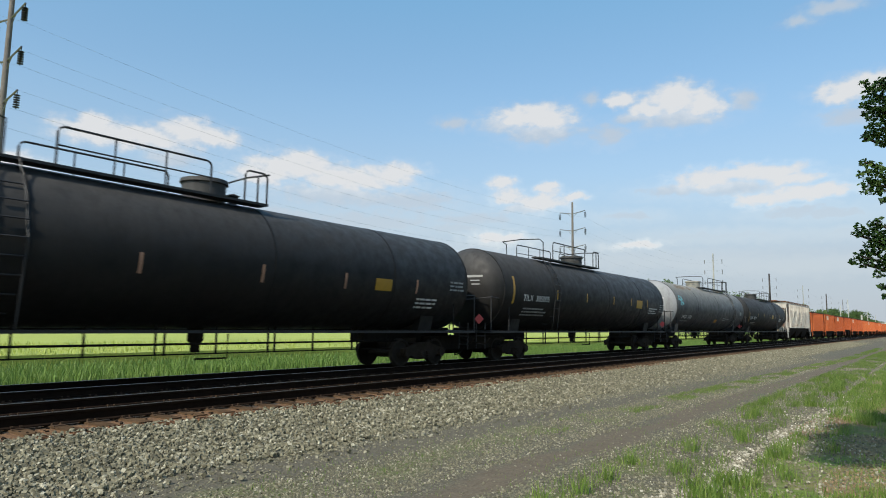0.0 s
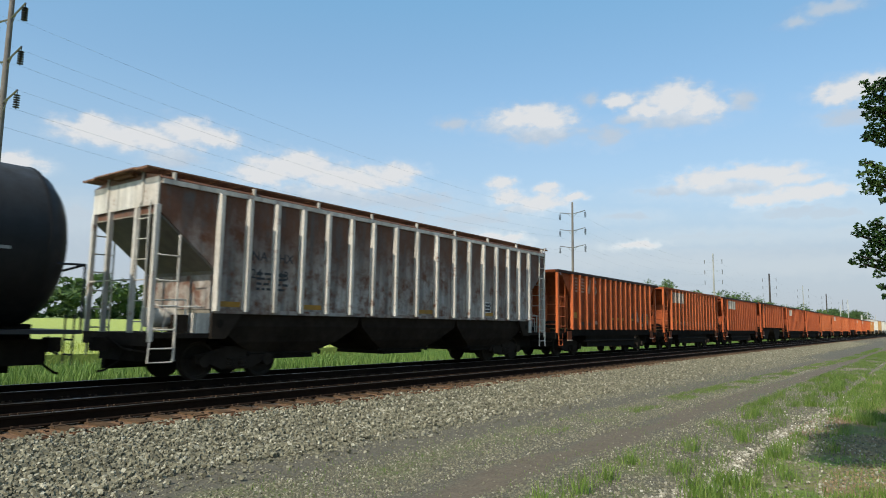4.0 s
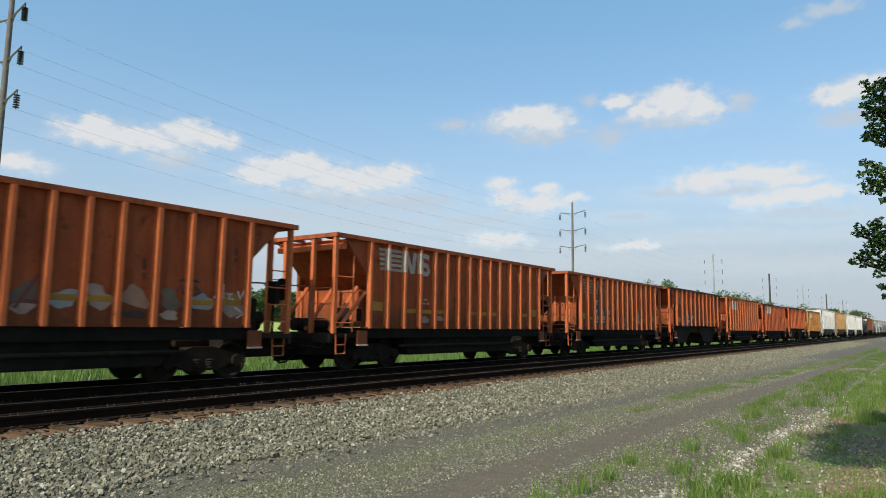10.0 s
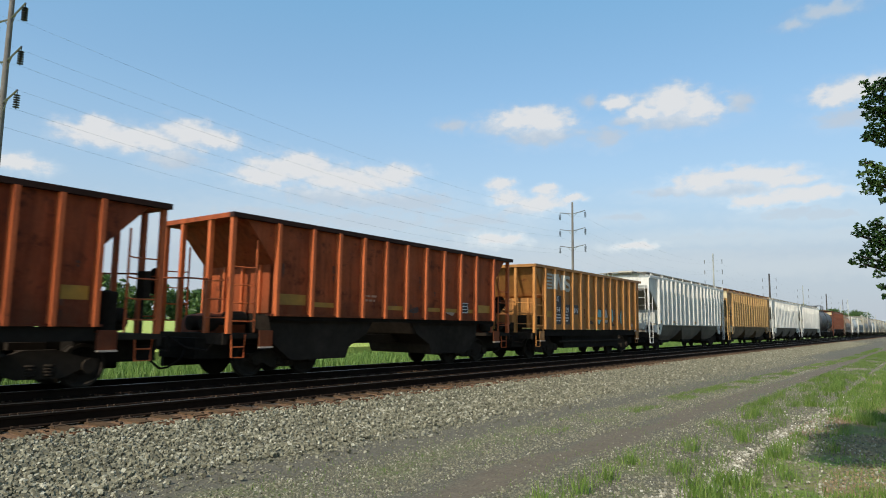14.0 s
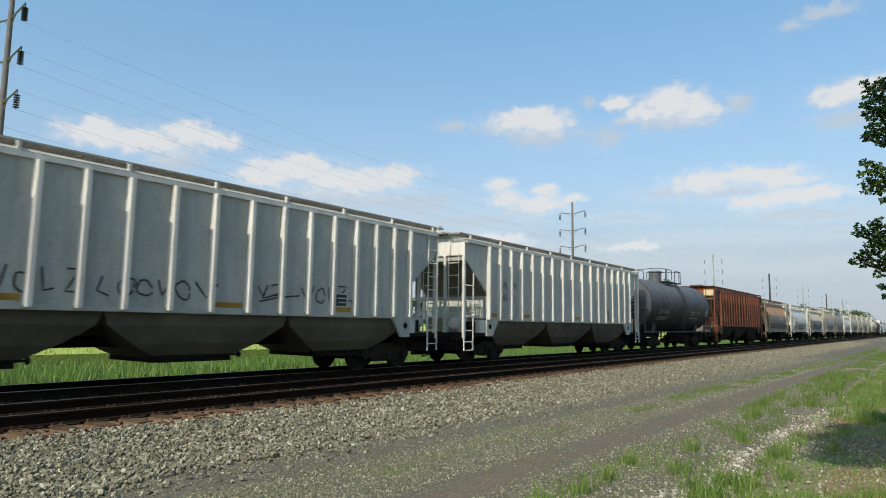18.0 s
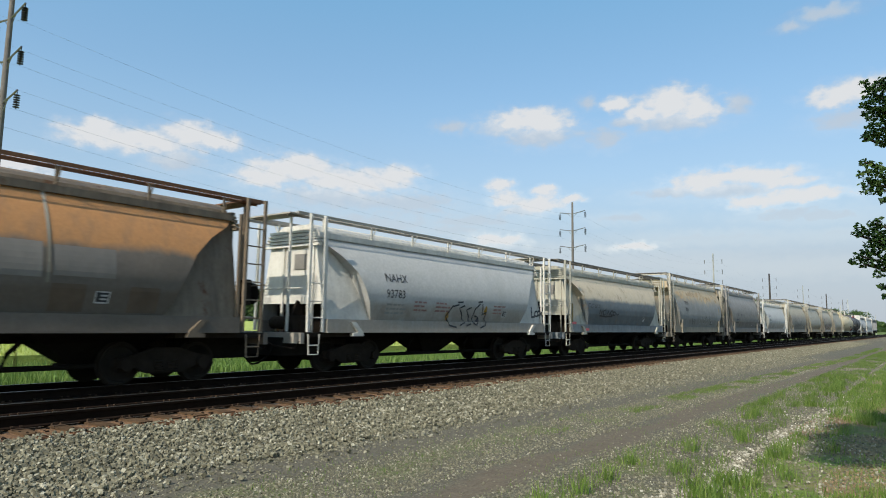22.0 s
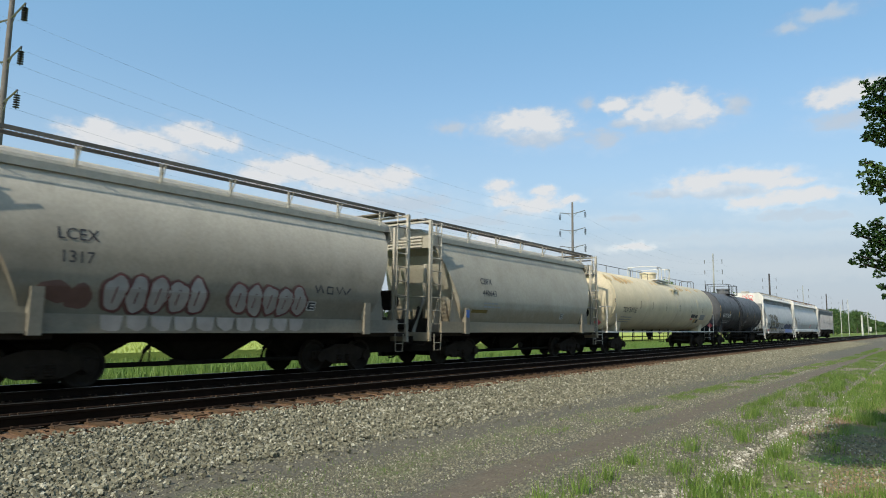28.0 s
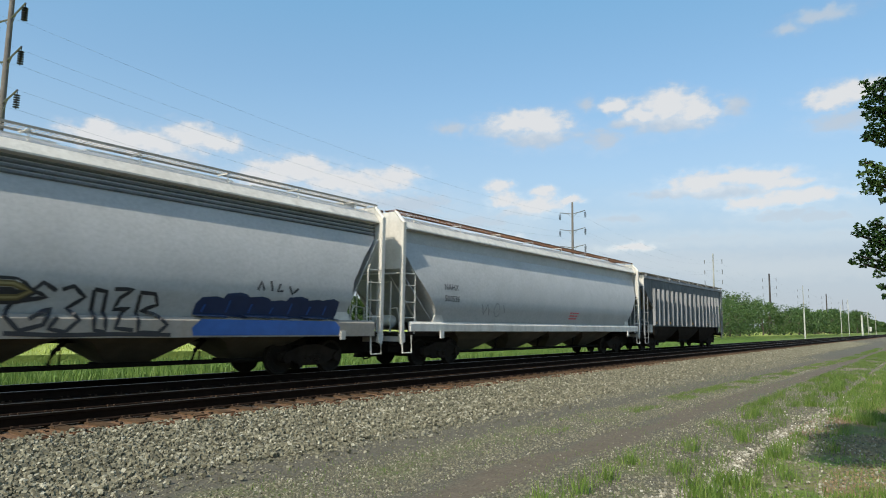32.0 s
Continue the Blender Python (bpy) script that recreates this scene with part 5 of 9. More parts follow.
def open_hopper(S0, S1, mat, label, plan="long", ends="inset", rib_mat=None, chord_mat=None, zt=3.87):
    """A rib-sided open hopper with slope sheets and open end platforms. plan: the spacing of its ribs; ends: an inset end sheet, a plated bulkhead, or an open frame with braces."""
    car, L = begin("open_hopper_car", label, S0, S1)
    gaps, xe, inset, zm = RIB_PLAN[plan]
    low = 1.62 if plan == "shallow" else 1.32
    deep = plan != "shallow"
    xb = xe - inset
    rib_mat, chord_mat = rib_mat or mat, chord_mat or mat
    k0 = (2 * xb - 0.1) / sum(gaps)
    stops = [-xb + 0.05]
    for g in gaps:
        stops.append(stops[-1] + g * k0)
    cut = 0.12 if ends == "plated" else 0.42

    def side_sheet(y0, y1):
        return Shape().prism([(-xe + cut, zt), (xe - cut, zt), (xb, zm), (xb, low), (-xb, low), (-xb, zm)], y0, y1)
    for y in (-1, 1):
        part("side_sheet", side_sheet(y * 1.5 - 0.02, y * 1.5 + 0.02), mat, car)
    parts("top_chord", [Shape().box(-xe - 0.06, xe + 0.06, -1.65, -1.48, zt, zt + 0.12), Shape().box(-xe - 0.06, xe + 0.06, 1.48, 1.65, zt, zt + 0.12)], chord_mat, car, "rolled steel top chord")
    parts("end_chord", [Shape().box(-xe - 0.06, -xe + 0.08, -1.48, 1.48, zt, zt + 0.12), Shape().box(xe - 0.08, xe + 0.06, -1.48, 1.48, zt, zt + 0.12)], mat, car)
    for x in stops:
        for y in (-1, 1):
            part("rib", kept(("rib", low, zt), lambda: rib_shape(low - 0.05, zt)), rib_mat, car, at=pose(x, y * 1.52, 0, 0, 0, 0 if y < 0 else 180))
    for k in (-1, 1):
        style = ends if k < 0 or ends == "plated" else "inset"
        for (xa, za), (xc, zc) in (((xe - 0.02, zt + 0.03), (xe - cut, zt - 0.02)), ((xe - cut, zt - 0.02), (xb - 0.02, zm)), ((xb - 0.02, zm), (xb - 0.95, 2.1))):
            if style == "braced" and xa > xe - 0.1:
                parts("roof_bar", [Shape().box(min(k * xa, k * xc), max(k * xa, k * xc), y - 0.07, y + 0.07, zt - 0.03, zt + 0.05) for y in (-1.2, -0.45, 0.3, 1.05)], mat, car)
            else:
                part("slope_sheet", Shape().plate([(k * xa, -1.475, za), (k * xa, 1.475, za), (k * xc, 1.475, zc), (k * xc, -1.475, zc)], 0.03), mat, car)
        if style == "braced":
            part("cross_beam", Shape().box(k * (xe - cut - 0.02) - 0.07, k * (xe - cut - 0.02) + 0.07, -1.47, 1.47, zt - 0.3, zt - 0.12), rib_mat, car)
        xo = {"inset": xb + 0.03, "plated": xb + 0.42, "braced": xb + 0.12}[style]
        top = {"inset": 2.9, "plated": 2.62, "braced": 2.42}[style]
        part("end_bulkhead", Shape().box(min(k * (xb - 0.3), k * xo), max(k * (xb - 0.3), k * xo), -1.42, 1.42, low + 0.02, top), mat, car, "flat plated hopper end")
        parts("bulkhead_stiffener", [Shape().box(min(k * xo, k * (xo + 0.07)), max(k * xo, k * (xo + 0.07)), y - 0.04, y + 0.04, low + 0.02, top) for y in (-1.05, -0.3, 0.5, 1.2)], rib_mat, car)
        if style == "inset":   # the low hopper hood in front of the end sheet, and brake gear upon it
            part("end_hood", Shape().prism([(k * (xb + 0.05), 1.12), (k * (xb + 0.95), 1.12), (k * (xb + 0.7), 1.56), (k * (xb + 0.05), 1.66)], -0.5, 1.3), mat, car, "sunlit hood over the brake gear")
            part("brake_cylinder", Shape().lathe([(-0.3, 0.06), (-0.27, 0.17), (0.27, 0.17), (0.3, 0.06)], (k * (xb + 0.65), -0.85, 1.5), "x", 12).mesh("brake_cylinder", True), UNDER_BROWN, car)
        else:
            part("end_opening", Shape().box(k * (xb + 0.22) - 0.11, k * (xb + 0.22) + 0.11, -1.43, -1.42, low + 0.16, low + 0.52), UNDER, car, "dark cut-out in the end plate")
            part("end_opening", Shape().box(min(k * xo, k * (xo + 0.01)), max(k * xo, k * (xo + 0.01)), -0.95, -0.35, low + 0.02, low + 0.55), UNDER, car, "dark opening below the bulkhead")
        parts("end_post", [Shape().box(k * (xe - 0.02) - 0.055, k * (xe - 0.02) + 0.055, y - 0.06, y + 0.06, 1.12, zt) for y in (-1.54 if k < 0 else -1.42, -0.62, 0.62, 1.42)], rib_mat, car)
        if style == "braced":
            parts("end_brace", [Shape().tube([(k * (xe - 0.05), y, 1.2), (k * (xb + 0.25), y, 2.5)], 0.06, 5) for y in (-1.35, -0.35, 0.85)], rib_mat, car)
            part("cross_brace", Shape().tube([(k * (xe - 0.3), -1.5, 1.3), (k * (xb + 0.05), -1.5, 2.35)], 0.055, 5), rib_mat, car)
        for y in (-1.56 if k < 0 else -1.44, 1.44):
            lad = Shape().tube([(k * (xe - 0.74), y, 1.15), (k * (xe - 0.74), y, zt - (0.5 if plan != "short" else 0.2))], 0.026, 6)
            for z in (1.42, 1.86, 2.3, 2.74):
                lad.tube([(k * (xe - 0.02), y, z + 0.03), (k * (xe - 0.12), y * 1.02, z), (k * (xe - 0.62), y * 1.02, z), (k * (xe - 0.74), y, z + 0.03)], 0.017, 5)
            part("ladder", lad, rib_mat, car)
            stirrup(car, k * (xe - 0.3), y, rib_mat)
        rungs = Shape()
        for z in (1.5, 1.95, 2.4):
            rungs.tube([(k * (xe + 0.05), -1.5, z), (k * (xe + 0.09), -1.4, z), (k * (xe + 0.09), -0.75, z), (k * (xe + 0.05), -0.64, z)], 0.017, 5)
        part("end_rung", rungs, rib_mat, car)
        part("hand_rail", Shape().tube([(k * (xe + 0.06), -0.6, 2.45), (k * (xe + 0.1), 0.0, 2.5), (k * (xe + 0.06), 1.5, 2.55)], 0.024, 5), mat, car)
        part("end_platform", Shape().box(min(k * xb, k * (xe + 0.08)), max(k * xb, k * (xe + 0.08)), -1.5, 1.5, 1.0, 1.12), UNDER_BROWN, car)
        part("end_sill", Shape().box(k * (xe + 0.03) - 0.06, k * (xe + 0.03) + 0.06, -1.5, 1.5, 0.86, 1.12), UNDER_BROWN, car)
        plate = part("side_step_plate", Shape().box(k * (xb + 0.22) - 0.2, k * (xb + 0.22) + 0.2, -1.6, -1.55, 0.8, 1.2), mat, car)
        part("step_lip", Shape().box(k * (xb + 0.22) - 0.2, k * (xb + 0.22) + 0.2, -1.64, -1.545, 0.76, 0.8), WORN_MARK, plate, "pale worn step lip")
        for y in (-0.32, 0.28):
            part("air_reservoir", Shape().lathe([(-0.38, 0.05), (-0.34, 0.19), (0.34, 0.19), (0.38, 0.05)], (k * (xe - 0.45), y, 1.36), "y" if k > 0 else "x", 12).mesh("air_reservoir", True), UNDER_BROWN, car)
    part("brake_wheel", Shape().lathe([(-0.02, 0.26), (-0.02, 0.30), (0.02, 0.30), (0.02, 0.26)], (xe + 0.14, -0.95, 2.3), "x", 16).tube([(xe + 0.14, -0.95, 2.04), (xe + 0.14, -0.95, 2.56)], 0.02, 5).tube([(xe + 0.14, -0.95, 2.3), (xe - 0.02, -0.95, 2.3)], 0.03, 5), UNDER_BROWN, car)
    part("brake_chain_box", Shape().box(xe - 0.2, xe - 0.04, -1.12, -0.8, 1.9, 2.5).tube([(xe - 0.12, -0.95, 1.9), (xe - 0.12, -0.95, 1.1)], 0.035, 6), UNDER_BROWN, car)
    part("upright_reservoir", Shape().lathe([(0, 0.06), (0.04, 0.2), (0.86, 0.2), (0.9, 0.06)], (xb + 0.5, -0.9, 1.14), "z", 12).mesh("upright_reservoir", True), UNDER_BROWN, car)
    part("centre_sill", Shape().box(-xe, xe, -0.22, 0.22, 0.78, 1.06), UNDER, car)
    parts("bottom_flange", [Shape().box(-xb - 0.1, xb + 0.1, y - 0.1, y + 0.1, low - 0.05, low + 0.0) for y in (-1.5, 1.5)], mat, car)
    parts("side_sill", [Shape().box(-xb, xb, y - 0.07, y + 0.07, low - (0.34 if deep else 0.16), low - 0.06) for y in (-1.46, 1.46)], UNDER, car)
    half = L / 2 - 3.95
    if deep:
        for y in (-1, 1):
            part("door_chute", Shape().prism([(-half, low - 0.2), (half, low - 0.2), (half - 0.3, 0.42), (-half + 0.3, 0.42)], y * 0.5 - 0.0, y * 1.38), UNDER, car)
        part("door_shaft", Shape().tube([(-half - 0.2, -1.42, 0.72), (half + 0.2, -1.42, 0.72)], 0.05, 6), UNDER_BROWN, car)
    else:
        for k in (-1, 1):
            part("hopper_chute", Shape().prism([(k * (half + 1.4) - 0.4, low), (k * 0.8 - 0.4, low), (k * 1.2 - 0.4, 1.1), (k * 1.9 - 0.4, 0.74), (k * 2.05 - 0.4, 0.42), (k * (half + 0.6) - 0.4, 0.42), (k * (half + 1.2) - 0.4, 0.85)], -1.4, 1.4), UNDER_BROWN, car)
    return car, L, (lambda z: -1.525), stops


def road_emblem(car, x, z, side, mat, stops=()):
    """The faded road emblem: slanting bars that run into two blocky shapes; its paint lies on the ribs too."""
    for k in range(5):
        part("emblem_bar", patch(x - 0.02 * k, x + 1.02 + 0.05 * k, z + 0.15 * k, z + 0.15 * k + 0.085, side, 0.008, 1), mat, car, "faded white emblem bar")
    part("emblem_shape", stroke([[(x + 1.05, z), (x + 1.16, z + 0.66), (x + 1.22, z + 0.66), (x + 1.52, z + 0.04), (x + 1.58, z + 0.04), (x + 1.68, z + 0.68)]], 0.17, side), mat, car, "faded white emblem shape")
    part("emblem_shape", stroke([[(x + 2.42, z + 0.58), (x + 2.2, z + 0.63), (x + 1.98, z + 0.6), (x + 1.95, z + 0.42), (x + 2.1, z + 0.34), (x + 2.35, z + 0.28), (x + 2.42, z + 0.12), (x + 2.3, z + 0.03), (x + 2.05, z + 0.03), (x + 1.85, z + 0.1)]], 0.16, side), mat, car, "faded white emblem shape")
    for r in stops:
        if x < r < x + 2.4:
            part("emblem_on_rib", kept(("emblem_on_rib", z), lambda: rib_shape(z, z + 0.68, 0.006)), mat, car, at=pose(r, -1.52, 0))


# -- covered hoppers with upright ribs --
RIB_GAPS = (0.76, 0.79, 0.82, 0.86, 0.86, 0.87, 0.97, 0.99, 0.99, 0.97, 0.87, 0.86, 0.86, 0.82, 0.79, 0.76)


def ribbed_hopper(S0, S1, mat, label, zt=4.58, low=1.68, xe=8.77, board=BOARD, trim=None, panel=None, under=None, plate=None, rib_top=0.0, gear=None):
    """A rib-sided covered hopper: header panels and slope sheets at its open ends, three hopper bays below. rib_top: how far below the eave the ribs end."""
    car, L = begin("covered_hopper_car", label, S0, S1)
    trim = trim or mat
    panel, plate, gear = panel or trim, plate or mat, gear or trim
    xb, zm, zh = xe - 1.5, 2.62, zt - 0.62
    k0 = (2 * xb - 0.06) / sum(RIB_GAPS)
    stops = [-xb + 0.03]
    for g in RIB_GAPS:
        stops.append(stops[-1] + g * k0)
    part("hopper_body", Shape().prism([(-xe, zt), (xe, zt), (xe - 0.03, zt - 0.78), (xb, zm), (xb, low), (-xb, low), (-xb, zm), (-xe + 0.03, zt - 0.78)], -1.5, 1.5), mat, car)
    part("roof", Shape().prism([(-1.56, zt - 0.03), (1.56, zt - 0.03), (1.5, zt + 0.03), (0.85, zt + 0.16), (-0.85, zt + 0.16), (-1.5, zt + 0.03)], -xe - 0.03, xe + 0.03, "x"), mat, car)
    parts("eave_bar", [Shape().box(-xe + 0.02, xe - 0.02, y - 0.035, y + 0.035, zt - 0.15, zt - 0.04) for y in (-1.53, 1.53)], trim, car)
    for x in stops:
        for y in (-1, 1):
            part("rib", kept(("hopper_rib", low, zt, rib_top), lambda: rib_shape(low - 0.05, zt - 0.15 - rib_top)), trim, car, at=pose(x, y * 1.5, 0, 0, 0, 0 if y < 0 else 180))
    parts("side_sill", [Shape().box(-xb, xb, y - 0.05, y + 0.05, low - 0.1, low) for y in (-1.5, 1.5)], mat, car)
    for k in (-1, 1):
        part("slope_sheet", Shape().plate([(k * (xe - 0.01), -1.47, zt - 0.80), (k * (xe - 0.01), 1.47, zt - 0.80), (k * (xb + 0.03), 1.47, zm), (k * (xb + 0.03), -1.47, zm)], 0.04).plate([(k * (xb + 0.03), -1.47, zm), (k * (xb + 0.03), 1.47, zm), (k * (xb - 0.6), 1.47, 1.45), (k * (xb - 0.6), -1.47, 1.45)], 0.04), END_TAUPE, car, "taupe slope sheet")
        part("end_web", Shape().box(min(k * (xb - 0.02), k * (xb - 0.08)), max(k * (xb - 0.02), k * (xb - 0.08)), -1.44, 1.44, 1.14, zm + 0.1), END_TAUPE, car)
        part("end_panel", Shape().box(min(k * (xe + 0.005), k * (xe + 0.04)), max(k * (xe + 0.005), k * (xe + 0.04)), -1.5, 1.5, zh, zt + 0.01), panel, car, "bright painted end header panel")
        part("roof_end_box", Shape().box(k * (xe - 0.15) - 0.3, k * (xe - 0.15) + 0.3, -0.5, 0.35, zt + 0.1, zt + 0.3), board, car)
        parts("header_bracket", [Shape().tube([(k * (xe + 0.06), y, zh + 0.05), (k * (xe + 0.06), y, zt + 0.2)], 0.03, 6) for y in (-0.85, 0.75)], trim, car)
        parts("end_post", [Shape().box(k * (xe + 0.02) - 0.05, k * (xe + 0.02) + 0.05, y - 0.05, y + 0.05, 0.95, zh) for y in (-1.47 if k < 0 else -1.42, -0.62, 0.62, 1.42)], trim, car)
        part("end_platform", Shape().box(min(k * xb, k * (xe + 0.05)), max(k * xb, k * (xe + 0.05)), -1.45, 1.45, 1.02, 1.13), UNDER_BROWN, car)
        part("end_sill", Shape().box(k * (xe + 0.02) - 0.06, k * (xe + 0.02) + 0.06, -1.45, 1.45, 0.85, 1.13), UNDER_BROWN, car)
        part("shelf_box", Shape().box(min(k * (xb + 0.02), k * (xb + 0.42)), max(k * (xb + 0.02), k * (xb + 0.42)), -1.46, -1.1, 1.13, 1.6), panel, car, "pale box beside the bolster")
        jack = part("jacking_plate", Shape().prism([(k * (xb + 0.05), low - 0.08), (k * (xb - 0.8), low - 0.08), (k * (xb - 0.35), 1.0), (k * (xb + 0.05), 1.0)], -1.53, -1.44), plate, car)
        part("lifting_hole", Shape().lathe([(-0.006, 0.1), (0.006, 0.1)], (k * (xb - 0.17), -1.532, 1.36), "y", 14), UNDER, jack, "dark round lifting hole")
        if k < 0:
            lad = Shape().tube([(-xe + 0.55, -1.5, 0.52), (-xe + 0.55, -1.5, zt - 1.25)], 0.026, 6)
            for z in (1.24, 1.76, 2.32, 2.88):
                lad.tube([(-xe + 0.02, -1.5, z), (-xe + 0.1, -1.56, z - 0.03), (-xe + 0.47, -1.56, z - 0.03), (-xe + 0.55, -1.5, z)], 0.018, 5)
            part("ladder", lad, trim, car)
            part("step", Shape().tube([(-xe - 0.02, -1.5, 1.1), (-xe - 0.06, -1.52, 0.5), (-xe + 0.5, -1.52, 0.5), (-xe + 0.55, -1.5, 0.9)], 0.022, 5).tube([(-xe - 0.04, -1.52, 0.8), (-xe + 0.52, -1.52, 0.8)], 0.018, 5), trim, car)
        else:
            ladder(car, xe - 0.27, -1.53, 0.55, zt - 0.1, trim, 0.5, 0.45)
            part("corner_rail", Shape().tube([(xe - 0.05, -1.5, zt - 0.5), (xe + 0.02, -1.5, zt + 0.24), (xe + 0.3, -1.45, zt + 0.24), (xe + 0.3, -0.9, zt + 0.24)], 0.022, 5), trim, car)
        ladder(car, k * (xe - 0.3), 1.5, 0.55, zt - 0.3, trim, 0.5, 0.45)
        ladder(car, k * (xe + 0.09), -1.05, 1.15, zh + 0.1, trim, 0.45, 0.46, along="y", r=0.015)
        part("hand_rail", Shape().tube([(k * (xe + 0.06), -0.6, 2.32), (k * (xe + 0.06), 1.4, 2.32)], 0.02, 5), trim, car)
        part("air_reservoir", Shape().lathe([(-0.4, 0.05), (-0.35, 0.22), (0.35, 0.22), (0.4, 0.05)], (k * (xe - 0.55), -0.85, 1.48), "x", 12).mesh("air_reservoir", True), gear, car, "pale brake reservoir on the end platform")
        part("brake_piping", Shape().tube([(k * (xe - 0.15), -1.2, 1.14), (k * (xe - 0.15), -1.2, 1.86), (k * (xe - 0.95), -1.2, 1.9), (k * (xe - 1.0), -1.2, 1.14)], 0.03, 6).tube([(k * (xe - 0.4), -1.25, 1.14), (k * (xe - 0.45), -1.25, 1.72), (k * (xe - 1.3), -1.25, 1.75)], 0.024, 6), gear, car)
        part("control_valve", Shape().box(k * (xe - 0.85) - 0.15, k * (xe - 0.85) + 0.15, -1.3, -0.95, 1.16, 1.55), UNDER_BROWN, car)
    for y0, y1 in ((-1.5, -0.95), (0.95, 1.5)):
        part("running_board", grating(-xe - 0.34, xe + 0.34, y0, y1, zt + 0.14, zt + 0.19), board, car, "perforated walkway grating")
    for k in (-1, 1):
        part("end_board", Shape().box(k * (xe + 0.1) - 0.24, k * (xe + 0.1) + 0.24, -0.94, 0.94, zt + 0.185, zt + 0.215), board, car)
    for k in range(9):
        x = -xe + 0.3 + (2 * xe - 0.6) * k / 8
        parts("board_bracket", [Shape().prism([(x - 0.03, zt - 0.1), (x + 0.03, zt - 0.1), (x + 0.03, zt + 0.14), (x - 0.03, zt + 0.14)], y - 0.04, y + 0.04) for y in (-1.52, 1.52)], trim, car)
    for k in range(5):
        x = -xe + 1.6 + (2 * xe - 3.2) * k / 4
        part("hatch", Shape().box(x - 1.4, x + 1.4, -0.35, 0.35, zt + 0.16, zt + 0.3), mat, car)
    w = (2 * xb - 0.2) / 3
    for k in range(3):
        c = -xb + 0.1 + w * (k + 0.5)

        def ring(h, y, z):
            return [(c - h, -y, z), (c + h, -y, z), (c + h, y, z), (c - h, y, z)]
        rings = [ring(w / 2, 1.44, low - 0.05), ring(w / 2 - 0.12, 1.42, 1.3), ring(w / 2 - 0.75, 1.25, 0.9), ring(0.95, 1.0, 0.56)]
        part("hopper_bay", Shape().add(sum(rings, []), [(i * 4 + j, i * 4 + (j + 1) % 4, i * 4 + 4 + (j + 1) % 4, i * 4 + 4 + j) for i in range(3) for j in range(4)] + [(3, 2, 1, 0), (12, 13, 14, 15)]), under or BAY_DIRT_SHADE, car)
        part("outlet_gate", Shape().box(c - 1.0, c + 1.0, -1.02, 1.02, 0.46, 0.56), UNDER, car)
        part("gate_shaft", Shape().tube([(c - 1.25, -1.05, 0.6), (c + 1.25, -1.05, 0.6)], 0.03, 6).lathe([(-0.03, 0.07), (0.03, 0.07)], (c - 1.2, -1.05, 0.6), "x", 8).lathe([(-0.03, 0.07), (0.03, 0.07)], (c + 1.2, -1.05, 0.6), "x", 8), UNDER, car)
    part("under_frame", Shape().box(-xe, xe, -0.2, 0.2, 0.8, 1.05), UNDER, car)
    side = lambda z: -1.505
    for j in (0, 3, 8, 12):
        part("reflector", patch(stops[j] + 0.13, stops[j + 1] - 0.12, low + 0.06, low + 0.19, side, 0.006, 1), OCHRE, car, "dull yellow reflective strip")
    stencil_box(car, stops[12] + 0.16, low + 0.2, side, 0.36)
    return car, L, side, stops


# -- covered hoppers with rounded sides --
# How far in from the coupling the side sheet ends, at heights from eave to sill.
PLATED_EDGE = ((3.95, 1.48), (3.75, 1.65), (3.41, 2.18), (2.96, 2.66), (2.3, 3.0), (1.4, 3.4))
FRAMED_EDGE = ((4.5, 1.30), (4.1, 1.36), (3.5, 1.58), (2.65, 1.98), (2.04, 2.25), (1.4, 2.5))


def along(table, z):
    """Reads the second column of a falling table at height z."""
    for (z0, a0), (z1, a1) in zip(table, table[1:]):
        if z >= z1:
            u = min(1.0, max(0.0, (z0 - z) / (z0 - z1)))
            return a0 + (a1 - a0) * u
    return table[-1][1]


def round_side(zt, wide=1.62, tight=1.0):
    """The y of the near side at each height: a wide belly, drawn in towards the eave and below the belly seam."""
    def side(z):
        if z < 2.05:
            return -wide + 0.02 + 0.34 * (2.05 - z)
        if z < 2.3:
            return -wide + 0.08 * (2.3 - z)
        return -wide + (wide - tight) * max(0.0, min(1.0, (z - 2.3) / (zt - 2.3))) ** 1.9
    return side


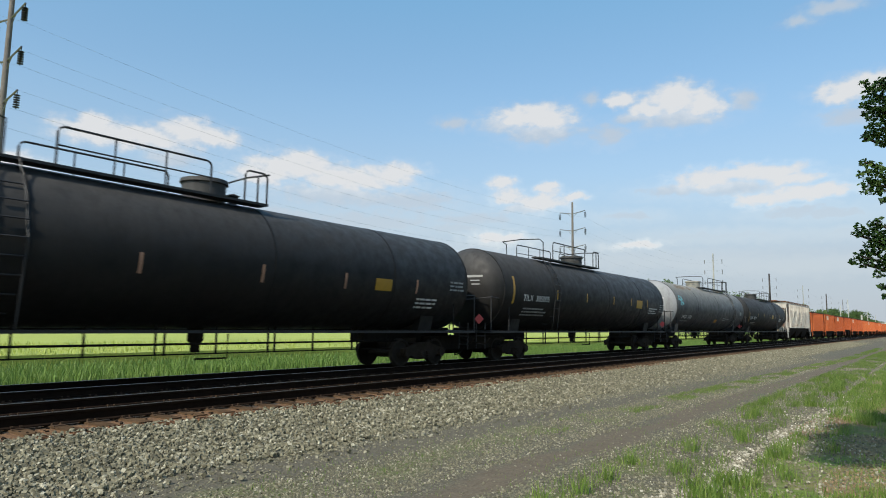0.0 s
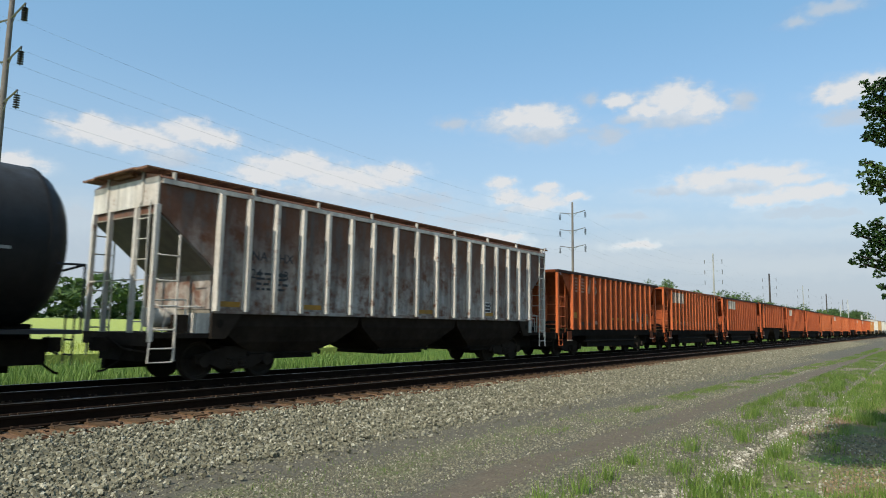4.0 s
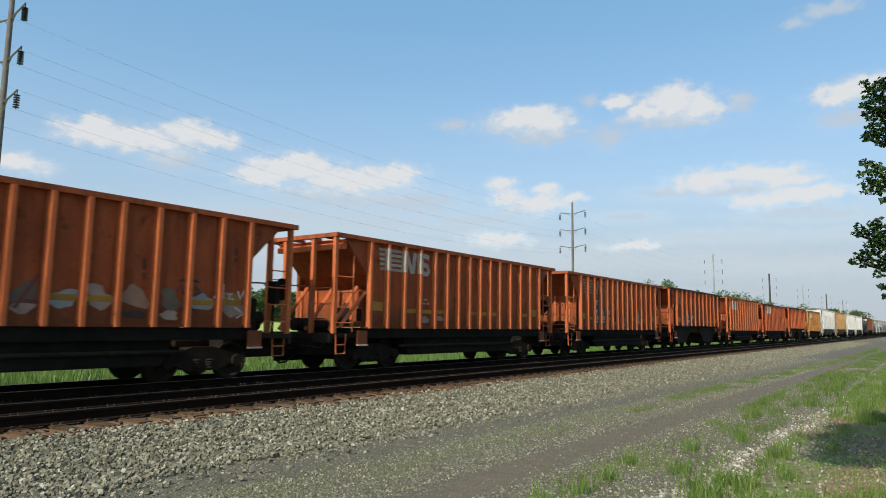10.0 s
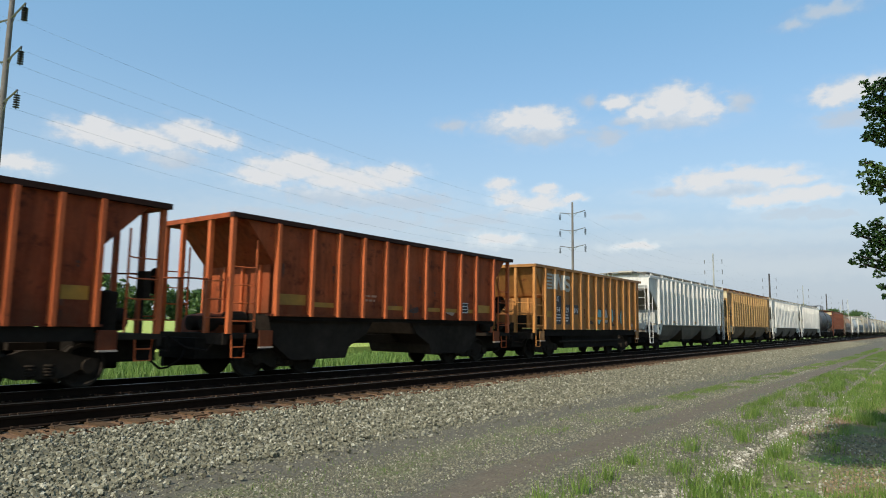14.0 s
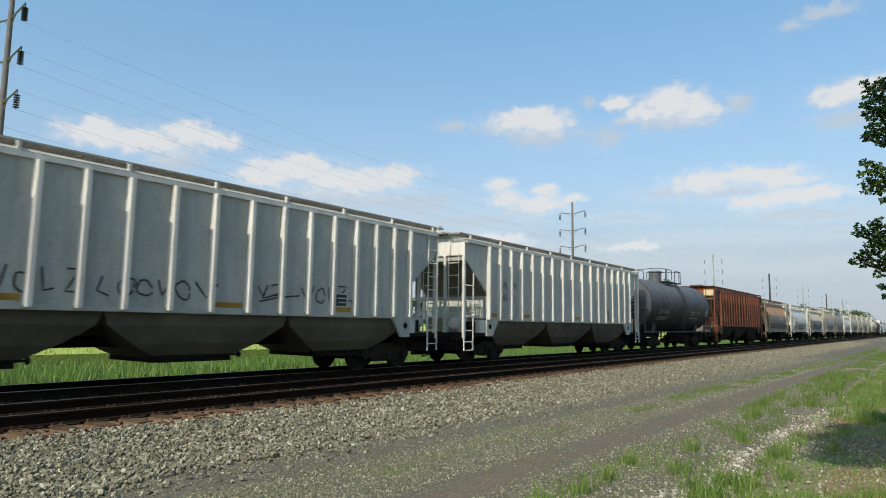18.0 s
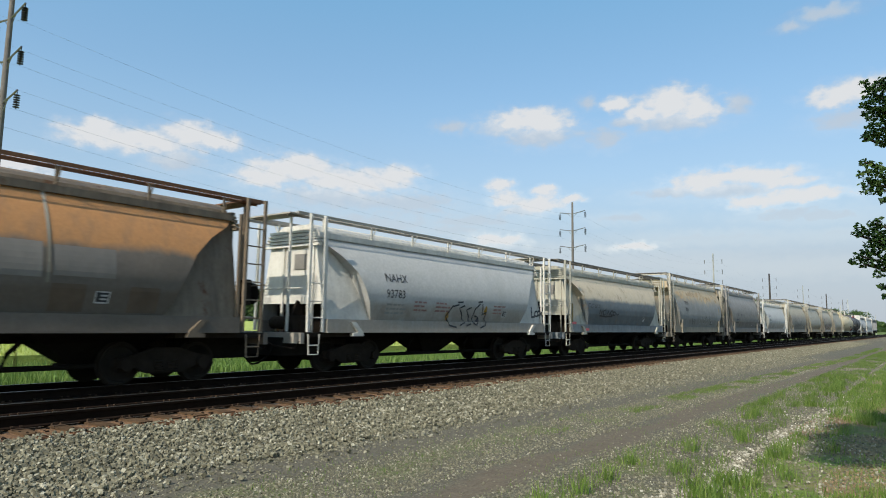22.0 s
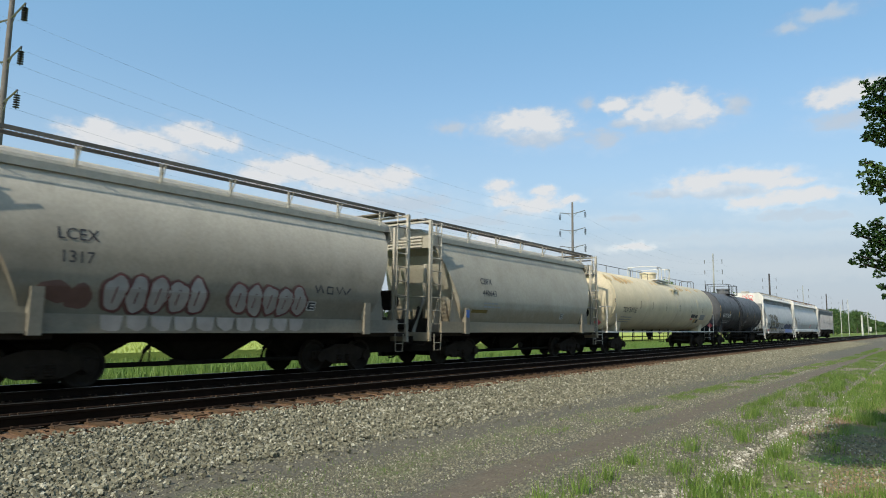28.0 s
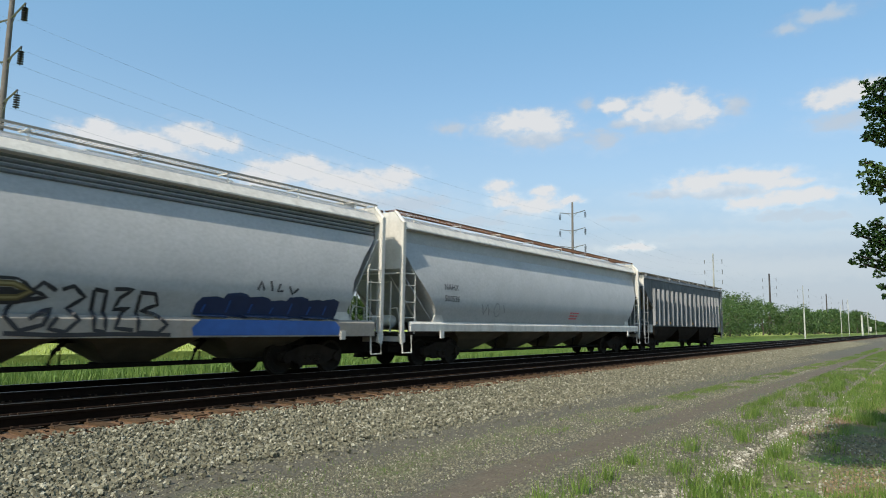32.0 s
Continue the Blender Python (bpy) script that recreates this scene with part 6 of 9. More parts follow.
def plated_end(car, k, h, zt, zb, side, trim):
    """A flat plated end: side plates beside the curved sheets, a louvred cap under the eave and ladder posts at the corner."""
    xp = h - 1.44
    for y in (-1, 1):
        rim = [(k * xp, zt), (k * xp, 1.46), (k * (h - 3.6), 1.46), (k * (h - 3.35), 1.9), (k * (h - 3.1), 2.6), (k * (h - 2.5), 3.4), (k * (h - 1.7), zt)]
        lean = lambda z: y * (0.965 - side(zt) - 1.0 + 0.42 * (zt - z) / (zt - 1.46))
        part("side_plate", Shape().add([(x, lean(z) + t, z) for t in (0, -0.03 * y) for x, z in rim], [tuple(range(7)), tuple(range(13, 6, -1))] + [(i, i + 7, (i + 1) % 7 + 7, (i + 1) % 7) for i in range(7)]), trim, car, "flat plate beside the curved side sheet")
        part("corner_angle", Shape().box(k * xp - 0.035, k * xp + 0.035, y * 1.41 - 0.035, y * 1.41 + 0.035, 1.16, zt + 0.12), trim, car)
    wall = part("end_wall", Shape().prism([(-1.33, 1.95), (1.33, 1.95), (1.0, zt - 0.2), (-1.0, zt - 0.2)], k * xp - 0.02, k * xp + 0.02, "x"), trim, car, "flat plated hopper end")
    part("end_hatch", Shape().box(k * (xp + 0.035) - 0.012, k * (xp + 0.035) + 0.012, -0.62, -0.12, 2.95, 3.4), DARK_CYL, wall)
    for y in (-0.95, 0.35):
        part("end_stiffener", Shape().box(k * (xp + 0.05) - 0.03, k * (xp + 0.05) + 0.03, y - 0.035, y + 0.035, 1.14, zt - 0.25), trim, car)
    for j in range(5):
        z = zt - 0.26 + j * 0.1
        part("louvre", Shape().box(k * (xp + 0.06) - 0.06, k * (xp + 0.06) + 0.06, -1.22 + 0.06 * j, 1.22 - 0.06 * j, z, z + 0.075), trim, car)
    part("end_well", Shape().box(k * (xp - 0.55) - 0.03, k * (xp - 0.55) + 0.03, -1.25, 1.25, 1.14, 2.0), UNDER_BROWN, car)
    for x in (h - 0.78, h - 1.31):
        parts("ladder_post", [Shape().box(k * x - 0.035, k * x + 0.035, y - 0.035, y + 0.035, 1.16, zb - 0.06) for y in (-1.49, 1.49)], trim, car)
    part("ladder_post", Shape().box(k * (h - 0.78) - 0.03, k * (h - 0.78) + 0.03, -0.66, -0.6, 1.16, zb - 0.06), trim, car)
    for z in ((1.55, 2.0, 2.5) if k < 0 else (1.5, 1.95, 2.4, 2.85, 3.3, 3.75)):
        parts("ladder_rung", [Shape().tube([(k * (h - 0.78), y, z), (k * (h - 1.31), y, z)], 0.018, 5) for y in (-1.5, 1.5)], trim, car)
    part("jacking_bracket", Shape().prism([(k * (h - 2.32), 1.44), (k * (h - 2.52), 1.44), (k * (h - 2.82), 1.16), (k * (h - 2.86), 1.04), (k * (h - 2.4), 1.04), (k * (h - 2.4), 1.12), (k * (h - 2.62), 1.16)], -1.62, -1.5), trim, car, "pale jacking bracket")


def framed_end(car, k, h, zt, zb, mat, trim):
    """An open end: tall corner posts, twin struts up to the slope sheet and gussets beside the bolster."""
    xf = h - 0.6
    parts("end_post", [Shape().box(k * xf - 0.05, k * xf + 0.05, y - 0.05, y + 0.05, 1.0, zb - 0.06) for y in (-1.44, 1.44)], trim, car)
    parts("inner_post", [Shape().box(k * (xf - 0.62) - 0.035, k * (xf - 0.62) + 0.035, y - 0.04, y + 0.04, 1.14, zt + 0.1) for y in (-1.40, 1.40)], trim, car)
    parts("eave_gusset", [Shape().prism([(k * (h - 1.4), zt + 0.14), (k * (xf - 0.06), zt + 0.14), (k * (xf - 0.06), zt - 0.12), (k * (h - 1.25), zt - 0.34)], y - 0.012, y + 0.012) for y in (-1.33, 1.33)], trim, car, "corner plate under the eave")
    part("end_cap", Shape().prism([(-1.2, zt - 0.3), (1.2, zt - 0.3), (1.12, zt + 0.14), (0.5, zt + 0.32), (-0.5, zt + 0.32), (-1.12, zt + 0.14)], k * (h - 0.98) - 0.02, k * (h - 0.98) + 0.02, "x"), mat, car, "bulkhead under the roof's end")
    for j in range(4):
        part("louvre", Shape().box(k * (h - 0.94) - 0.03, k * (h - 0.94) + 0.03, -0.8, 0.8, zt - 0.26 + j * 0.11, zt - 0.2 + j * 0.11), trim, car)
    part("end_shelf", Shape().prism([(k * (h - 1.0), zt - 0.24), (k * (h - 1.5), zt - 0.5), (k * (h - 1.5), zt - 0.56), (k * (h - 1.0), zt - 0.3)], -1.15, 1.15), mat, car)
    part("end_beam", Shape().box(k * xf - 0.05, k * xf + 0.05, -1.42, 1.42, zb - 0.15, zb - 0.088), trim, car)
    parts("end_strut", [Shape().tube([(k * (xf - 0.05), y, 1.12), (k * (h - 1.25), y * 0.95, 2.3), (k * (h - 1.36), y * 0.9, 3.55)], 0.075, 6) for y in (-0.72, 0.72)], trim, car, "cream strut up to the slope sheet")
    for y in (-1.48, 1.48):
        ladder(car, k * (xf - 0.31), y, 1.2, zb - 0.1, trim, 0.52, 0.45)
    for y in (-1.44, 1.44):
        part("corner_gusset", Shape().prism([(k * (h - 1.72), 1.14), (k * (h - 2.7), 1.14), (k * (h - 2.3), 2.5), (k * (h - 2.0), 2.75), (k * (h - 1.85), 2.2)], y - 0.02, y + 0.02), trim, car)
    parts("bolster_web", [Shape().prism([(k * (h - 1.25), 1.14), (k * (h - 1.75), 1.14), (k * (h - 1.85), 2.45), (k * (h - 1.7), 2.5)], y - 0.02, y + 0.02) for y in (-1.0, -0.3, 0.5)], trim, car)
    part("jacking_pad", Shape().box(k * (h - 2.62) - 0.12, k * (h - 2.62) + 0.12, -1.64, -1.46, 1.1, 2.02), trim, car, "tall pale jacking pad")


def hopper_bays(car, bays, gate, low, xe, mat=None, deep=0.62):
    """Tapered bays between the trucks, with their outlet gates, an unloading pipe and its hangers."""
    half = gate * bays / 2
    for k in range(bays):
        c = -half + gate * (k + 0.5)

        def cut(x, y, z):
            return [(c - x, -y, z), (c + x, -y, z), (c + x, y, z), (c - x, y, z)]
        rings = [cut(gate / 2 - 0.02, 1.3, low), cut(gate / 2 - 0.06, 1.12, 1.1), cut(gate / 2 - 0.5, deep, 0.9), cut(0.5, 0.3, 0.45)]
        part("hopper_bay", Shape().add(sum(rings, []), [(i * 4 + j, i * 4 + (j + 1) % 4, i * 4 + 4 + (j + 1) % 4, i * 4 + 4 + j) for i in range(3) for j in range(4)] + [(3, 2, 1, 0), (12, 13, 14, 15)]), mat or UNDER, car)
        part("outlet_gate", Shape().box(c - 0.58, c + 0.58, -0.36, 0.36, 0.36, 0.45), UNDER, car)
        if k:
            part("pipe_hanger", Shape().tube([(c - gate / 2, -0.62, 0.42), (c - gate / 2, -0.62, 1.15)], 0.02, 5), UNDER, car)
            part("vent_hose", Shape().tube([(c - gate / 2 - 0.28, -0.75, 0.46), (c - gate / 2 - 0.2, -0.75, 0.72), (c - gate / 2 + 0.02, -0.75, 0.95)], 0.05, 6), UNDER, car)
    part("unloading_pipe", Shape().tube([(-half - 0.1, -0.6, 0.55), (-half + 0.4, -0.65, 0.42), (half - 0.4, -0.65, 0.42), (half + 0.1, -0.6, 0.55)], 0.055, 8), UNDER, car)
    part("under_frame", Shape().box(-xe, xe, -0.2, 0.2, 0.9, 1.12), UNDER, car)


def round_hopper(S0, S1, mat, label, zt=4.38, low=1.5, board=WEATHERED_BOARD, trim=None, bays=3, zb=5.06, sill=None, tight=1.0, plated=False, sill_h=0.38, roof=None, gate=3.3):
    """A covered hopper whose sides bulge; its ends slope inwards below, and walkways stand over the roof."""
    car, L = begin("covered_hopper_car", label, S0, S1)
    h = L / 2
    trim, sill, roof = trim or mat, sill or mat, roof or trim or mat
    side = round_side(zt, 1.62, tight)
    edge = PLATED_EDGE if plated else FRAMED_EDGE
    xe = h - 0.62
    top = zt - edge[0][0]
    xbody = h - edge[0][1]
    zs = [low + (zt - low) * k / 44 for k in range(45)]
    ring = [(side(z), z) for z in zs] + [(-side(z), z) for z in reversed(zs)]
    stops = [-1.0, -0.5, 0.0, 0.5, 1.0]
    n = len(ring)
    verts = [(k * (h - along(edge, z - top)), y, z) for k in stops for y, z in ring]
    faces = [(i * n + j, i * n + (j + 1) % n, (i + 1) * n + (j + 1) % n, (i + 1) * n + j) for i in range(len(stops) - 1) for j in range(n)]
    body = Shape().add(verts, faces)
    for base in (0, (len(stops) - 1) * n):   # slope sheets across both ends, band by band
        body.f += [(base + j, base + j + 1, base + n - 2 - j, base + n - 1 - j) for j in range(n // 2 - 1)]
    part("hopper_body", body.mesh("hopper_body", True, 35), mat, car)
    yc, xr = tight, xbody - 0.05 if plated else h - 1.0
    part("roof", Shape().prism([(-yc - 0.02, zt + 0.012), (yc + 0.02, zt + 0.012), (yc - 0.08, zt + 0.24), (0.6, zt + 0.41), (-0.6, zt + 0.41), (-yc + 0.08, zt + 0.24)], -xr, xr, "x"), roof, car, "pale roof plate")
    parts("roof_chord", [Shape().box(-xbody - 0.02, xbody + 0.02, y - 0.06, y + 0.06, zt - 0.02, zt + 0.14) for y in (-yc - 0.02, yc + 0.02)], trim, car)
    xs = h - (1.44 if plated else 1.15)
    parts("side_sill", [Shape().box(-xs, xs, y - 0.05, y + 0.05, low + 0.02 - sill_h, low + 0.02) for y in (-1.5, 1.5)], sill, car)
    part("sill_flange", Shape().box(-xs, xs, -1.585, -1.55, low + 0.02 - sill_h, low + 0.06 - sill_h), sill, car)
    for y in (-1, 1):
        part("running_board", cross_grating(-xe - 0.1, xe + 0.1, y * 1.0 - 0.24, y * 1.0 + 0.24, zb - 0.085, zb), board, car, "walkway grating above the roof")
    for k in range(7):
        x = -xbody + 0.2 + (2 * xbody - 0.4) * k / 6
        parts("board_bracket", [Shape().box(x - 0.025, x + 0.025, y * 1.0 - 0.025, y * 1.0 + 0.025, zt + 0.05, zb - 0.06).tube([(x, y * 0.98, zt + 0.12), (x, y * 1.2, zb - 0.09)], 0.02, 5) for y in (-1, 1)], trim, car)
    for k in range(6):
        x = -xbody + 1.2 + (2 * xbody - 2.4) * k / 5
        part("roof_hatch", Shape().lathe([(0.3, 0.3), (0.43, 0.3), (0.45, 0.25)], (x, 0, zt), "z", 12), trim, car)
    for k in (-1, 1):
        if plated:
            plated_end(car, k, h, zt, zb, side, trim)
        else:
            framed_end(car, k, h, zt, zb, mat, trim)
        part("end_board", Shape().box(k * (xe - 0.15) - 0.28, k * (xe - 0.15) + 0.28, -0.92, 0.92, zb - 0.04, zb), board, car)
        part("end_platform", Shape().box(min(k * (xe - 2.4), k * (xe + 0.05)), max(k * (xe - 2.4), k * (xe + 0.05)), -1.44, 1.44, 1.02, 1.14), UNDER_BROWN, car)
        part("end_sill", Shape().box(k * (xe + 0.02) - 0.06, k * (xe + 0.02) + 0.06, -1.5, 1.5, 0.85, 1.14), sill, car)
        stirrup(car, k * (xe - 0.38), -1.5, trim)
        part("hand_rail", Shape().tube([(k * (xe + 0.0), -1.4, 2.35), (k * (xe + 0.0), 1.4, 2.35)], 0.022, 5), trim, car)
        part("air_reservoir", Shape().lathe([(-0.45, 0.05), (-0.4, 0.19), (0.4, 0.19), (0.45, 0.05)], (k * (xe - 0.6), 0.1, 1.4), "y", 12).mesh("air_reservoir", True), UNDER_BROWN, car)
        part("control_valve", Shape().box(k * (xe - 0.55) - 0.16, k * (xe - 0.55) + 0.16, -0.95, -0.5, 1.14, 1.62), UNDER_BROWN, car)
        part("brake_bracket", Shape().prism([(k * (xe - 0.3), 1.14), (k * (xe - 0.9), 1.14), (k * (xe - 0.9), 1.95), (k * (xe - 0.7), 2.05)], -0.42, -0.34), UNDER_BROWN, car)
        if k > 0:
            part("brake_wheel", Shape().lathe([(-0.02, 0.24), (-0.02, 0.28), (0.02, 0.28), (0.02, 0.24)], (xe + 0.14, -0.7, 2.15), "x", 16).tube([(xe + 0.14, -0.7, 1.9), (xe + 0.14, -0.7, 2.4)], 0.02, 5).tube([(xe + 0.14, -0.7, 2.15), (xe - 0.1, -0.7, 2.15)], 0.03, 5), UNDER_BROWN, car)
            part("brake_stand", Shape().box(xe - 0.2, xe - 0.06, -0.92, -0.48, 1.85, 2.5), UNDER_BROWN, car)
    hopper_bays(car, bays, gate, low, xe)
    stencil_box(car, h - 4.9, low + 0.25, side, 0.22)
    return car, L, side


def panel_hopper(S0, S1, mat, label, edge, panel_z, trim=None, board=BOARD, low=1.48, sill_h=0.44, gate=3.2, sill=None, post=0.65, corrugated=True):
    """A long covered hopper with gently curved sides under an overhanging eave; a gabled panel and open slope sheets close its ends."""
    car, L = begin("covered_hopper_car", label, S0, S1)
    h, zt, ze, zb = L / 2, 4.12, 4.8, 5.16
    sill = sill or mat
    side = round_side(zt, 1.6, 1.16)
    xp = h - post
    zs = [low + (zt - low) * k / 30 for k in range(31)]
    ring = [(side(z), z) for z in zs] + [(-side(z), z) for z in reversed(zs)]
    n = len(ring)
    body = Shape().add([(k * (h - along(edge, z)), y, z) for k in (-1.0, -0.5, 0.0, 0.5, 1.0) for y, z in ring], [(i * n + j, i * n + (j + 1) % n, (i + 1) * n + (j + 1) % n, (i + 1) * n + j) for i in range(4) for j in range(n)])
    for base in (0, 4 * n):
        body.f += [(base + j, base + j + 1, base + n - 2 - j, base + n - 1 - j) for j in range(n // 2 - 1)]
    part("hopper_body", body.mesh("hopper_body", True, 35), mat, car)
    part("upper_side", Shape().box(-xp + 0.04, xp - 0.04, -1.15, 1.15, zt - 0.01, ze - 0.3), mat, car)
    if corrugated:
        for k in range(4):
            z = zt + 0.02 + 0.105 * k
            # the eave's shadow is put into this darker paint
            parts("corrugation", [Shape().prism([(y, z), (y - 0.055 * (1 if y > 0 else -1) * -1, z + 0.03), (y - 0.055 * (1 if y > 0 else -1) * -1, z + 0.06), (y, z + 0.09)], -xp + 0.06, xp - 0.06, "x") for y in (-1.145, 1.145)], SLATE_SILL, car, "corrugated strip under the eave, painted dark for its shade")
    parts("eave", [Shape().prism([(y, ze - 0.29), (y * 1.15, ze - 0.26), (y * 1.15, ze - 0.22), (y * 0.99, ze + 0.02)], -xp + 0.03, xp - 0.03, "x") for y in (-1.19, 1.19)], trim, car, "bright overhanging eave")
    part("roof", Shape().prism([(-1.18, ze - 0.3), (1.18, ze - 0.3), (1.17, ze + 0.03), (0.75, ze + 0.2), (-0.75, ze + 0.2), (-1.17, ze + 0.03)], -xp + 0.03, xp - 0.03, "x"), mat, car)
    parts("side_sill", [Shape().prism([(y * 0.97, low - sill_h), (y * 1.03, low - sill_h), (y * 1.03, low - 0.06), (y * 0.985, low + 0.02), (y * 0.95, low + 0.02)], -xp + 0.35, xp - 0.35, "x") for y in (-1.52, 1.52)], sill, car)
    for y in (-1, 1):
        part("running_board", cross_grating(-xp - 0.05, xp + 0.05, y * 0.92 - 0.25, y * 0.92 + 0.25, zb - 0.05, zb), board, car, "walkway grating above the roof")
    for k in range(8):
        x = -xp + 0.9 + (2 * xp - 1.8) * k / 7
        parts("board_bracket", [Shape().tube([(x, y * 1.15, ze + 0.01), (x, y * 1.15, zb - 0.07), (x, y * 0.7, zb - 0.07)], 0.025, 5) for y in (-1, 1)], trim, car)
    for k in range(4):
        x = -xp + 2.2 + (2 * xp - 4.4) * k / 3
        part("roof_hatch", Shape().box(x - 1.9, x + 1.9, -0.35, 0.35, ze + 0.19, ze + 0.34), trim, car)
    for k in (-1, 1):
        part("end_panel", Shape().prism([(-1.5, panel_z), (1.5, panel_z), (1.5, ze - 0.1), (1.1, zb - 0.07), (-1.1, zb - 0.07), (-1.5, ze - 0.1)], k * xp - 0.02, k * xp + 0.02, "x"), trim, car, "bright painted end panel")
        part("roof_end_box", Shape().box(k * (xp - 0.2) - 0.25, k * (xp - 0.2) + 0.25, -0.15, 0.55, zb - 0.02, zb + 0.12), board, car)
        part("slope_sheet", Shape().plate([(k * (xp - 0.03), -1.3, panel_z + 0.02), (k * (xp - 0.03), 1.3, panel_z + 0.02), (k * (h - edge[-1][1] + 0.05), 1.3, 1.5), (k * (h - edge[-1][1] + 0.05), -1.3, 1.5)], 0.04), mat, car)
        parts("corner_post", [Shape().prism([(k * xp - 0.07, 1.1), (k * xp + 0.07, 1.1), (k * xp + 0.07, ze - 0.1), (k * xp - 0.07, ze - 0.1)], y - 0.06, y + 0.06) for y in (-1.47, 1.47)], trim, car)
        parts("gable_rail", [Shape().tube([(k * xp, y * 1.5, ze - 0.12), (k * xp, y * 1.1, zb - 0.05)], 0.06, 6) for y in (-1, 1)], trim, car)
        part("post_foot", Shape().prism([(k * (xp - 0.1), 1.1), (k * (xp + 0.1), 1.1), (k * (xp + 0.03), 0.78), (k * (xp - 0.12), 0.85)], -1.53, -1.42), trim, car)
        parts("inner_rail", [Shape().tube([(k * (xp - 0.62), y, 1.1), (k * (xp - 0.62), y, 3.0), (k * (xp - 0.5), y * 0.97, 3.2)], 0.03, 6) for y in (-1.48, 1.48)], trim, car)
        for z in (1.62, 2.12, 2.66, 3.05):
            parts("ladder_rung", [Shape().tube([(k * xp, y, z), (k * (xp - 0.62), y, z)], 0.02, 5) for y in (-1.49, 1.49)], trim, car)
        part("hand_rail", Shape().tube([(k * (xp + 0.03), -1.4, 3.05), (k * (xp + 0.03), 1.4, 3.05)], 0.025, 5).tube([(k * (xp + 0.03), -0.4, 1.14), (k * (xp + 0.03), -0.4, 2.75), (k * (xp + 0.03), -1.0, 2.78), (k * (xp + 0.03), -1.0, 1.14)], 0.025, 5), trim, car)
        parts("end_strut", [Shape().tube([(k * (xp - 0.1), y, panel_z), (k * (h - 2.0), y, 1.5)], 0.05, 6) for y in (-0.7, 1.2)], trim, car)
        part("end_platform", Shape().box(min(k * (xp - 2.0), k * (xp + 0.08)), max(k * (xp - 2.0), k * (xp + 0.08)), -1.44, 1.44, 1.02, 1.14), UNDER_BROWN, car)
        part("end_sill", Shape().box(k * xp - 0.06, k * xp + 0.06, -1.42, 1.42, 0.85, 1.13), sill, car)
        part("foot_gusset", Shape().prism([(k * (h - 2.6), 1.5), (k * (h - 1.95), 1.5), (k * (h - 2.1), 1.75), (k * (h - 2.25), 2.25)], -1.47, -1.44), trim, car)
        part("jacking_pad", Shape().box(k * (h - 2.35) - 0.09, k * (h - 2.35) + 0.09, -1.62, -1.57, 0.95, 1.2), trim, car)
        part("step", Shape().tube([(k * xp, -1.5, 0.85), (k * xp, -1.53, 0.5), (k * (xp - 0.45), -1.53, 0.5), (k * (xp - 0.45), -1.5, 1.05)], 0.025, 5), trim, car)
        part("air_reservoir", Shape().lathe([(-0.45, 0.05), (-0.4, 0.2), (0.4, 0.2), (0.45, 0.05)], (k * (xp - 0.55), -0.2, 1.5), "y", 12).mesh("air_reservoir", True), trim, car, "white brake reservoir")
        part("brake_piping", Shape().tube([(k * (xp - 0.1), -0.9, 1.14), (k * (xp - 0.1), -0.85, 1.9), (k * (xp - 0.5), -0.8, 1.95), (k * (xp - 0.9), -0.8, 1.14)], 0.03, 6), trim, car)
    hopper_bays(car, 4, gate, low, xp, BAY_DIRT_SHADE, 0.95)
    return car, L, side


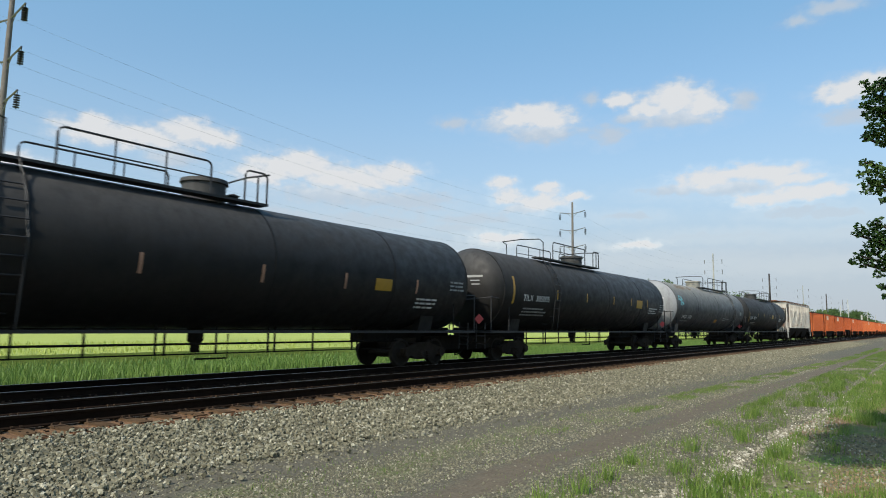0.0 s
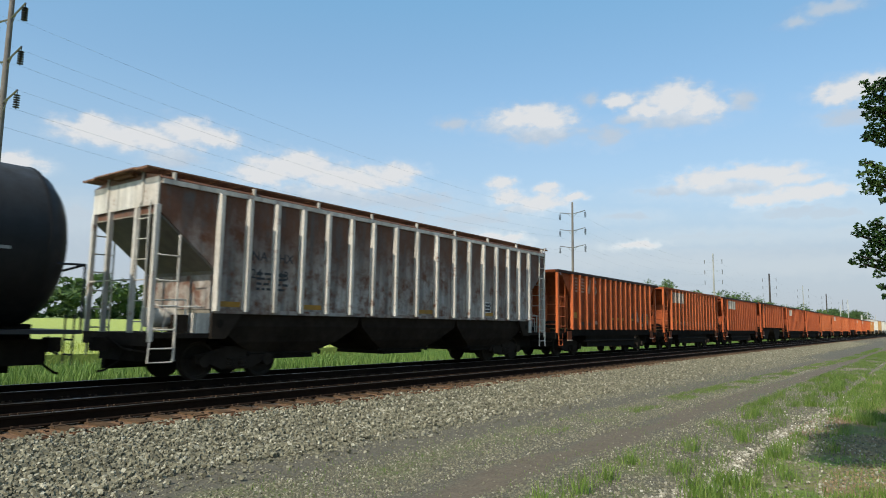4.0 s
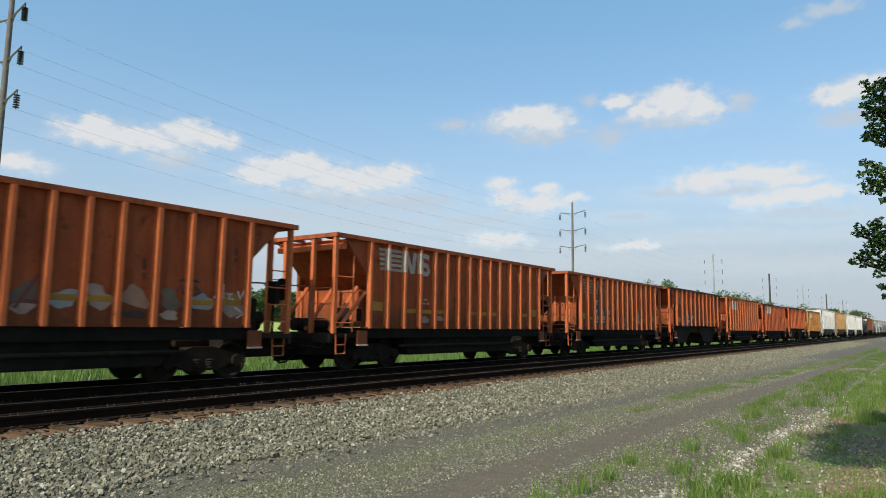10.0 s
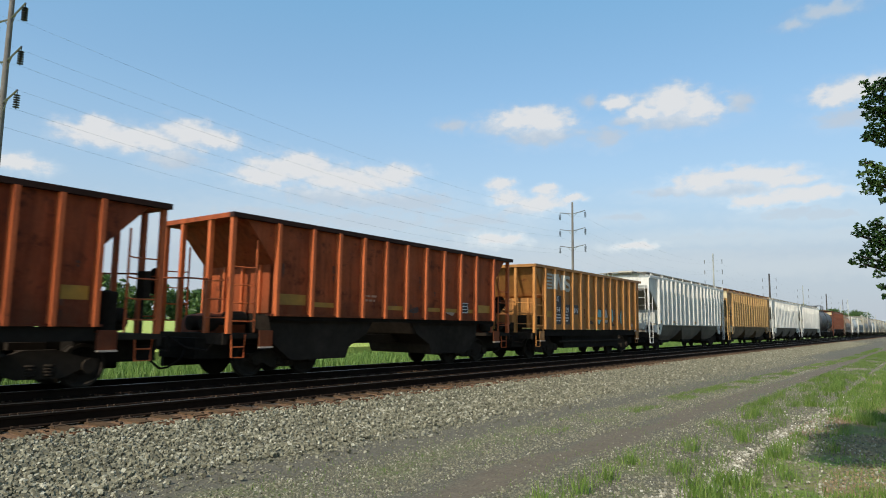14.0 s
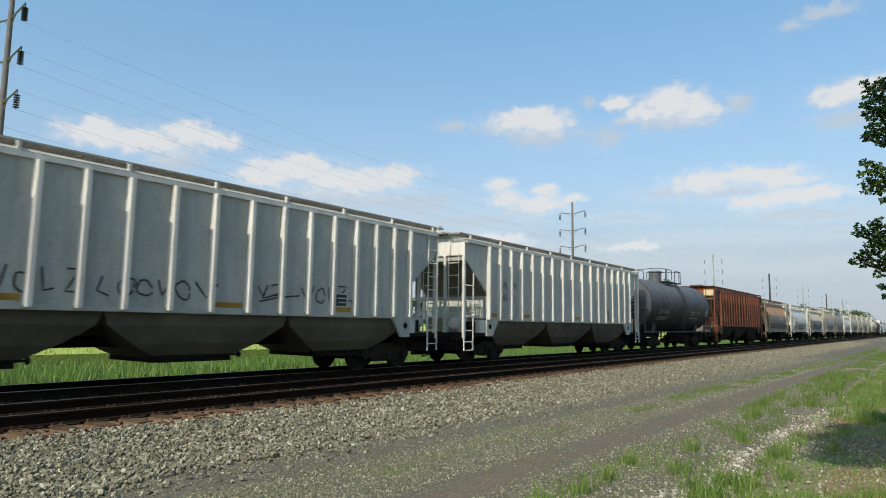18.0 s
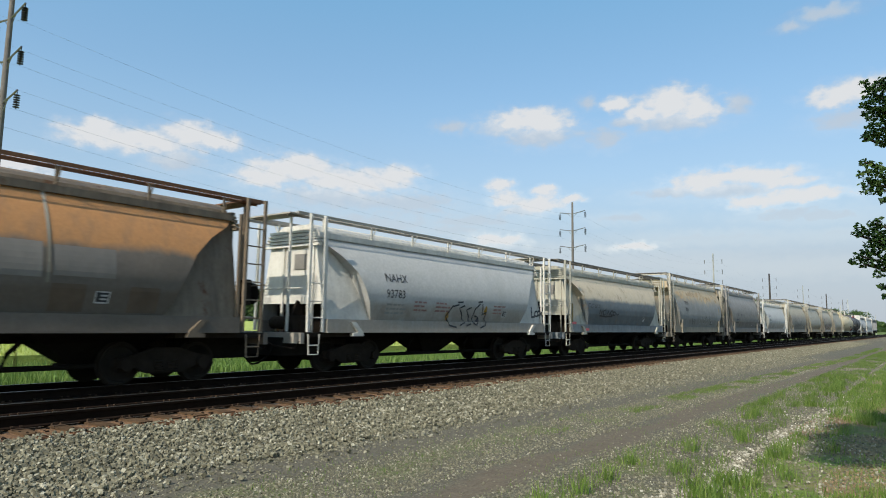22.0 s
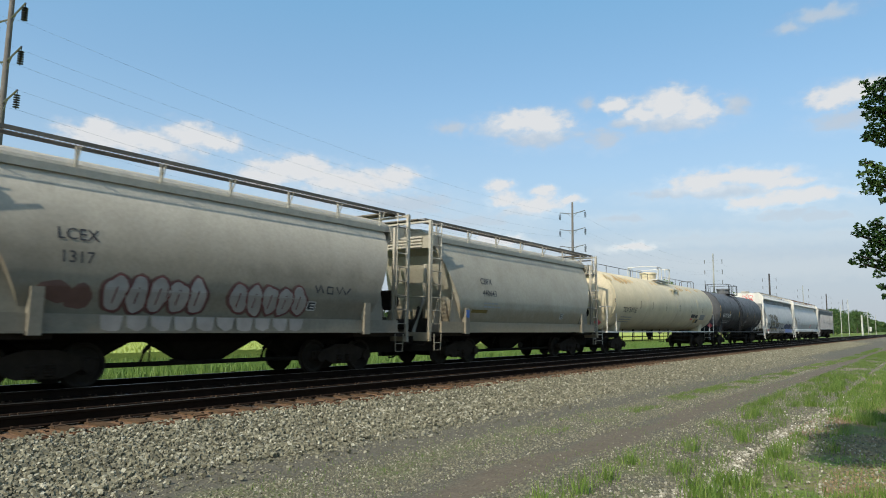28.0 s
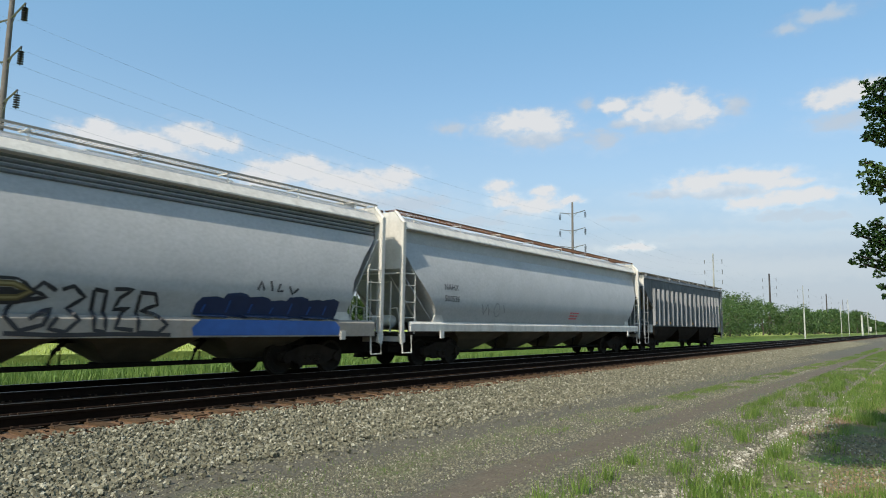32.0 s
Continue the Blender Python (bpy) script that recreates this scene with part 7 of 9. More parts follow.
# -- tank cars --
def tank_car(S0, S1, mat, label, zc=2.88, r=1.66, dome_x=0.0, platform=(-0.6, 3.2), rails=(), ladder_x=2.0, dome_r=0.55, dome_h=0.5, rail_mat=None, waist=None, catwalk=False, bars=True, head_mat=None, gap=0.75):
    car, L = begin("tank_car", label, S0, S1)
    rail_mat = rail_mat or DARK_RAILING
    xe = L / 2 - gap
    lip = L / 2 - min(0.62, gap - 0.06)
    head = 0.72
    prof = [(-xe, 0.02), (-xe + 0.03, 0.45), (-xe + 0.12, r * 0.56), (-xe + 0.28, r * 0.78), (-xe + 0.48, r * 0.92), (-xe + head, r), (0, r), (xe - head, r), (xe - 0.48, r * 0.92), (xe - 0.28, r * 0.78), (xe - 0.12, r * 0.56), (xe - 0.03, 0.45), (xe, 0.02)]
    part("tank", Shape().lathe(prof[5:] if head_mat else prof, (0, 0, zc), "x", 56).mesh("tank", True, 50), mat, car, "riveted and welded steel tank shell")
    if head_mat:
        part("tank_head", Shape().lathe(prof[:6], (0, 0, zc), "x", 56).mesh("tank_head", True, 60), head_mat, car, "paler grey domed tank head")
    for x in (-xe + head, -xe * 0.45, xe * 0.1, xe * 0.55, xe - head):
        part("weld_seam", kept(("weld_seam", r), lambda: Shape().lathe([(-0.03, r - 0.01), (-0.03, r + 0.008), (0.03, r + 0.008), (0.03, r - 0.01)], (0, 0, 0), "x", 56), True), mat, car, at=pose(x, 0, zc))
    if waist is not None:
        part("jacket_band", Shape().lathe([(-0.09, r), (-0.09, r + 0.03), (0.09, r + 0.03), (0.09, r)], (waist, 0, zc), "x", 56).mesh("jacket_band", True, 50), mat, car)
    side = lambda z: -math.sqrt(max(0.01, r * r - (z - zc) ** 2))
    for k in (-1, 1):
        part("draft_sill", Shape().box(min(k * (L / 2 - 5.2), k * (L / 2 - 0.62)), max(k * (L / 2 - 5.2), k * (L / 2 - 0.62)), -0.32, 0.32, 0.8, 1.3), UNDER, car)
        part("saddle", Shape().prism([(-1.25, 2.1), (-1.05, 1.2), (1.05, 1.2), (1.25, 2.1)], k * (L / 2 - 3.0) - 0.35, k * (L / 2 - 3.0) + 0.35, "x"), mat, car)
        part("end_platform", Shape().box(min(k * (L / 2 - 2.1), k * lip), max(k * (L / 2 - 2.1), k * lip), -1.5, 1.5, 1.12, 1.2), rail_mat, car)
        x0, x1 = k * (lip - 0.04), k * (L / 2 - 1.9)
        hr = Shape().tube([(x1, -1.48, 1.2), (x1, -1.48, 2.45), (x0, -1.48, 2.5), (x0, -0.5, 2.42), (x0, 0.5, 2.42), (x0, 1.48, 2.5), (x1, 1.48, 2.45), (x1, 1.48, 1.2)], 0.026, 6)
        for y in (-1.48, 1.48):
            hr.tube([(x0, y, 1.2), (x0, y, 2.5)], 0.026, 6)
        part("end_railing", hr, rail_mat, car)
        part("end_ladder", Shape().tube([(x0, -1.2, 0.5), (x0, -1.2, 1.5)], 0.02, 5).tube([(x0, -0.8, 0.5), (x0, -0.8, 1.5)], 0.02, 5).tube([(x0, -1.2, 0.7), (x0, -0.8, 0.7)], 0.02, 5).tube([(x0, -1.2, 1.0), (x0, -0.8, 1.0)], 0.02, 5), rail_mat, car)
        s = Shape()
        if k < 0:
            for y in (-0.95,):
                s.add([(-lip - 0.01, y - 0.0, 1.45), (-lip - 0.01, y + 0.2, 1.65), (-lip - 0.01, y, 1.85), (-lip - 0.01, y - 0.2, 1.65), (-lip + 0.01, y, 1.45), (-lip + 0.01, y + 0.2, 1.65), (-lip + 0.01, y, 1.85), (-lip + 0.01, y - 0.2, 1.65)],
                      [(0, 1, 2, 3), (7, 6, 5, 4), (0, 4, 5, 1), (1, 5, 6, 2), (2, 6, 7, 3), (3, 7, 4, 0)])
            part("placard", s, PINK_MARK, car, "red and white hazard placard")
    parts("side_walkway", [Shape().box(-L / 2 + 2.0, L / 2 - 2.0, y - 0.06, y + 0.06, 1.13, 1.2) for y in (-1.42, 1.42)], rail_mat, car)
    if bars:
        part("brake_pipe", Shape().tube([(-L / 2 + 4.0, -0.75, 0.86), (L / 2 - 4.0, -0.75, 0.86)], 0.03, 6), UNDER, car)
        part("brake_rod", Shape().tube([(-L / 2 + 4.0, -0.75, 0.62), (L / 2 - 4.0, -0.75, 0.62)], 0.018, 6), UNDER, car)
        for k in range(9):
            x = -L / 2 + 4.6 + (L - 9.2) * k / 8
            part("pipe_hanger", Shape().box(x - 0.02, x + 0.02, -0.77, -0.73, 0.6, 1.3), UNDER, car)
            if k % 2:
                part("pipe_hanger", Shape().box(x + 0.2, x + 0.24, -0.77, -0.73, 0.6, 1.3), UNDER, car)
        part("bottom_outlet", Shape().lathe([(0, 0.12), (0.2, 0.12), (0.3, 0.2), (0.7, 0.2)], (dome_x, 0, 0.62), "z", 14), UNDER, car)
        part("outlet_handle", Shape().tube([(dome_x - 0.5, -0.8, 0.5), (dome_x + 0.4, -0.8, 0.5), (dome_x + 0.4, -0.8, 1.1)], 0.025, 5), UNDER, car)

    def dome_at(rho):
        for (a0, r0), (a1, r1) in zip(prof, prof[1:6]):
            if r0 <= rho <= r1:
                return a0 + (a1 - a0) * (rho - r0) / (r1 - r0)
        return prof[5][0]
    for k, (y0, y1) in enumerate(((-0.95, -0.25), (-0.85, -0.45), (-0.85, -0.5))):
        z0 = zc + 0.42 - 0.15 * k
        rows = [[(dome_at(math.hypot(y0 + (y1 - y0) * j / 8, z - zc)) - 0.008, y0 + (y1 - y0) * j / 8, z) for j in range(9)] for z in (z0, z0 + (0.09 if k == 0 else 0.05))]
        part("head_print", Shape().add(rows[0] + rows[1], [(j, j + 1, j + 10, j + 9) for j in range(8)]), GREY_PATCH if head_mat is None else WHITE_MARK, car, "stencilled line on the tank head")
    zt = zc + r
    part("dome", Shape().lathe([(-0.25, dome_r), (dome_h - 0.12, dome_r), (dome_h - 0.1, dome_r + 0.06), (dome_h, dome_r + 0.04), (dome_h + 0.03, dome_r * 0.6)], (dome_x, 0, zt + 0.02), "z", 24).mesh("dome", True), mat, car, "round valve bonnet on the tank top")
    p0, p1 = platform
    for y in (-0.78, 0.78):
        part("platform_deck", Shape().box(p0, p1, y - 0.22, y + 0.22, zt - 0.06, zt + 0.0), rail_mat, car, "grating walkway beside the dome")
    for y in (-0.98, 0.98):
        for q0, q1 in rails:
            a = Shape().tube([(q0, y, zt - 0.05), (q0, y, zt + 0.68), (q0 + 0.04, y, zt + 0.76), (q0 + 0.12, y, zt + 0.8), (q1 - 0.12, y, zt + 0.8), (q1 - 0.04, y, zt + 0.76), (q1, y, zt + 0.68), (q1, y, zt - 0.05)], 0.026, 6)
            n = int((q1 - q0) / 1.6)
            for k in range(n):
                x = q0 + (q1 - q0) * (k + 1) / (n + 1)
                a.tube([(x, y, zt - 0.05), (x, y, zt + 0.8)], 0.02, 6)
            if n:
                a.tube([(q0, y, zt + 0.4), (q1, y, zt + 0.4)], 0.018, 6)
            part("platform_railing", a, rail_mat, car)
        lad = Shape()
        for dx in (-0.25, 0.25):
            lad.tube([(ladder_x + dx, math.copysign(0.98, y), zt), (ladder_x + dx, math.copysign(1.47, y), zc + 0.9), (ladder_x + dx, math.copysign(1.74, y), zc), (ladder_x + dx, math.copysign(1.5, y), 1.2)], 0.022, 5)
        for z in (1.5, 1.85, 2.2, 2.55, 2.9, 3.25, 3.6, 3.95):
            yy = math.copysign(max(1.0, 0.08 - side(z)), y)
            lad.tube([(ladder_x - 0.25, yy, z), (ladder_x + 0.25, yy, z)], 0.018, 5)
        if not catwalk:
            part("tank_ladder", lad, rail_mat, car)
    for x in (p0, p1):
        k = 1 if x == p0 else -1
        part("end_loop", Shape().tube([(x + k * 0.35, -0.98, zt - 0.05), (x + k * 0.35, -0.98, zt + 0.7), (x, -0.98, zt + 0.8), (x, 0, zt + 0.85), (x, 0.98, zt + 0.8), (x + k * 0.35, 0.98, zt + 0.7), (x + k * 0.35, 0.98, zt - 0.05)], 0.026, 6), rail_mat, car)
    part("valve", Shape().lathe([(0, 0.12), (0.25, 0.12), (0.3, 0.2), (0.36, 0.05)], (dome_x + 0.95, 0.1, zt - 0.02), "z", 10), mat, car)
    if catwalk:
        for x0, x1 in ((-xe + 0.55, dome_x - 1.3), (dome_x + 1.55, xe - 1.9)):
            cw = Shape().tube([(x0, -0.42, zt + 0.34), (x1, -0.42, zt + 0.34), (x1 + 0.06, -0.42, zt - 0.05)], 0.02, 5)
            for k in range(5):
                x = x0 + (x1 - x0) * k / 4.6
                cw.tube([(x, -0.42, zt - 0.06), (x, -0.42, zt + 0.34)], 0.018, 5)
            part("catwalk_railing", cw, STEEL, car, "thin grey railing along the tank top")
        for x in (-xe + 0.3, -xe + 0.62, xe - 1.6):
            part("end_loop", Shape().tube([(x, -0.55, zt - 0.35), (x, -0.52, zt + 0.38), (x, -0.4, zt + 0.46), (x, 0.4, zt + 0.46), (x, 0.52, zt + 0.38), (x, 0.55, zt - 0.35)], 0.026, 6), STEEL, car, "grey railing loop over the tank head")
        part("end_step", Shape().box(-xe + 0.05, -xe + 0.75, -0.6, 0.6, zt - 0.34, zt - 0.3), STEEL, car)
        part("side_stairs", Shape().box(dome_x + 0.4, dome_x + 1.5, -1.5, -0.6, zt - 0.65, zt - 0.58).tube([(dome_x + 0.4, -1.5, zt - 0.6), (dome_x + 0.7, -1.45, zt - 1.2)], 0.05, 5).tube([(dome_x + 1.5, -1.5, zt - 0.6), (dome_x + 1.7, -1.45, zt - 1.2)], 0.05, 5), mat, car)
    return car, L, side


# ---- the train, car by car, by the places of their couplings at 16 s ----
# black tank cars at the head
LEFT_DECK = dict(dome_x=-0.1, platform=(-5.4, 1.2), rails=((-4.1, -0.55), (0.45, 1.15)), ladder_x=-5.0)
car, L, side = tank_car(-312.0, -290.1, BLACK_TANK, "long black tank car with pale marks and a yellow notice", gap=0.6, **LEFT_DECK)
conspicuity(car, [-2.58, 0.6, 3.5, 6.74], 2.4, side, PALE_MARK, 0.09, 0.45)
part("notice", patch(4.8, 5.55, 2.42, 2.78, side), YELLOW, car, "yellow notice panel")
fine_print(car, 6.9, 2.2, 3, side, WHITE_MARK, 1.2)
fine_print(car, 8.6, 2.85, 3, side, GREY_PATCH, 0.9)
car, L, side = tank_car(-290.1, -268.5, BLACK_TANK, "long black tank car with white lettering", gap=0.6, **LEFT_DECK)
marks(car, [("TILX  305005", 0)], -8.0, 2.45, side, WHITE_MARK, 0.36, 1.15)
fine_print(car, -7.8, 2.1, 3, side, GREY_PATCH, 2.2)
conspicuity(car, [-8.85], 2.3, side, YELLOW, 0.14, 1.1)
conspicuity(car, [-5.0, -1.85, 1.5, 4.0, 6.6], 2.6, side, YELLOW, 0.1, 0.42)
part("notice", patch(4.9, 5.8, 2.5, 2.95, side), YELLOW, car, "yellow notice panel")
fine_print(car, 7.0, 2.5, 3, side, WHITE_MARK, 1.4)
fine_print(car, 8.8, 2.75, 4, side, GREY_PATCH, 0.9)
car, L, side = tank_car(-268.5, -246.5, GREY_TANK, "weathered dark grey tank car with a painted sunlit top and a teal tag", head_mat=GREY_HEAD, zc=2.92, r=1.69, dome_x=0.15, platform=(-1.0, 6.75), rails=((0.75, 5.0), (5.3, 6.7)), ladder_x=6.1, waist=6.1)
marks(car, [("SHQX   5335", 0)], -8.12, 2.1, side, WHITE_MARK, 0.32, 1.25)
fine_print(car, -8.05, 1.88, 1, side, GREY_PATCH, 2.0)
for x, z, rx, rz in ((-8.95, 3.42, 0.13, 0.14), (-8.7, 3.3, 0.17, 0.12), (-8.42, 3.38, 0.15, 0.13), (-8.6, 3.08, 0.14, 0.1), (-8.3, 3.12, 0.16, 0.09)):
    part("graffiti_fill", blob(loop_of(x, z, rx, rz, 16, 0.3, seed=int(-x * 30)), side, 0.006), TEAL_SPRAY, car, "teal sprayed tag")
for pts in ([(-9.15, 3.3), (-8.8, 3.58), (-8.45, 3.5), (-8.2, 3.3)], [(-8.9, 3.0), (-8.5, 2.95), (-8.05, 3.1)], [(-8.75, 3.6), (-8.55, 3.2), (-8.15, 3.02)]):
    part("graffiti", stroke([pts], 0.05, side, 0.012), TEAL_SPRAY, car, "teal sprayed line")
rnd = random.Random(12)
for k in range(30):
    x = rnd.choice((-7.9, -6.9, -6.2, -5.0)) + rnd.uniform(-0.5, 0.5)
    part("rust_stain", blob(loop_of(x, 4.24 + rnd.uniform(-0.1, 0.12), rnd.uniform(0.08, 0.26), rnd.uniform(0.04, 0.1), 14, 0.3, seed=400 + k), side, 0.004 + 0.0005 * (k % 6)), DUSTY_RUST, car, "brown rust along the tank top")
part("notice", patch(0.41, 1.15, 1.88, 2.1, side), DULL_ORANGE, car, "dull orange notice")
for x, z, w in ((2.7, 2.2, 0.6), (3.4, 2.16, 1.25), (2.6, 2.06, 1.0)):
    part("stencil_line", patch(x, x + w, z, z + 0.07, side), GREY_PATCH, car, "grey stencilled line")
part("placard", patch(7.0, 7.25, 1.62, 1.85, side), WHITE_MARK, car, "small pale placard")
part("stencil_patch", patch(8.05, 8.6, 2.55, 2.85, side), GREY_PATCH, car, "grey stencilled lines by the head")
part("stencil_patch", patch(6.5, 7.15, 1.98, 2.2, side), GREY_PATCH, car, "grey stencilled panel")
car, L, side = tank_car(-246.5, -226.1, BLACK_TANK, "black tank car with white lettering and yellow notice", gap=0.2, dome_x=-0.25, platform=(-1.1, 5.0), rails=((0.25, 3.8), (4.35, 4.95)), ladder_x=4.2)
marks(car, [("CBTX  786039", 0)], -8.7, 2.34, side, WHITE_MARK, 0.36, 1.2)
fine_print(car, -8.0, 2.0, 2, side, GREY_PATCH, 2.3)
conspicuity(car, [-9.05], 2.1, side, YELLOW, 0.12, 0.95)
conspicuity(car, [-5.45, -2.6, 0.35, 3.25, 5.6], 2.55, side, YELLOW, 0.1, 0.4)
part("notice", patch(1.65, 2.3, 2.52, 2.9, side), YELLOW, car, "yellow notice panel")
fine_print(car, 5.6, 2.5, 3, side, WHITE_MARK, 1.3)
fine_print(car, 7.6, 2.8, 4, side, GREY_PATCH, 0.9)

# rusty white covered hopper
car, L, side, stops = ribbed_hopper(-225.3, -206.4, WHITE_RUSTY, "rust-streaked white ribbed covered hopper car", zt=4.6, xe=8.97, low=1.7, board=BOARD_RUST, trim=RUSTY_RIB, under=UNDER_BROWN, panel=RUSTY_RIB, plate=UNDER_BROWN)
for j, (text, below) in enumerate((("NA", "24"), ("HX", "48"))):
    part("lettering", lettering(text, 0.34, stops[1 + j] + 0.14, 2.95, side), BLACK_MARK, car, "black stencilled letters")
    part("lettering", lettering(below, 0.34, stops[1 + j] + 0.14, 2.5, side), BLACK_MARK, car, "black stencilled number")
fine_print(car, -6.3, 2.6, 4, side, BLACK_MARK, 1.0)

# the orange hoppers: plan, ends, paint, whether the chord is dark, how far the emblem shows
ENDS = [-206.4, -191.7, -177.1, -162.45, -147.9, -133.1, -118.5, -103.55, -88.75, -74.1, -59.3, -44.95, -29.9, -15.1, -0.3]
HOPPERS = [("long", "inset", 0, True, 1), ("long", "inset", 0, False, 2), ("long", "braced", 2, True, 3), ("shallow", "inset", 2, True, 1), ("short", "plated", 2, True, 3), ("short", "plated", 2, True, 1), ("long", "braced", 1, False, 1),
           ("long", "braced", 1, False, 2), ("long", "inset", 1, False, 1), ("shallow", "inset", 0, True, 1), ("short", "plated", 1, False, 2), ("long", "braced", 2, True, 2), ("shallow", "inset", 0, True, 0), ("short", "plated", 3, False, 3)]
NUMBERS = {2: ("NS", ("99", "42", "00", "MW")), 3: ("NS", ("994", "317")), 4: ("NS", ("99", "4", "61", "MW")), 5: ("", ("99", "41", "60")), 6: ("", ("NS", "95", "43", "00")), 8: ("NS", ("99", "45", "18")), 9: ("NS", ("994", "673", "MW")), 10: ("NS", ("994", "174", "MW")), 13: ("NS", ("994", "159", "MW"))}
for i, (a, b) in enumerate(zip(ENDS, ENDS[1:])):
    plan, ends, tone, dark, shown = HOPPERS[i]
    words = {13: "faded amber-orange open-top hopper car with graffiti", 9: "rusty orange open-top hopper car with black number panels", 6: "rusty orange open-top hopper car with tags along its foot", 10: "orange open-top hopper car with a plated sunlit end"}.get(i, "rusty orange open-top hopper car with upright ribs")
    car, L, side, stops = open_hopper(a, b, (ORANGE + [AMBER])[tone], words, plan, ends, (LIT_ORANGE + [LIT_AMBER])[tone], DARK_CHORD if dark else None, 3.95 if plan != "long" else 3.87)
    if shown:
        road_emblem(car, -stops[-1] + (0.5 if plan == "long" else 0.16), 3.06, side, (PALE_MARK, WORN_MARK, CHALK_MARK)[shown - 1], stops if shown > 1 else ())
    first = 2 if plan == "long" else 1
    if i in NUMBERS:
        over, groups = NUMBERS[i]
        if i == 6:
            first = 1
        panels = i in (8, 9, 13)
        if plan == "shallow" or i in (8, 13):
            first = 1 if plan != "long" else 2
        ink = WHITE_MARK if i in (6, 8, 9, 10, 13) else CHALK_MARK if i in (4, 5) else WORN_MARK
        for j, text in enumerate(groups):
            x0, x1 = stops[first + j] + 0.1, stops[first + j + 1] - 0.1
            if panels:
                z0, z1 = ((1.5, 2.8), (1.5, 2.42), (1.98, 2.42))[j]
                part("number_panel", patch(x0, x1, z0, z1, side, 0.006, 2), BLACK_MARK, car, "black number panel")
                if j < 2:
                    fine_print(car, x0 + 0.05, 1.9, 3, side, WHITE_MARK, x1 - x0 - 0.2)
            part("lettering", lettering(text, min(0.36 if i != 6 else 0.44, (x1 - x0) / (0.66 * len(text))), x0 + 0.04, 2.04, side), ink, car, "stencilled number")
        if over:
            x0 = stops[first] + 0.12
            if i == 10:
                part("number_panel", patch(x0 - 0.02, stops[first + 1] - 0.1, 2.5, 2.84, side, 0.006, 2), BLACK_MARK, car, "black number panel")
            part("lettering", lettering(over, 0.32, x0 + 0.04, 2.54, side), ink, car, "stencilled letters")
    else:
        fine_print(car, stops[3] + 0.12, 2.2, 2, side, PALE_MARK, 0.5)
    rnd = random.Random(40 + i)
    # reflective sheets: thick patches at the outer bays, thin strips between
    lowest = 1.75 if plan != "shallow" else 1.82
    for j in range(len(stops) - 1):
        if j in (0, len(stops) - 2):
            part("reflector", patch(stops[j] + 0.13, stops[j + 1] - 0.14, lowest + 0.05, lowest + 0.33, side, 0.007, 1), OCHRE, car, "dull yellow reflective sheet")
        elif rnd.random() < 0.4:
            part("reflector", patch(stops[j] + 0.1, stops[j + 1] - 0.1, lowest + 0.02, lowest + 0.15, side, 0.007, 1), OCHRE, car, "dull yellow reflective strip")
        if rnd.random() < 0.3:
            x, z = stops[j] + 0.14, rnd.uniform(1.4, 1.5) + (0.3 if plan == "shallow" else 0)
            part("faded_patch", blob(loop_of((stops[j] + stops[j + 1]) / 2, z + 0.12, 0.24, 0.1, seed=600 + 20 * i + j, wob=0.2), side, 0.005), SMUDGE if rnd.random() < 0.5 else SOOT_MARK, car, "smudged patch of old stencilling")
    if i in (1, 2, 5, 10, 12):
        stencil_box(car, stops[-3] + 0.13, 1.48 if plan != "shallow" else 1.85, side, 0.34)
    if i == 1:
        for j in range(2, len(stops) - 1):
            x, z = (stops[j] + stops[j + 1]) / 2, 1.72
            zig = [(x - 0.26 + 0.065 * q + rnd.uniform(-0.02, 0.02), z + (0.14 if q % 2 else -0.1) * rnd.uniform(0.5, 1.2)) for q in range(9)]
            part("graffiti", stroke([zig], 0.05, side, 0.008), SMUDGE, car, "faded whitish sprayed scribble")
            part("graffiti_ground", blob(loop_of(x, z - 0.02, 0.24, 0.12, seed=60 + j, wob=0.3), side, 0.005), PALE_MARK, car, "faded whitish sprayed smudge")
        part("graffiti", stroke([[(stops[0] + 0.1, 2.0), (stops[0] + 0.3, 2.3), (stops[0] + 0.5, 1.95), (stops[0] + 0.62, 2.25)]], 0.07, side, 0.008), SOOT_MARK, car, "sooty sprayed scribble")
    if i == 0:
        for k in range(4):
            part("graffiti", blob(loop_of(2.6 + k * 0.8, 1.95, 0.2, 0.3, seed=80 + k + i, wob=0.35), side, 0.006), SMUDGE if k % 2 else SOOT_MARK, car, "faded sprayed scribble")
    if i == 6:
        for j in range(3, len(stops) - 1):
            part("graffiti_ground", blob(loop_of((stops[j] + stops[j + 1]) / 2, rnd.uniform(1.75, 1.95), 0.25, rnd.uniform(0.2, 0.32), seed=700 + j, wob=0.25), side, 0.005), (GREY_PATCH, SMUDGE, PALE_MARK, DIRT_BROWN)[j % 4], car, "faded grey sprayed patch")
        for pts in ([(3.45, 2.3), (3.7, 2.36), (3.95, 2.3)], [(3.42, 2.05), (3.5, 2.22), (3.58, 2.0), (3.72, 2.2), (3.76, 2.02)], [(3.85, 2.2), (3.98, 2.08), (3.86, 1.98)], [(3.5, 1.62), (3.7, 1.78), (3.9, 1.6)]):
            part("graffiti", stroke([pts], 0.05, side, 0.011), BLACK_MARK, car, "black sprayed tag")
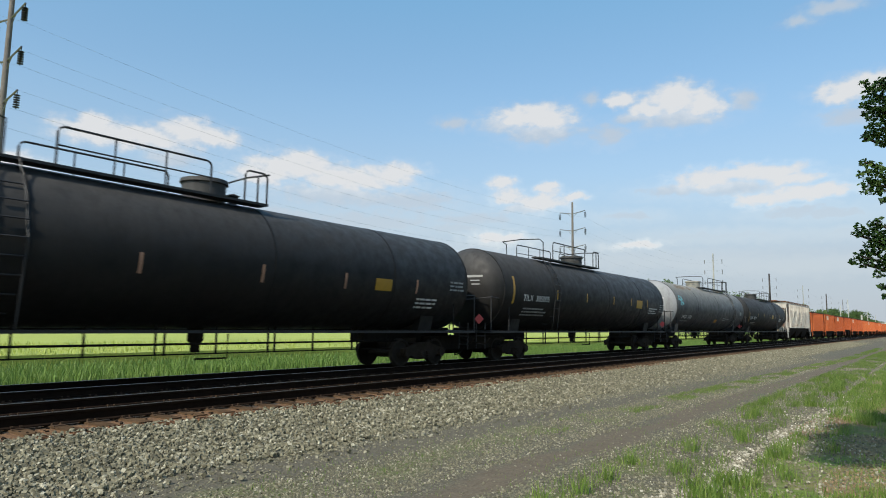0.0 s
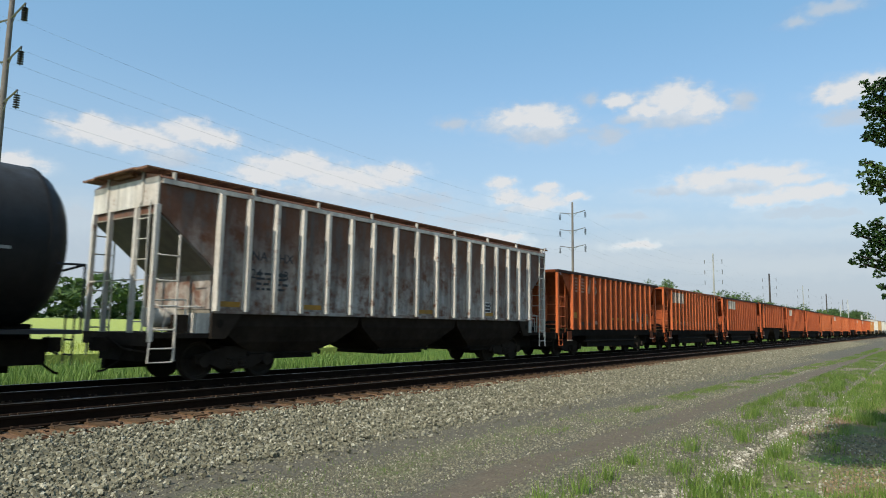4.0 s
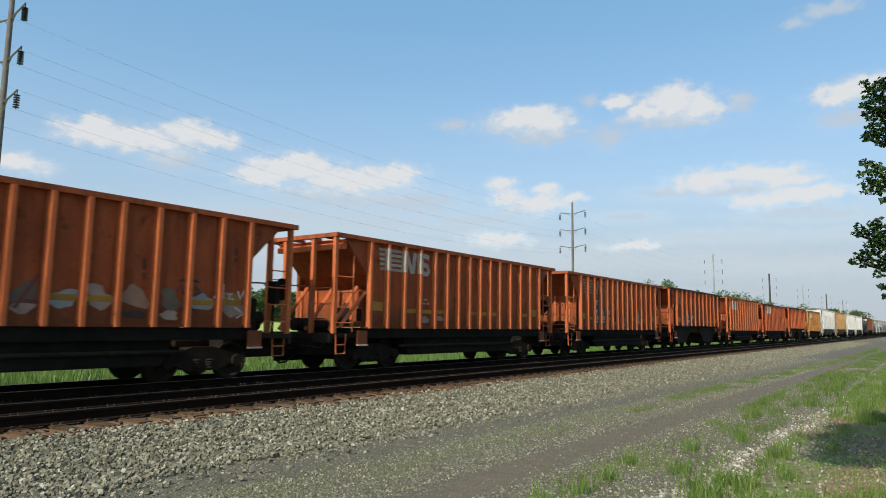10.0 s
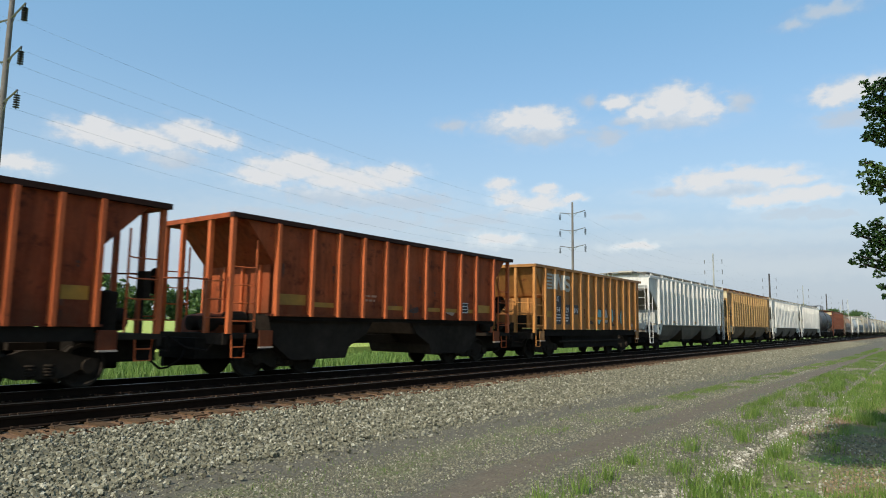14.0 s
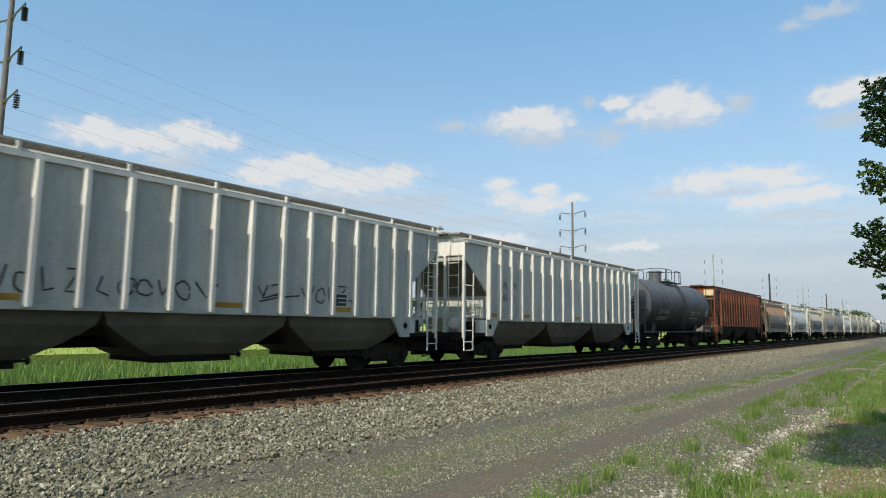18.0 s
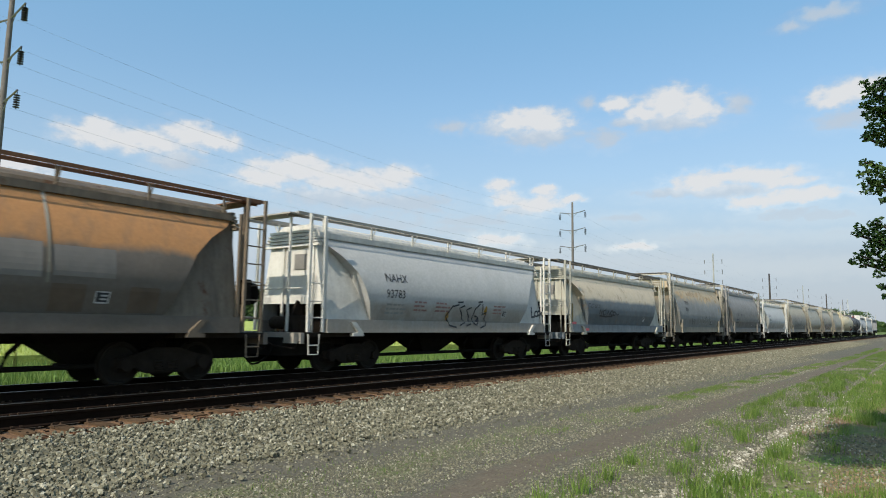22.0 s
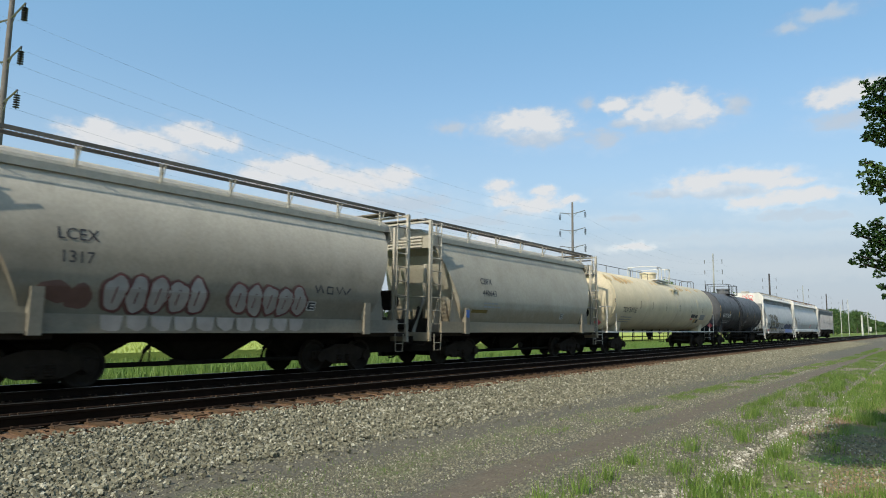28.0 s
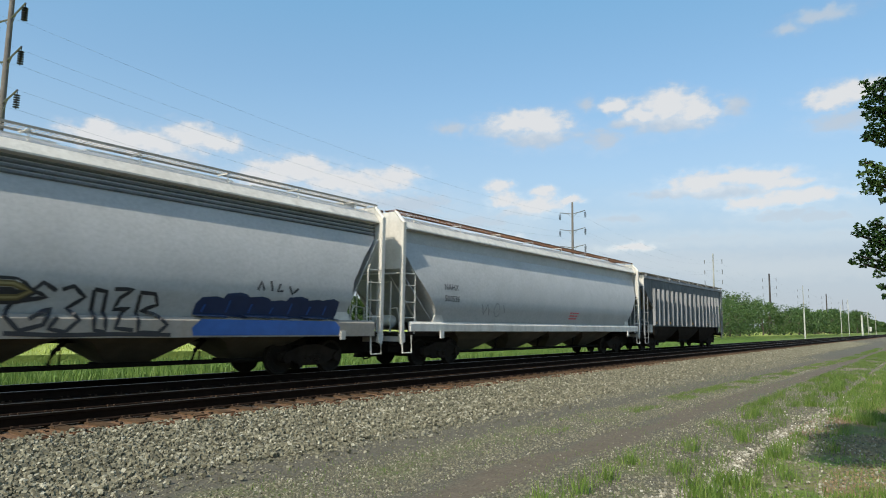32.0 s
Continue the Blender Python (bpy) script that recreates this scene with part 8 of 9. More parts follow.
        for pts in ([(4.35, 1.95), (4.45, 2.1), (4.52, 1.92)], [(4.6, 2.3), (4.6, 1.95)], [(4.72, 2.05), (4.85, 2.1), (4.75, 1.95), (4.9, 1.95)], [(5.0, 2.15), (5.1, 1.95), (5.2, 2.2)], [(4.95, 1.75), (5.2, 1.6), (5.0, 1.5)]):
            part("graffiti", stroke([pts], 0.04, side, 0.011), WHITE_MARK, car, "white sprayed tag")
        for pts in ([(0.2, 1.6), (0.55, 2.2), (0.8, 2.25), (0.7, 1.95)], [(0.25, 1.75), (0.8, 1.7), (0.5, 1.55)]):
            part("graffiti", stroke([pts], 0.07, side, 0.009), DARK_RED_SPRAY, car, "faint dark red tag")
    if i == 8:
        for x in (-2.3, -1.1, -0.5, 0.4, 1.2):
            part("graffiti", stroke([[(x, 1.6), (x + 0.12, 2.15), (x + 0.3, 1.75), (x + 0.42, 2.2), (x + 0.5, 1.65)], [(x, 2.25), (x + 0.5, 2.3)]], 0.05, side, 0.009), DARK_RED_SPRAY if x < -2 else SOOT_MARK, car, "dark sprayed scribble")
        part("graffiti_ground", blob([(2.05, 1.6), (2.75, 1.6), (2.7, 2.15), (2.4, 2.55), (2.1, 2.2)], side, 0.006), GREY_PATCH, car, "pale pointed sprayed patch")
        for pts in ([(0.9, 1.42), (1.05, 1.62), (1.2, 1.42)], [(1.35, 1.62), (1.35, 1.42), (1.7, 1.42)], [(1.75, 1.6), (2.2, 1.6), (1.98, 1.42)], [(2.4, 1.45), (3.1, 1.5), (3.4, 1.44)]):
            part("graffiti", stroke([pts], 0.06, side, 0.011), BLACK_MARK, car, "black tag along the foot")
    if i == 13:
        for k in range(5):
            lp = loop_of(0.6 + k * 0.75, 1.95, 0.32, 0.4, seed=i * 7 + k)
            part("graffiti_ground", blob(lp, side, 0.006), SILVER_SPRAY if k % 2 else TEAL_SPRAY, car, "sprayed filled letter")
            part("graffiti", stroke([lp + lp[:1]], 0.05, side, 0.011), BLACK_MARK, car, "outline of a sprayed letter")
        part("graffiti_ground", blob(loop_of(-4.1, 2.1, 0.35, 0.5, seed=3), side, 0.005), DARK_RED_SPRAY, car, "dark red sprayed patch")
    for k in range(rnd.randint(8, 13)):   # scrapes and rust runs
        x, z, h = rnd.uniform(-5, 5), rnd.uniform(1.7, 3.6), rnd.uniform(0.15, 0.6)
        part("rust_run", blob([(x - 0.03, z), (x + 0.05, z), (x + 0.07, z - h * 0.5), (x + 0.02, z - h), (x - 0.02, z - h * 0.6)], side, 0.005), RUST_RUN, car, "dark rust run")

# ribbed covered hoppers
def split_marks(car, side, stops, first, lines, z, size):
    """A reporting mark set half in one bay, half in the next."""
    for k, pair in enumerate(lines):
        for j, text in enumerate(pair):
            part("lettering", lettering(text, size, stops[first + j] + (0.3 if j == 0 else 0.12), z - k * size * 1.5, side), BLACK_MARK, car, "black stencilled mark")
    for j in range(2):
        fine_print(car, stops[first + j] + 0.14, z - 2 * size * 1.5 + 0.1, 3, side, GREY_PATCH, 0.4)


car, L, side, stops = ribbed_hopper(-0.3, 18.6, WHITE_RIB, "pale grey ribbed covered hopper car", trim=WHITE_TRIM, panel=WHITE_TRIM)
fine_print(car, stops[10] + 0.15, 2.3, 3, side, GREY_PATCH, 0.5)
car, L, side, stops = ribbed_hopper(18.6, 37.55, TAN_RIB, "rust-washed tan ribbed covered hopper car", board=BOARD_RUST, panel=CREAM_TRIM, trim=LIT_TAN, under=TAN_BAY)
split_marks(car, side, stops, 2, (("AJ", "PX"), ("64", "43")), 2.88, 0.36)
for j in (9, 13, 14):
    fine_print(car, stops[j] + 0.16, 2.25, 3, side, DIRT_BROWN, 0.45)
car, L, side, stops = ribbed_hopper(37.55, 56.9, WHITE_RIB, "pale grey ribbed covered hopper car with a black tag", trim=WHITE_TRIM, panel=WHITE_TRIM)
split_marks(car, side, stops, 1, (("AJ", "PX"), ("65", "07")), 2.9, 0.34)
flat = lambda z: -1.505
first_word = ([(-4.7, 1.9), (-4.6, 2.4), (-4.35, 1.9), (-4.25, 2.4)], loop_of(-3.95, 2.1, 0.14, 0.2, seed=4), [(-3.65, 2.4), (-3.6, 1.95), (-3.4, 2.0)], [(-3.2, 2.4), (-2.95, 2.4), (-3.2, 1.95), (-2.9, 1.95)],
            [(-2.5, 2.3), (-2.6, 2.0), (-2.35, 1.9)], loop_of(-2.0, 2.1, 0.18, 0.2, seed=15), loop_of(-1.6, 2.1, 0.16, 0.18, seed=16), [(-1.3, 2.3), (-1.2, 1.95), (-1.0, 2.3)], loop_of(-0.7, 2.1, 0.18, 0.2, seed=17), [(-0.4, 2.3), (-0.1, 1.95), (0.2, 2.3)])
second_word = ([(1.35, 2.3), (1.5, 2.05), (1.65, 2.35), (1.5, 2.0), (2.2, 2.2)], [(1.75, 2.35), (2.2, 2.42), (2.1, 2.1), (1.8, 2.1)], [(1.4, 1.92), (2.0, 2.05), (2.7, 2.12)], [(2.75, 2.35), (3.0, 1.9), (3.2, 2.42)], loop_of(3.45, 2.15, 0.14, 0.22, seed=18), [(3.75, 2.42), (3.78, 2.0), (4.05, 2.05)],
            [(4.1, 2.45), (4.45, 2.45), (4.15, 2.1), (4.55, 2.05)], [(4.62, 2.1), (4.72, 1.95), (4.85, 2.1)])
for pts in first_word + second_word:
    part("graffiti", stroke([pts], 0.042, flat), BLACK_MARK, car, "thin black sprayed tag")
car, L, side, stops = ribbed_hopper(56.9, 76.0, WHITE_RIB, "clean pale grey ribbed covered hopper car", trim=WHITE_TRIM, panel=WHITE_TRIM)
split_marks(car, side, stops, 1, (("AJ", "PX"), ("65", "81")), 2.9, 0.34)

# dark grey tank car and the brown hopper
car, L, side = tank_car(76.0, 91.0, DARK_TANK, "short dark grey tank car with white lettering", head_mat=DARK_HEAD, gap=0.42, dome_x=-0.8, platform=(-1.7, 1.65), rails=((-1.6, -0.3), (0.35, 1.6)), ladder_x=0.15, dome_r=0.42, dome_h=0.72, waist=0.15)
marks(car, [("GATX 86530", 0)], -4.85, 2.3, side, GREY_PATCH, 0.34)
fine_print(car, -4.85, 2.05, 2, side, GREY_PATCH, 2.0)
conspicuity(car, [-1.75, 1.55, 4.4], 2.5, side, DULL_YELLOW, 0.1, 0.4)
fine_print(car, 1.75, 2.5, 2, side, GREY_PATCH, 1.1)
fine_print(car, 1.75, 2.08, 1, side, GREY_PATCH, 1.0)
fine_print(car, 3.0, 2.1, 3, side, GREY_PATCH, 0.95)
part("notice", patch(3.15, 4.05, 2.36, 2.6, side), DULL_YELLOW, car, "weathered yellow notice panel")
part("stencil_patch", patch(5.4, 5.8, 2.3, 2.75, side), GREY_PATCH, car, "grey stencilled data patch")
car, L, side, stops = ribbed_hopper(91.0, 110.8, BROWN, "oxide brown ribbed covered hopper car", board=BOARD_RUST, panel=ORANGE[1], trim=LIT_BROWN, under=UNDER_BROWN, gear=DUSTY_CYL[0])
part("end_notice", Shape().box(-8.83, -8.815, -1.42, -0.7, 4.02, 4.5), CREAM_TRIM, car, "cream end number board")
for j, (over, below) in enumerate((("WW", "460"), ("CX", "973"))):
    x0, x1 = stops[j] + 0.12, stops[j + 1] - 0.1
    part("number_panel", patch(x0, x1, 2.02, 2.84, side, 0.006, 1), CREAM_TRIM, car, "cream number panel")
    part("lettering", lettering(over, 0.32, x0 + 0.06, 2.52, side, 0.95), BLACK_MARK, car)
    part("lettering", lettering(below, 0.3, x0 + 0.03, 2.08, side, 0.95), BLACK_MARK, car)
part("panel_strip", patch(stops[0] + 0.14, stops[1] - 0.12, 2.36, 2.5, side, 0.009, 1), OCHRE, car, "ochre strip across the panel")
part("number_panel", patch(stops[2] + 0.2, stops[3] - 0.15, 2.0, 2.4, side, 0.006, 1), CREAM_TRIM, car, "blank cream panel")
scrawl(car, [[(0.75, 3.5), (1.2, 3.75), (1.7, 3.6)], [(1.2, 3.7), (1.15, 2.6)], [(1.0, 3.2), (1.9, 3.3), (1.3, 2.8), (2.0, 2.6)], [(0.75, 2.9), (1.0, 2.55)]], 0.05, side, plain("faded_rose_spray", (0.20, 0.10, 0.075), 0.7, 0, 0.3, 4, 0), "faint pinkish sprayed tag")
part("paint_patch", patch(3.4, 6.1, 3.05, 3.75, side, 0.005, 2), RUST_RUN, car, "dark painted-over lettering block")

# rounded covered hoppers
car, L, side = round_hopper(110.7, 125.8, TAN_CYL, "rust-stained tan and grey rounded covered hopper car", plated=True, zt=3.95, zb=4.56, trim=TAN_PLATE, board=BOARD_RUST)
for x0, x1, z0, z1 in ((-4.75, -4.3, 2.1, 3.25), (-1.3, -0.2, 2.85, 3.42), (0.7, 1.6, 2.2, 2.88), (1.8, 3.0, 2.25, 2.85), (-4.2, -1.0, 2.08, 2.3)):
    part("paint_patch", patch(x0, x1, z0, z1, side, 0.005), TAUPE_PATCH, car, "taupe patched paint")
for k in range(6):
    part("paint_patch", patch(-4.4 + k * 1.55, -3.75 + k * 1.55, 1.56, 2.1, side, 0.005), DIRT_BROWN, car, "brown patch of old paint")
part("lettering", lettering("NAHX", 0.3, -4.2, 2.8, side), BLACK_MARK, car, "faded stencilled mark")
for x in (-1.55, 1.68):
    part("body_seam", patch(x, x + 0.06, 2.1, 4.1, side, 0.02, 10), DUSTY_CYL[0], car, "pale weld seam")
car, L, side = round_hopper(125.8, 141.4, WHITE_CYL, "clean white rounded covered hopper car", plated=True, zt=3.88, zb=4.48, trim=WHITE_TRIM, board=BOARD)
marks(car, [("NAHX", 0), ("93783", 0)], -4.0, 2.72, side, BLACK_MARK, 0.37)
fine_print(car, -3.95, 1.98, 3, side, GREY_PATCH, 1.0)
over_sill = (lambda body: lambda z: body(z) if z > 1.54 else -1.562)(side)
for x in (-0.68, 1.68):
    part("graffiti_fill", blob(loop_of(x, 1.72 if x < 0 else 1.95, 0.1, 0.17, seed=33), over_sill, 0.008), YELLOW, car, "yellow sprayed patch")
for pts in ([(-0.1, 2.12), (-0.5, 2.05), (-0.75, 1.7), (-0.6, 1.38), (-0.2, 1.32)], [(0.25, 2.1), (-0.05, 2.0), (0.2, 1.75), (0.3, 1.5), (0.0, 1.38)], [(0.7, 2.05), (0.4, 1.95), (0.65, 1.7), (0.7, 1.45), (0.4, 1.38)],
            [(1.25, 2.2), (0.95, 2.0), (0.85, 1.5), (1.1, 1.4), (1.25, 1.7), (1.0, 1.75)], [(1.4, 2.2), (1.5, 1.8), (1.75, 1.9), (1.65, 1.4), (1.3, 1.3)], [(-0.2, 2.2), (0.15, 2.22)], [(1.1, 2.25), (1.4, 2.28)]):
    part("graffiti", stroke([pts], 0.06, over_sill), BLACK_MARK, car, "black outlined letter")
scrawl(car, [[(5.2, 2.2), (5.2, 1.78), (5.5, 1.8)], loop_of(5.62, 1.92, 0.13, 0.12, seed=3), loop_of(5.85, 1.95, 0.1, 0.11, seed=4), [(5.97, 2.25), (5.95, 1.85), (6.12, 2.05), (6.1, 1.8)]], 0.075, lambda z: -1.56, BLACK_MARK, "black scrawl on the car end")
for x in (-2.6, -1.45, 2.2):
    fine_print(car, x, 2.1, 3, side, FADED_RED, 0.7)
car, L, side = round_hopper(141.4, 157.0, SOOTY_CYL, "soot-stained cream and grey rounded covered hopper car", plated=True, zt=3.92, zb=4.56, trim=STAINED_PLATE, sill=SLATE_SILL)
marks(car, [("ITLX 20121", 0)], -4.75, 2.36, side, BLACK_MARK, 0.31)
for pts in ([(-3.45, 2.05), (-3.3, 2.3), (-3.15, 2.05), (-3.0, 2.32), (-2.9, 2.02)], [(-2.95, 2.2), (-2.7, 2.3), (-2.6, 2.1), (-2.85, 2.0), (-3.0, 2.12)], [(-2.55, 2.35), (-2.45, 2.02), (-2.3, 2.25), (-2.15, 2.0), (-2.05, 2.22)], loop_of(-1.85, 2.14, 0.18, 0.11, seed=6), loop_of(-1.5, 2.12, 0.15, 0.1, seed=7), [(-1.4, 2.2), (-1.1, 2.06), (-0.85, 2.12)], [(-3.4, 1.98), (-2.6, 1.93), (-1.7, 1.97)]):
    part("graffiti", stroke([pts], 0.07, side), BLACK_MARK, car, "black scribbled tag")
part("reflector", Shape().box(-6.28, -6.12, -1.45, -1.43, 1.62, 2.5), DULL_YELLOW, car, "dull yellow reflective strip")
part("red_patch", blob(loop_of(-5.95, 1.58, 0.22, 0.08, seed=8), lambda z: -1.42, 0.01), PINK_MARK, car, "faded red spot on the side plate")
part("red_patch", patch(-4.95, -4.6, 1.22, 1.34, lambda z: -1.562, 0.006, 1), PINK_MARK, car, "faded red mark on the sill")
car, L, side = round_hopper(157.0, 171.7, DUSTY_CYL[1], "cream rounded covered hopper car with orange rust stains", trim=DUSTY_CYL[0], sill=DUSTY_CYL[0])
rnd = random.Random(41)
for k in range(44):
    x, z = -5.3 + 10.5 * (k + rnd.random()) / 44, rnd.uniform(3.45, 3.95)
    part("rust_stain", blob(loop_of(x, z, rnd.uniform(0.06, 0.26), rnd.uniform(0.08, 0.2), 16, 0.3, seed=k), side, 0.004 + 0.0005 * (k % 5)), RUST_BLOOM if k % 3 else PALE_RUST, car, "orange rust bloom under the eave")
part("paint_patch", patch(4.75, 5.05, 2.7, 3.15, side, 0.006), DARK_CYL, car, "dark patch of paint")
part("paint_patch", patch(2.4, 2.9, 1.68, 1.86, side, 0.006), BLACK_MARK, car, "dark stencilled patch")
part("emblem", stroke([loop_of(1.92, 2.2, 0.17, 0.15, seed=0, wob=0), [(1.8, 2.12), (2.04, 2.28)]], 0.035, side), BLACK_MARK, car, "round stencilled emblem")
conspicuity(car, [4.72], 2.47, side, YELLOW, 0.12, 0.45)
scrawl(car, [loop_of(0.6, 1.9, 0.25, 0.18, seed=3), loop_of(1.2, 1.88, 0.22, 0.16, seed=4), loop_of(-0.3, 1.95, 0.3, 0.2, seed=5)], 0.045, side, GREY_PATCH, "faded outlined tag")
marks(car, [("CRDX", 0), ("3056", -0.03)], -3.93, 3.05, side, BLACK_MARK, 0.34)
scrawl(car, [[(-2.4, 2.1), (-2.2, 1.7), (-1.9, 2.1), (-1.6, 1.7)], [(0.0, 2.2), (0.5, 1.8), (1.0, 2.3), (1.5, 1.9)]], 0.05, side, BLACK_MARK, "thin black scribble")
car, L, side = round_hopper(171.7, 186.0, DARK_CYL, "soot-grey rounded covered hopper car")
part("lettering", lettering("SDPX", 0.3, -3.5, 2.55, side), BLACK_MARK, car)
part("lettering", lettering("406324", 0.3, -2.2, 2.55, side), BLACK_MARK, car)
fine_print(car, -3.9, 2.2, 3, side, BLACK_MARK, 1.2)
conspicuity(car, [4.75], 2.3, side, YELLOW, 0.14, 0.5)
car, L, side = round_hopper(186.0, 201.3, WHITE_CYL, "white rounded covered hopper car with a cream end", plated=True, zt=3.88, zb=4.48, trim=WHITE_TRIM, board=BOARD)
marks(car, [("NAHX", 0), ("93920", 0)], -4.06, 2.72, side, BLACK_MARK, 0.3)
fine_print(car, -4.0, 2.1, 3, side, GREY_PATCH, 1.0)
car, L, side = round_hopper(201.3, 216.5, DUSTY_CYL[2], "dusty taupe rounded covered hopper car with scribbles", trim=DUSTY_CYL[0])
marks(car, [("CBFX", 0), ("44130", 0)], -3.6, 2.7, side, BLACK_MARK, 0.26)
scrawl(car, [[(-1.8, 2.3), (-1.5, 1.8), (-1.2, 2.3), (-0.9, 1.8), (-0.6, 2.3)], [(0.2, 2.5), (0.9, 1.9), (1.5, 2.6)]], 0.08, side, BLACK_MARK, "dark sprayed scribble")
car, L, side = round_hopper(216.5, 230.8, CREAM_CYL, "dusty cream-grey rounded covered hopper car", trim=DUSTY_CYL[0])
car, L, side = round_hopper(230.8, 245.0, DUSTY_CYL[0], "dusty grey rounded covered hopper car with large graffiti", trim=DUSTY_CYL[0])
marks(car, [("LCEX", 0), ("1317", 0.05)], -4.2, 2.98, side, BLACK_MARK, 0.34)
over_sill = (lambda body: lambda z: body(z) if z > 1.54 else -1.562)(side)
for x0, n in ((-3.0, 5), (0.0, 5)):
    for k in range(n):
        lp = loop_of(x0 + k * 0.47, 1.97 - 0.03 * (k % 2), 0.25, 0.38, seed=210 + k + n * int(x0 < 0), wob=0.1)
        rim = loop_of(x0 + k * 0.47, 1.97 - 0.03 * (k % 2), 0.33, 0.43, seed=210 + k + n * int(x0 < 0), wob=0.1)
        part("graffiti_ground", blob(rim, side, 0.004), MAROON_SPRAY, car, "brownish red sprayed shade of a letter")
        part("graffiti_letter", blob(lp, side, 0.009 + 0.003 * (k % 2)), SILVER_SPRAY, car, "silver filled bubble letter")
        part("graffiti_outline", stroke([lp + lp[:1], [(x0 + k * 0.47 - 0.04, 1.75), (x0 + k * 0.47 + 0.02, 2.1)]], 0.03, side, 0.017), DARK_RED_SPRAY, car, "dark red outline of a letter")
for k in range(10):
    x = -3.05 + k * 0.54
    part("graffiti_foot", blob([(x - 0.22, 1.5), (x - 0.2, 1.22 + 0.04 * (k % 3)), (x + 0.02, 1.17), (x + 0.2, 1.2 + 0.05 * (k % 2)), (x + 0.25, 1.5)], lambda z: -1.562, 0.006), SILVER_SPRAY, car, "silver foot of a letter on the sill")
scrawl(car, [[(2.4, 2.42), (2.5, 2.22), (2.6, 2.45), (2.7, 2.22)], [(2.85, 2.4), (3.05, 2.4), (3.05, 2.22), (2.85, 2.22), (2.85, 2.4)], [(3.2, 2.42), (3.3, 2.22), (3.42, 2.42), (3.55, 2.22), (3.75, 2.4)]], 0.05, side, BLACK_MARK, "black tag beside the letters")
for x, z, rx, rz in ((-4.15, 1.95, 0.3, 0.22), (-3.7, 1.85, 0.28, 0.24)):
    part("graffiti_ground", blob(loop_of(x, z, rx, rz, seed=int(-x * 20)), side, 0.006), MAROON_SPRAY, car, "brownish sprayed smear")
car, L, side = round_hopper(245.0, 260.0, CREAM_CYL, "pale grey rounded covered hopper car with a cream end", trim=DUSTY_CYL[0])
marks(car, [("CBFX", 0), ("440643", 0.08)], -3.95, 2.95, side, BLACK_MARK, 0.33)
fine_print(car, -3.8, 2.2, 2, side, GREY_PATCH, 1.2)
part("reflector", patch(-4.55, -3.5, 1.86, 1.98, side), DULL_YELLOW, car, "dull yellow reflective strip")
part("pad_label", Shape().box(-4.98, -4.8, -1.652, -1.645, 1.68, 1.95), BLUE_SPRAY, car, "blue label on the jacking pad")

# cream and black tank cars
car, L, side = tank_car(260.0, 282.15, CREAM_TANK, "long cream tank car with rust stains on top", dome_x=0.15, platform=(-1.0, 1.65), rails=((-0.9, -0.1), (0.65, 1.6)), ladder_x=1.0, dome_r=0.5, rail_mat=WHITE_TRIM, catwalk=True)
marks(car, [("TILX 309763", 0)], -8.45, 2.25, side, BLACK_MARK, 0.4)
fine_print(car, -8.35, 1.95, 3, side, GREY_PATCH, 1.8)
conspicuity(car, [-9.75, -5.87, -3.82, -1.28, 1.5, 4.15, 6.85], 2.5, side, BLACK_MARK, 0.07, 0.45)
for x0, x1, z0, z1, m in ((4.35, 5.25, 2.15, 2.38, BLACK_MARK), (4.37, 4.9, 1.97, 2.1, PINK_MARK), (5.33, 5.9, 2.12, 2.36, BLACK_MARK), (5.33, 5.8, 1.82, 2.05, YELLOW), (5.87, 6.4, 1.8, 2.05, BLACK_MARK), (6.53, 7.75, 2.02, 2.4, GREY_PATCH)):
    part("notice", patch(x0, x1, z0, z1, side, 0.008), m, car, "small notice panel")
rnd = random.Random(77)
for k in range(46):
    u = rnd.random()
    x = (-8.5 + 2.5 * u) if k < 30 else rnd.choice((3.2, 5.2, 7.5, -1.9)) + rnd.uniform(-0.5, 0.5)
    z = 4.12 - 0.1 * abs(math.sin(u * 5)) + rnd.uniform(-0.1, 0.12) if k < 30 else rnd.uniform(4.0, 4.25)
    part("rust_stain", blob(loop_of(x, z, rnd.uniform(0.06, 0.22), rnd.uniform(0.05, 0.14), 14, 0.3, seed=200 + k), side, 0.004 + 0.0005 * (k % 6)), RUST_WASH if k % 2 else FAINT_RUST, car, "orange rust stain")
for k in range(7):
    x, z = -9.62 + rnd.uniform(-0.1, 0.35), 4.05 + rnd.uniform(-0.15, 0.2)
    part("rust_stain", blob(loop_of(x, z, 0.1, 0.1, 14, 0.3, seed=300 + k), side, 0.012), FAINT_RUST, car, "orange rust stain by the head seam")
car, L, side = tank_car(282.15, 300.05, DARK_TANK, "black tank car with white number and yellow bars", head_mat=DARK_HEAD, gap=0.45, zc=2.86, r=1.63, dome_x=-0.07, platform=(-2.35, 0.87), rails=((-2.25, -1.3), (-0.67, 0.83)), ladder_x=-1.0, waist=-1.0)
marks(car, [("GATX 220195", 0)], -6.95, 2.35, side, WHITE_MARK, 0.42)
fine_print(car, -6.9, 2.02, 2, side, GREY_PATCH, 2.4)
conspicuity(car, [-7.85, 7.85], 2.3, side, YELLOW, 0.14, 1.0)
conspicuity(car, [-4.7, -1.56, 1.69, 4.71], 2.5, side, YELLOW, 0.1, 0.42)
fine_print(car, 1.2, 2.1, 4, side, GREY_PATCH, 0.8)
fine_print(car, 6.2, 2.2, 3, side, GREY_PATCH, 0.9)

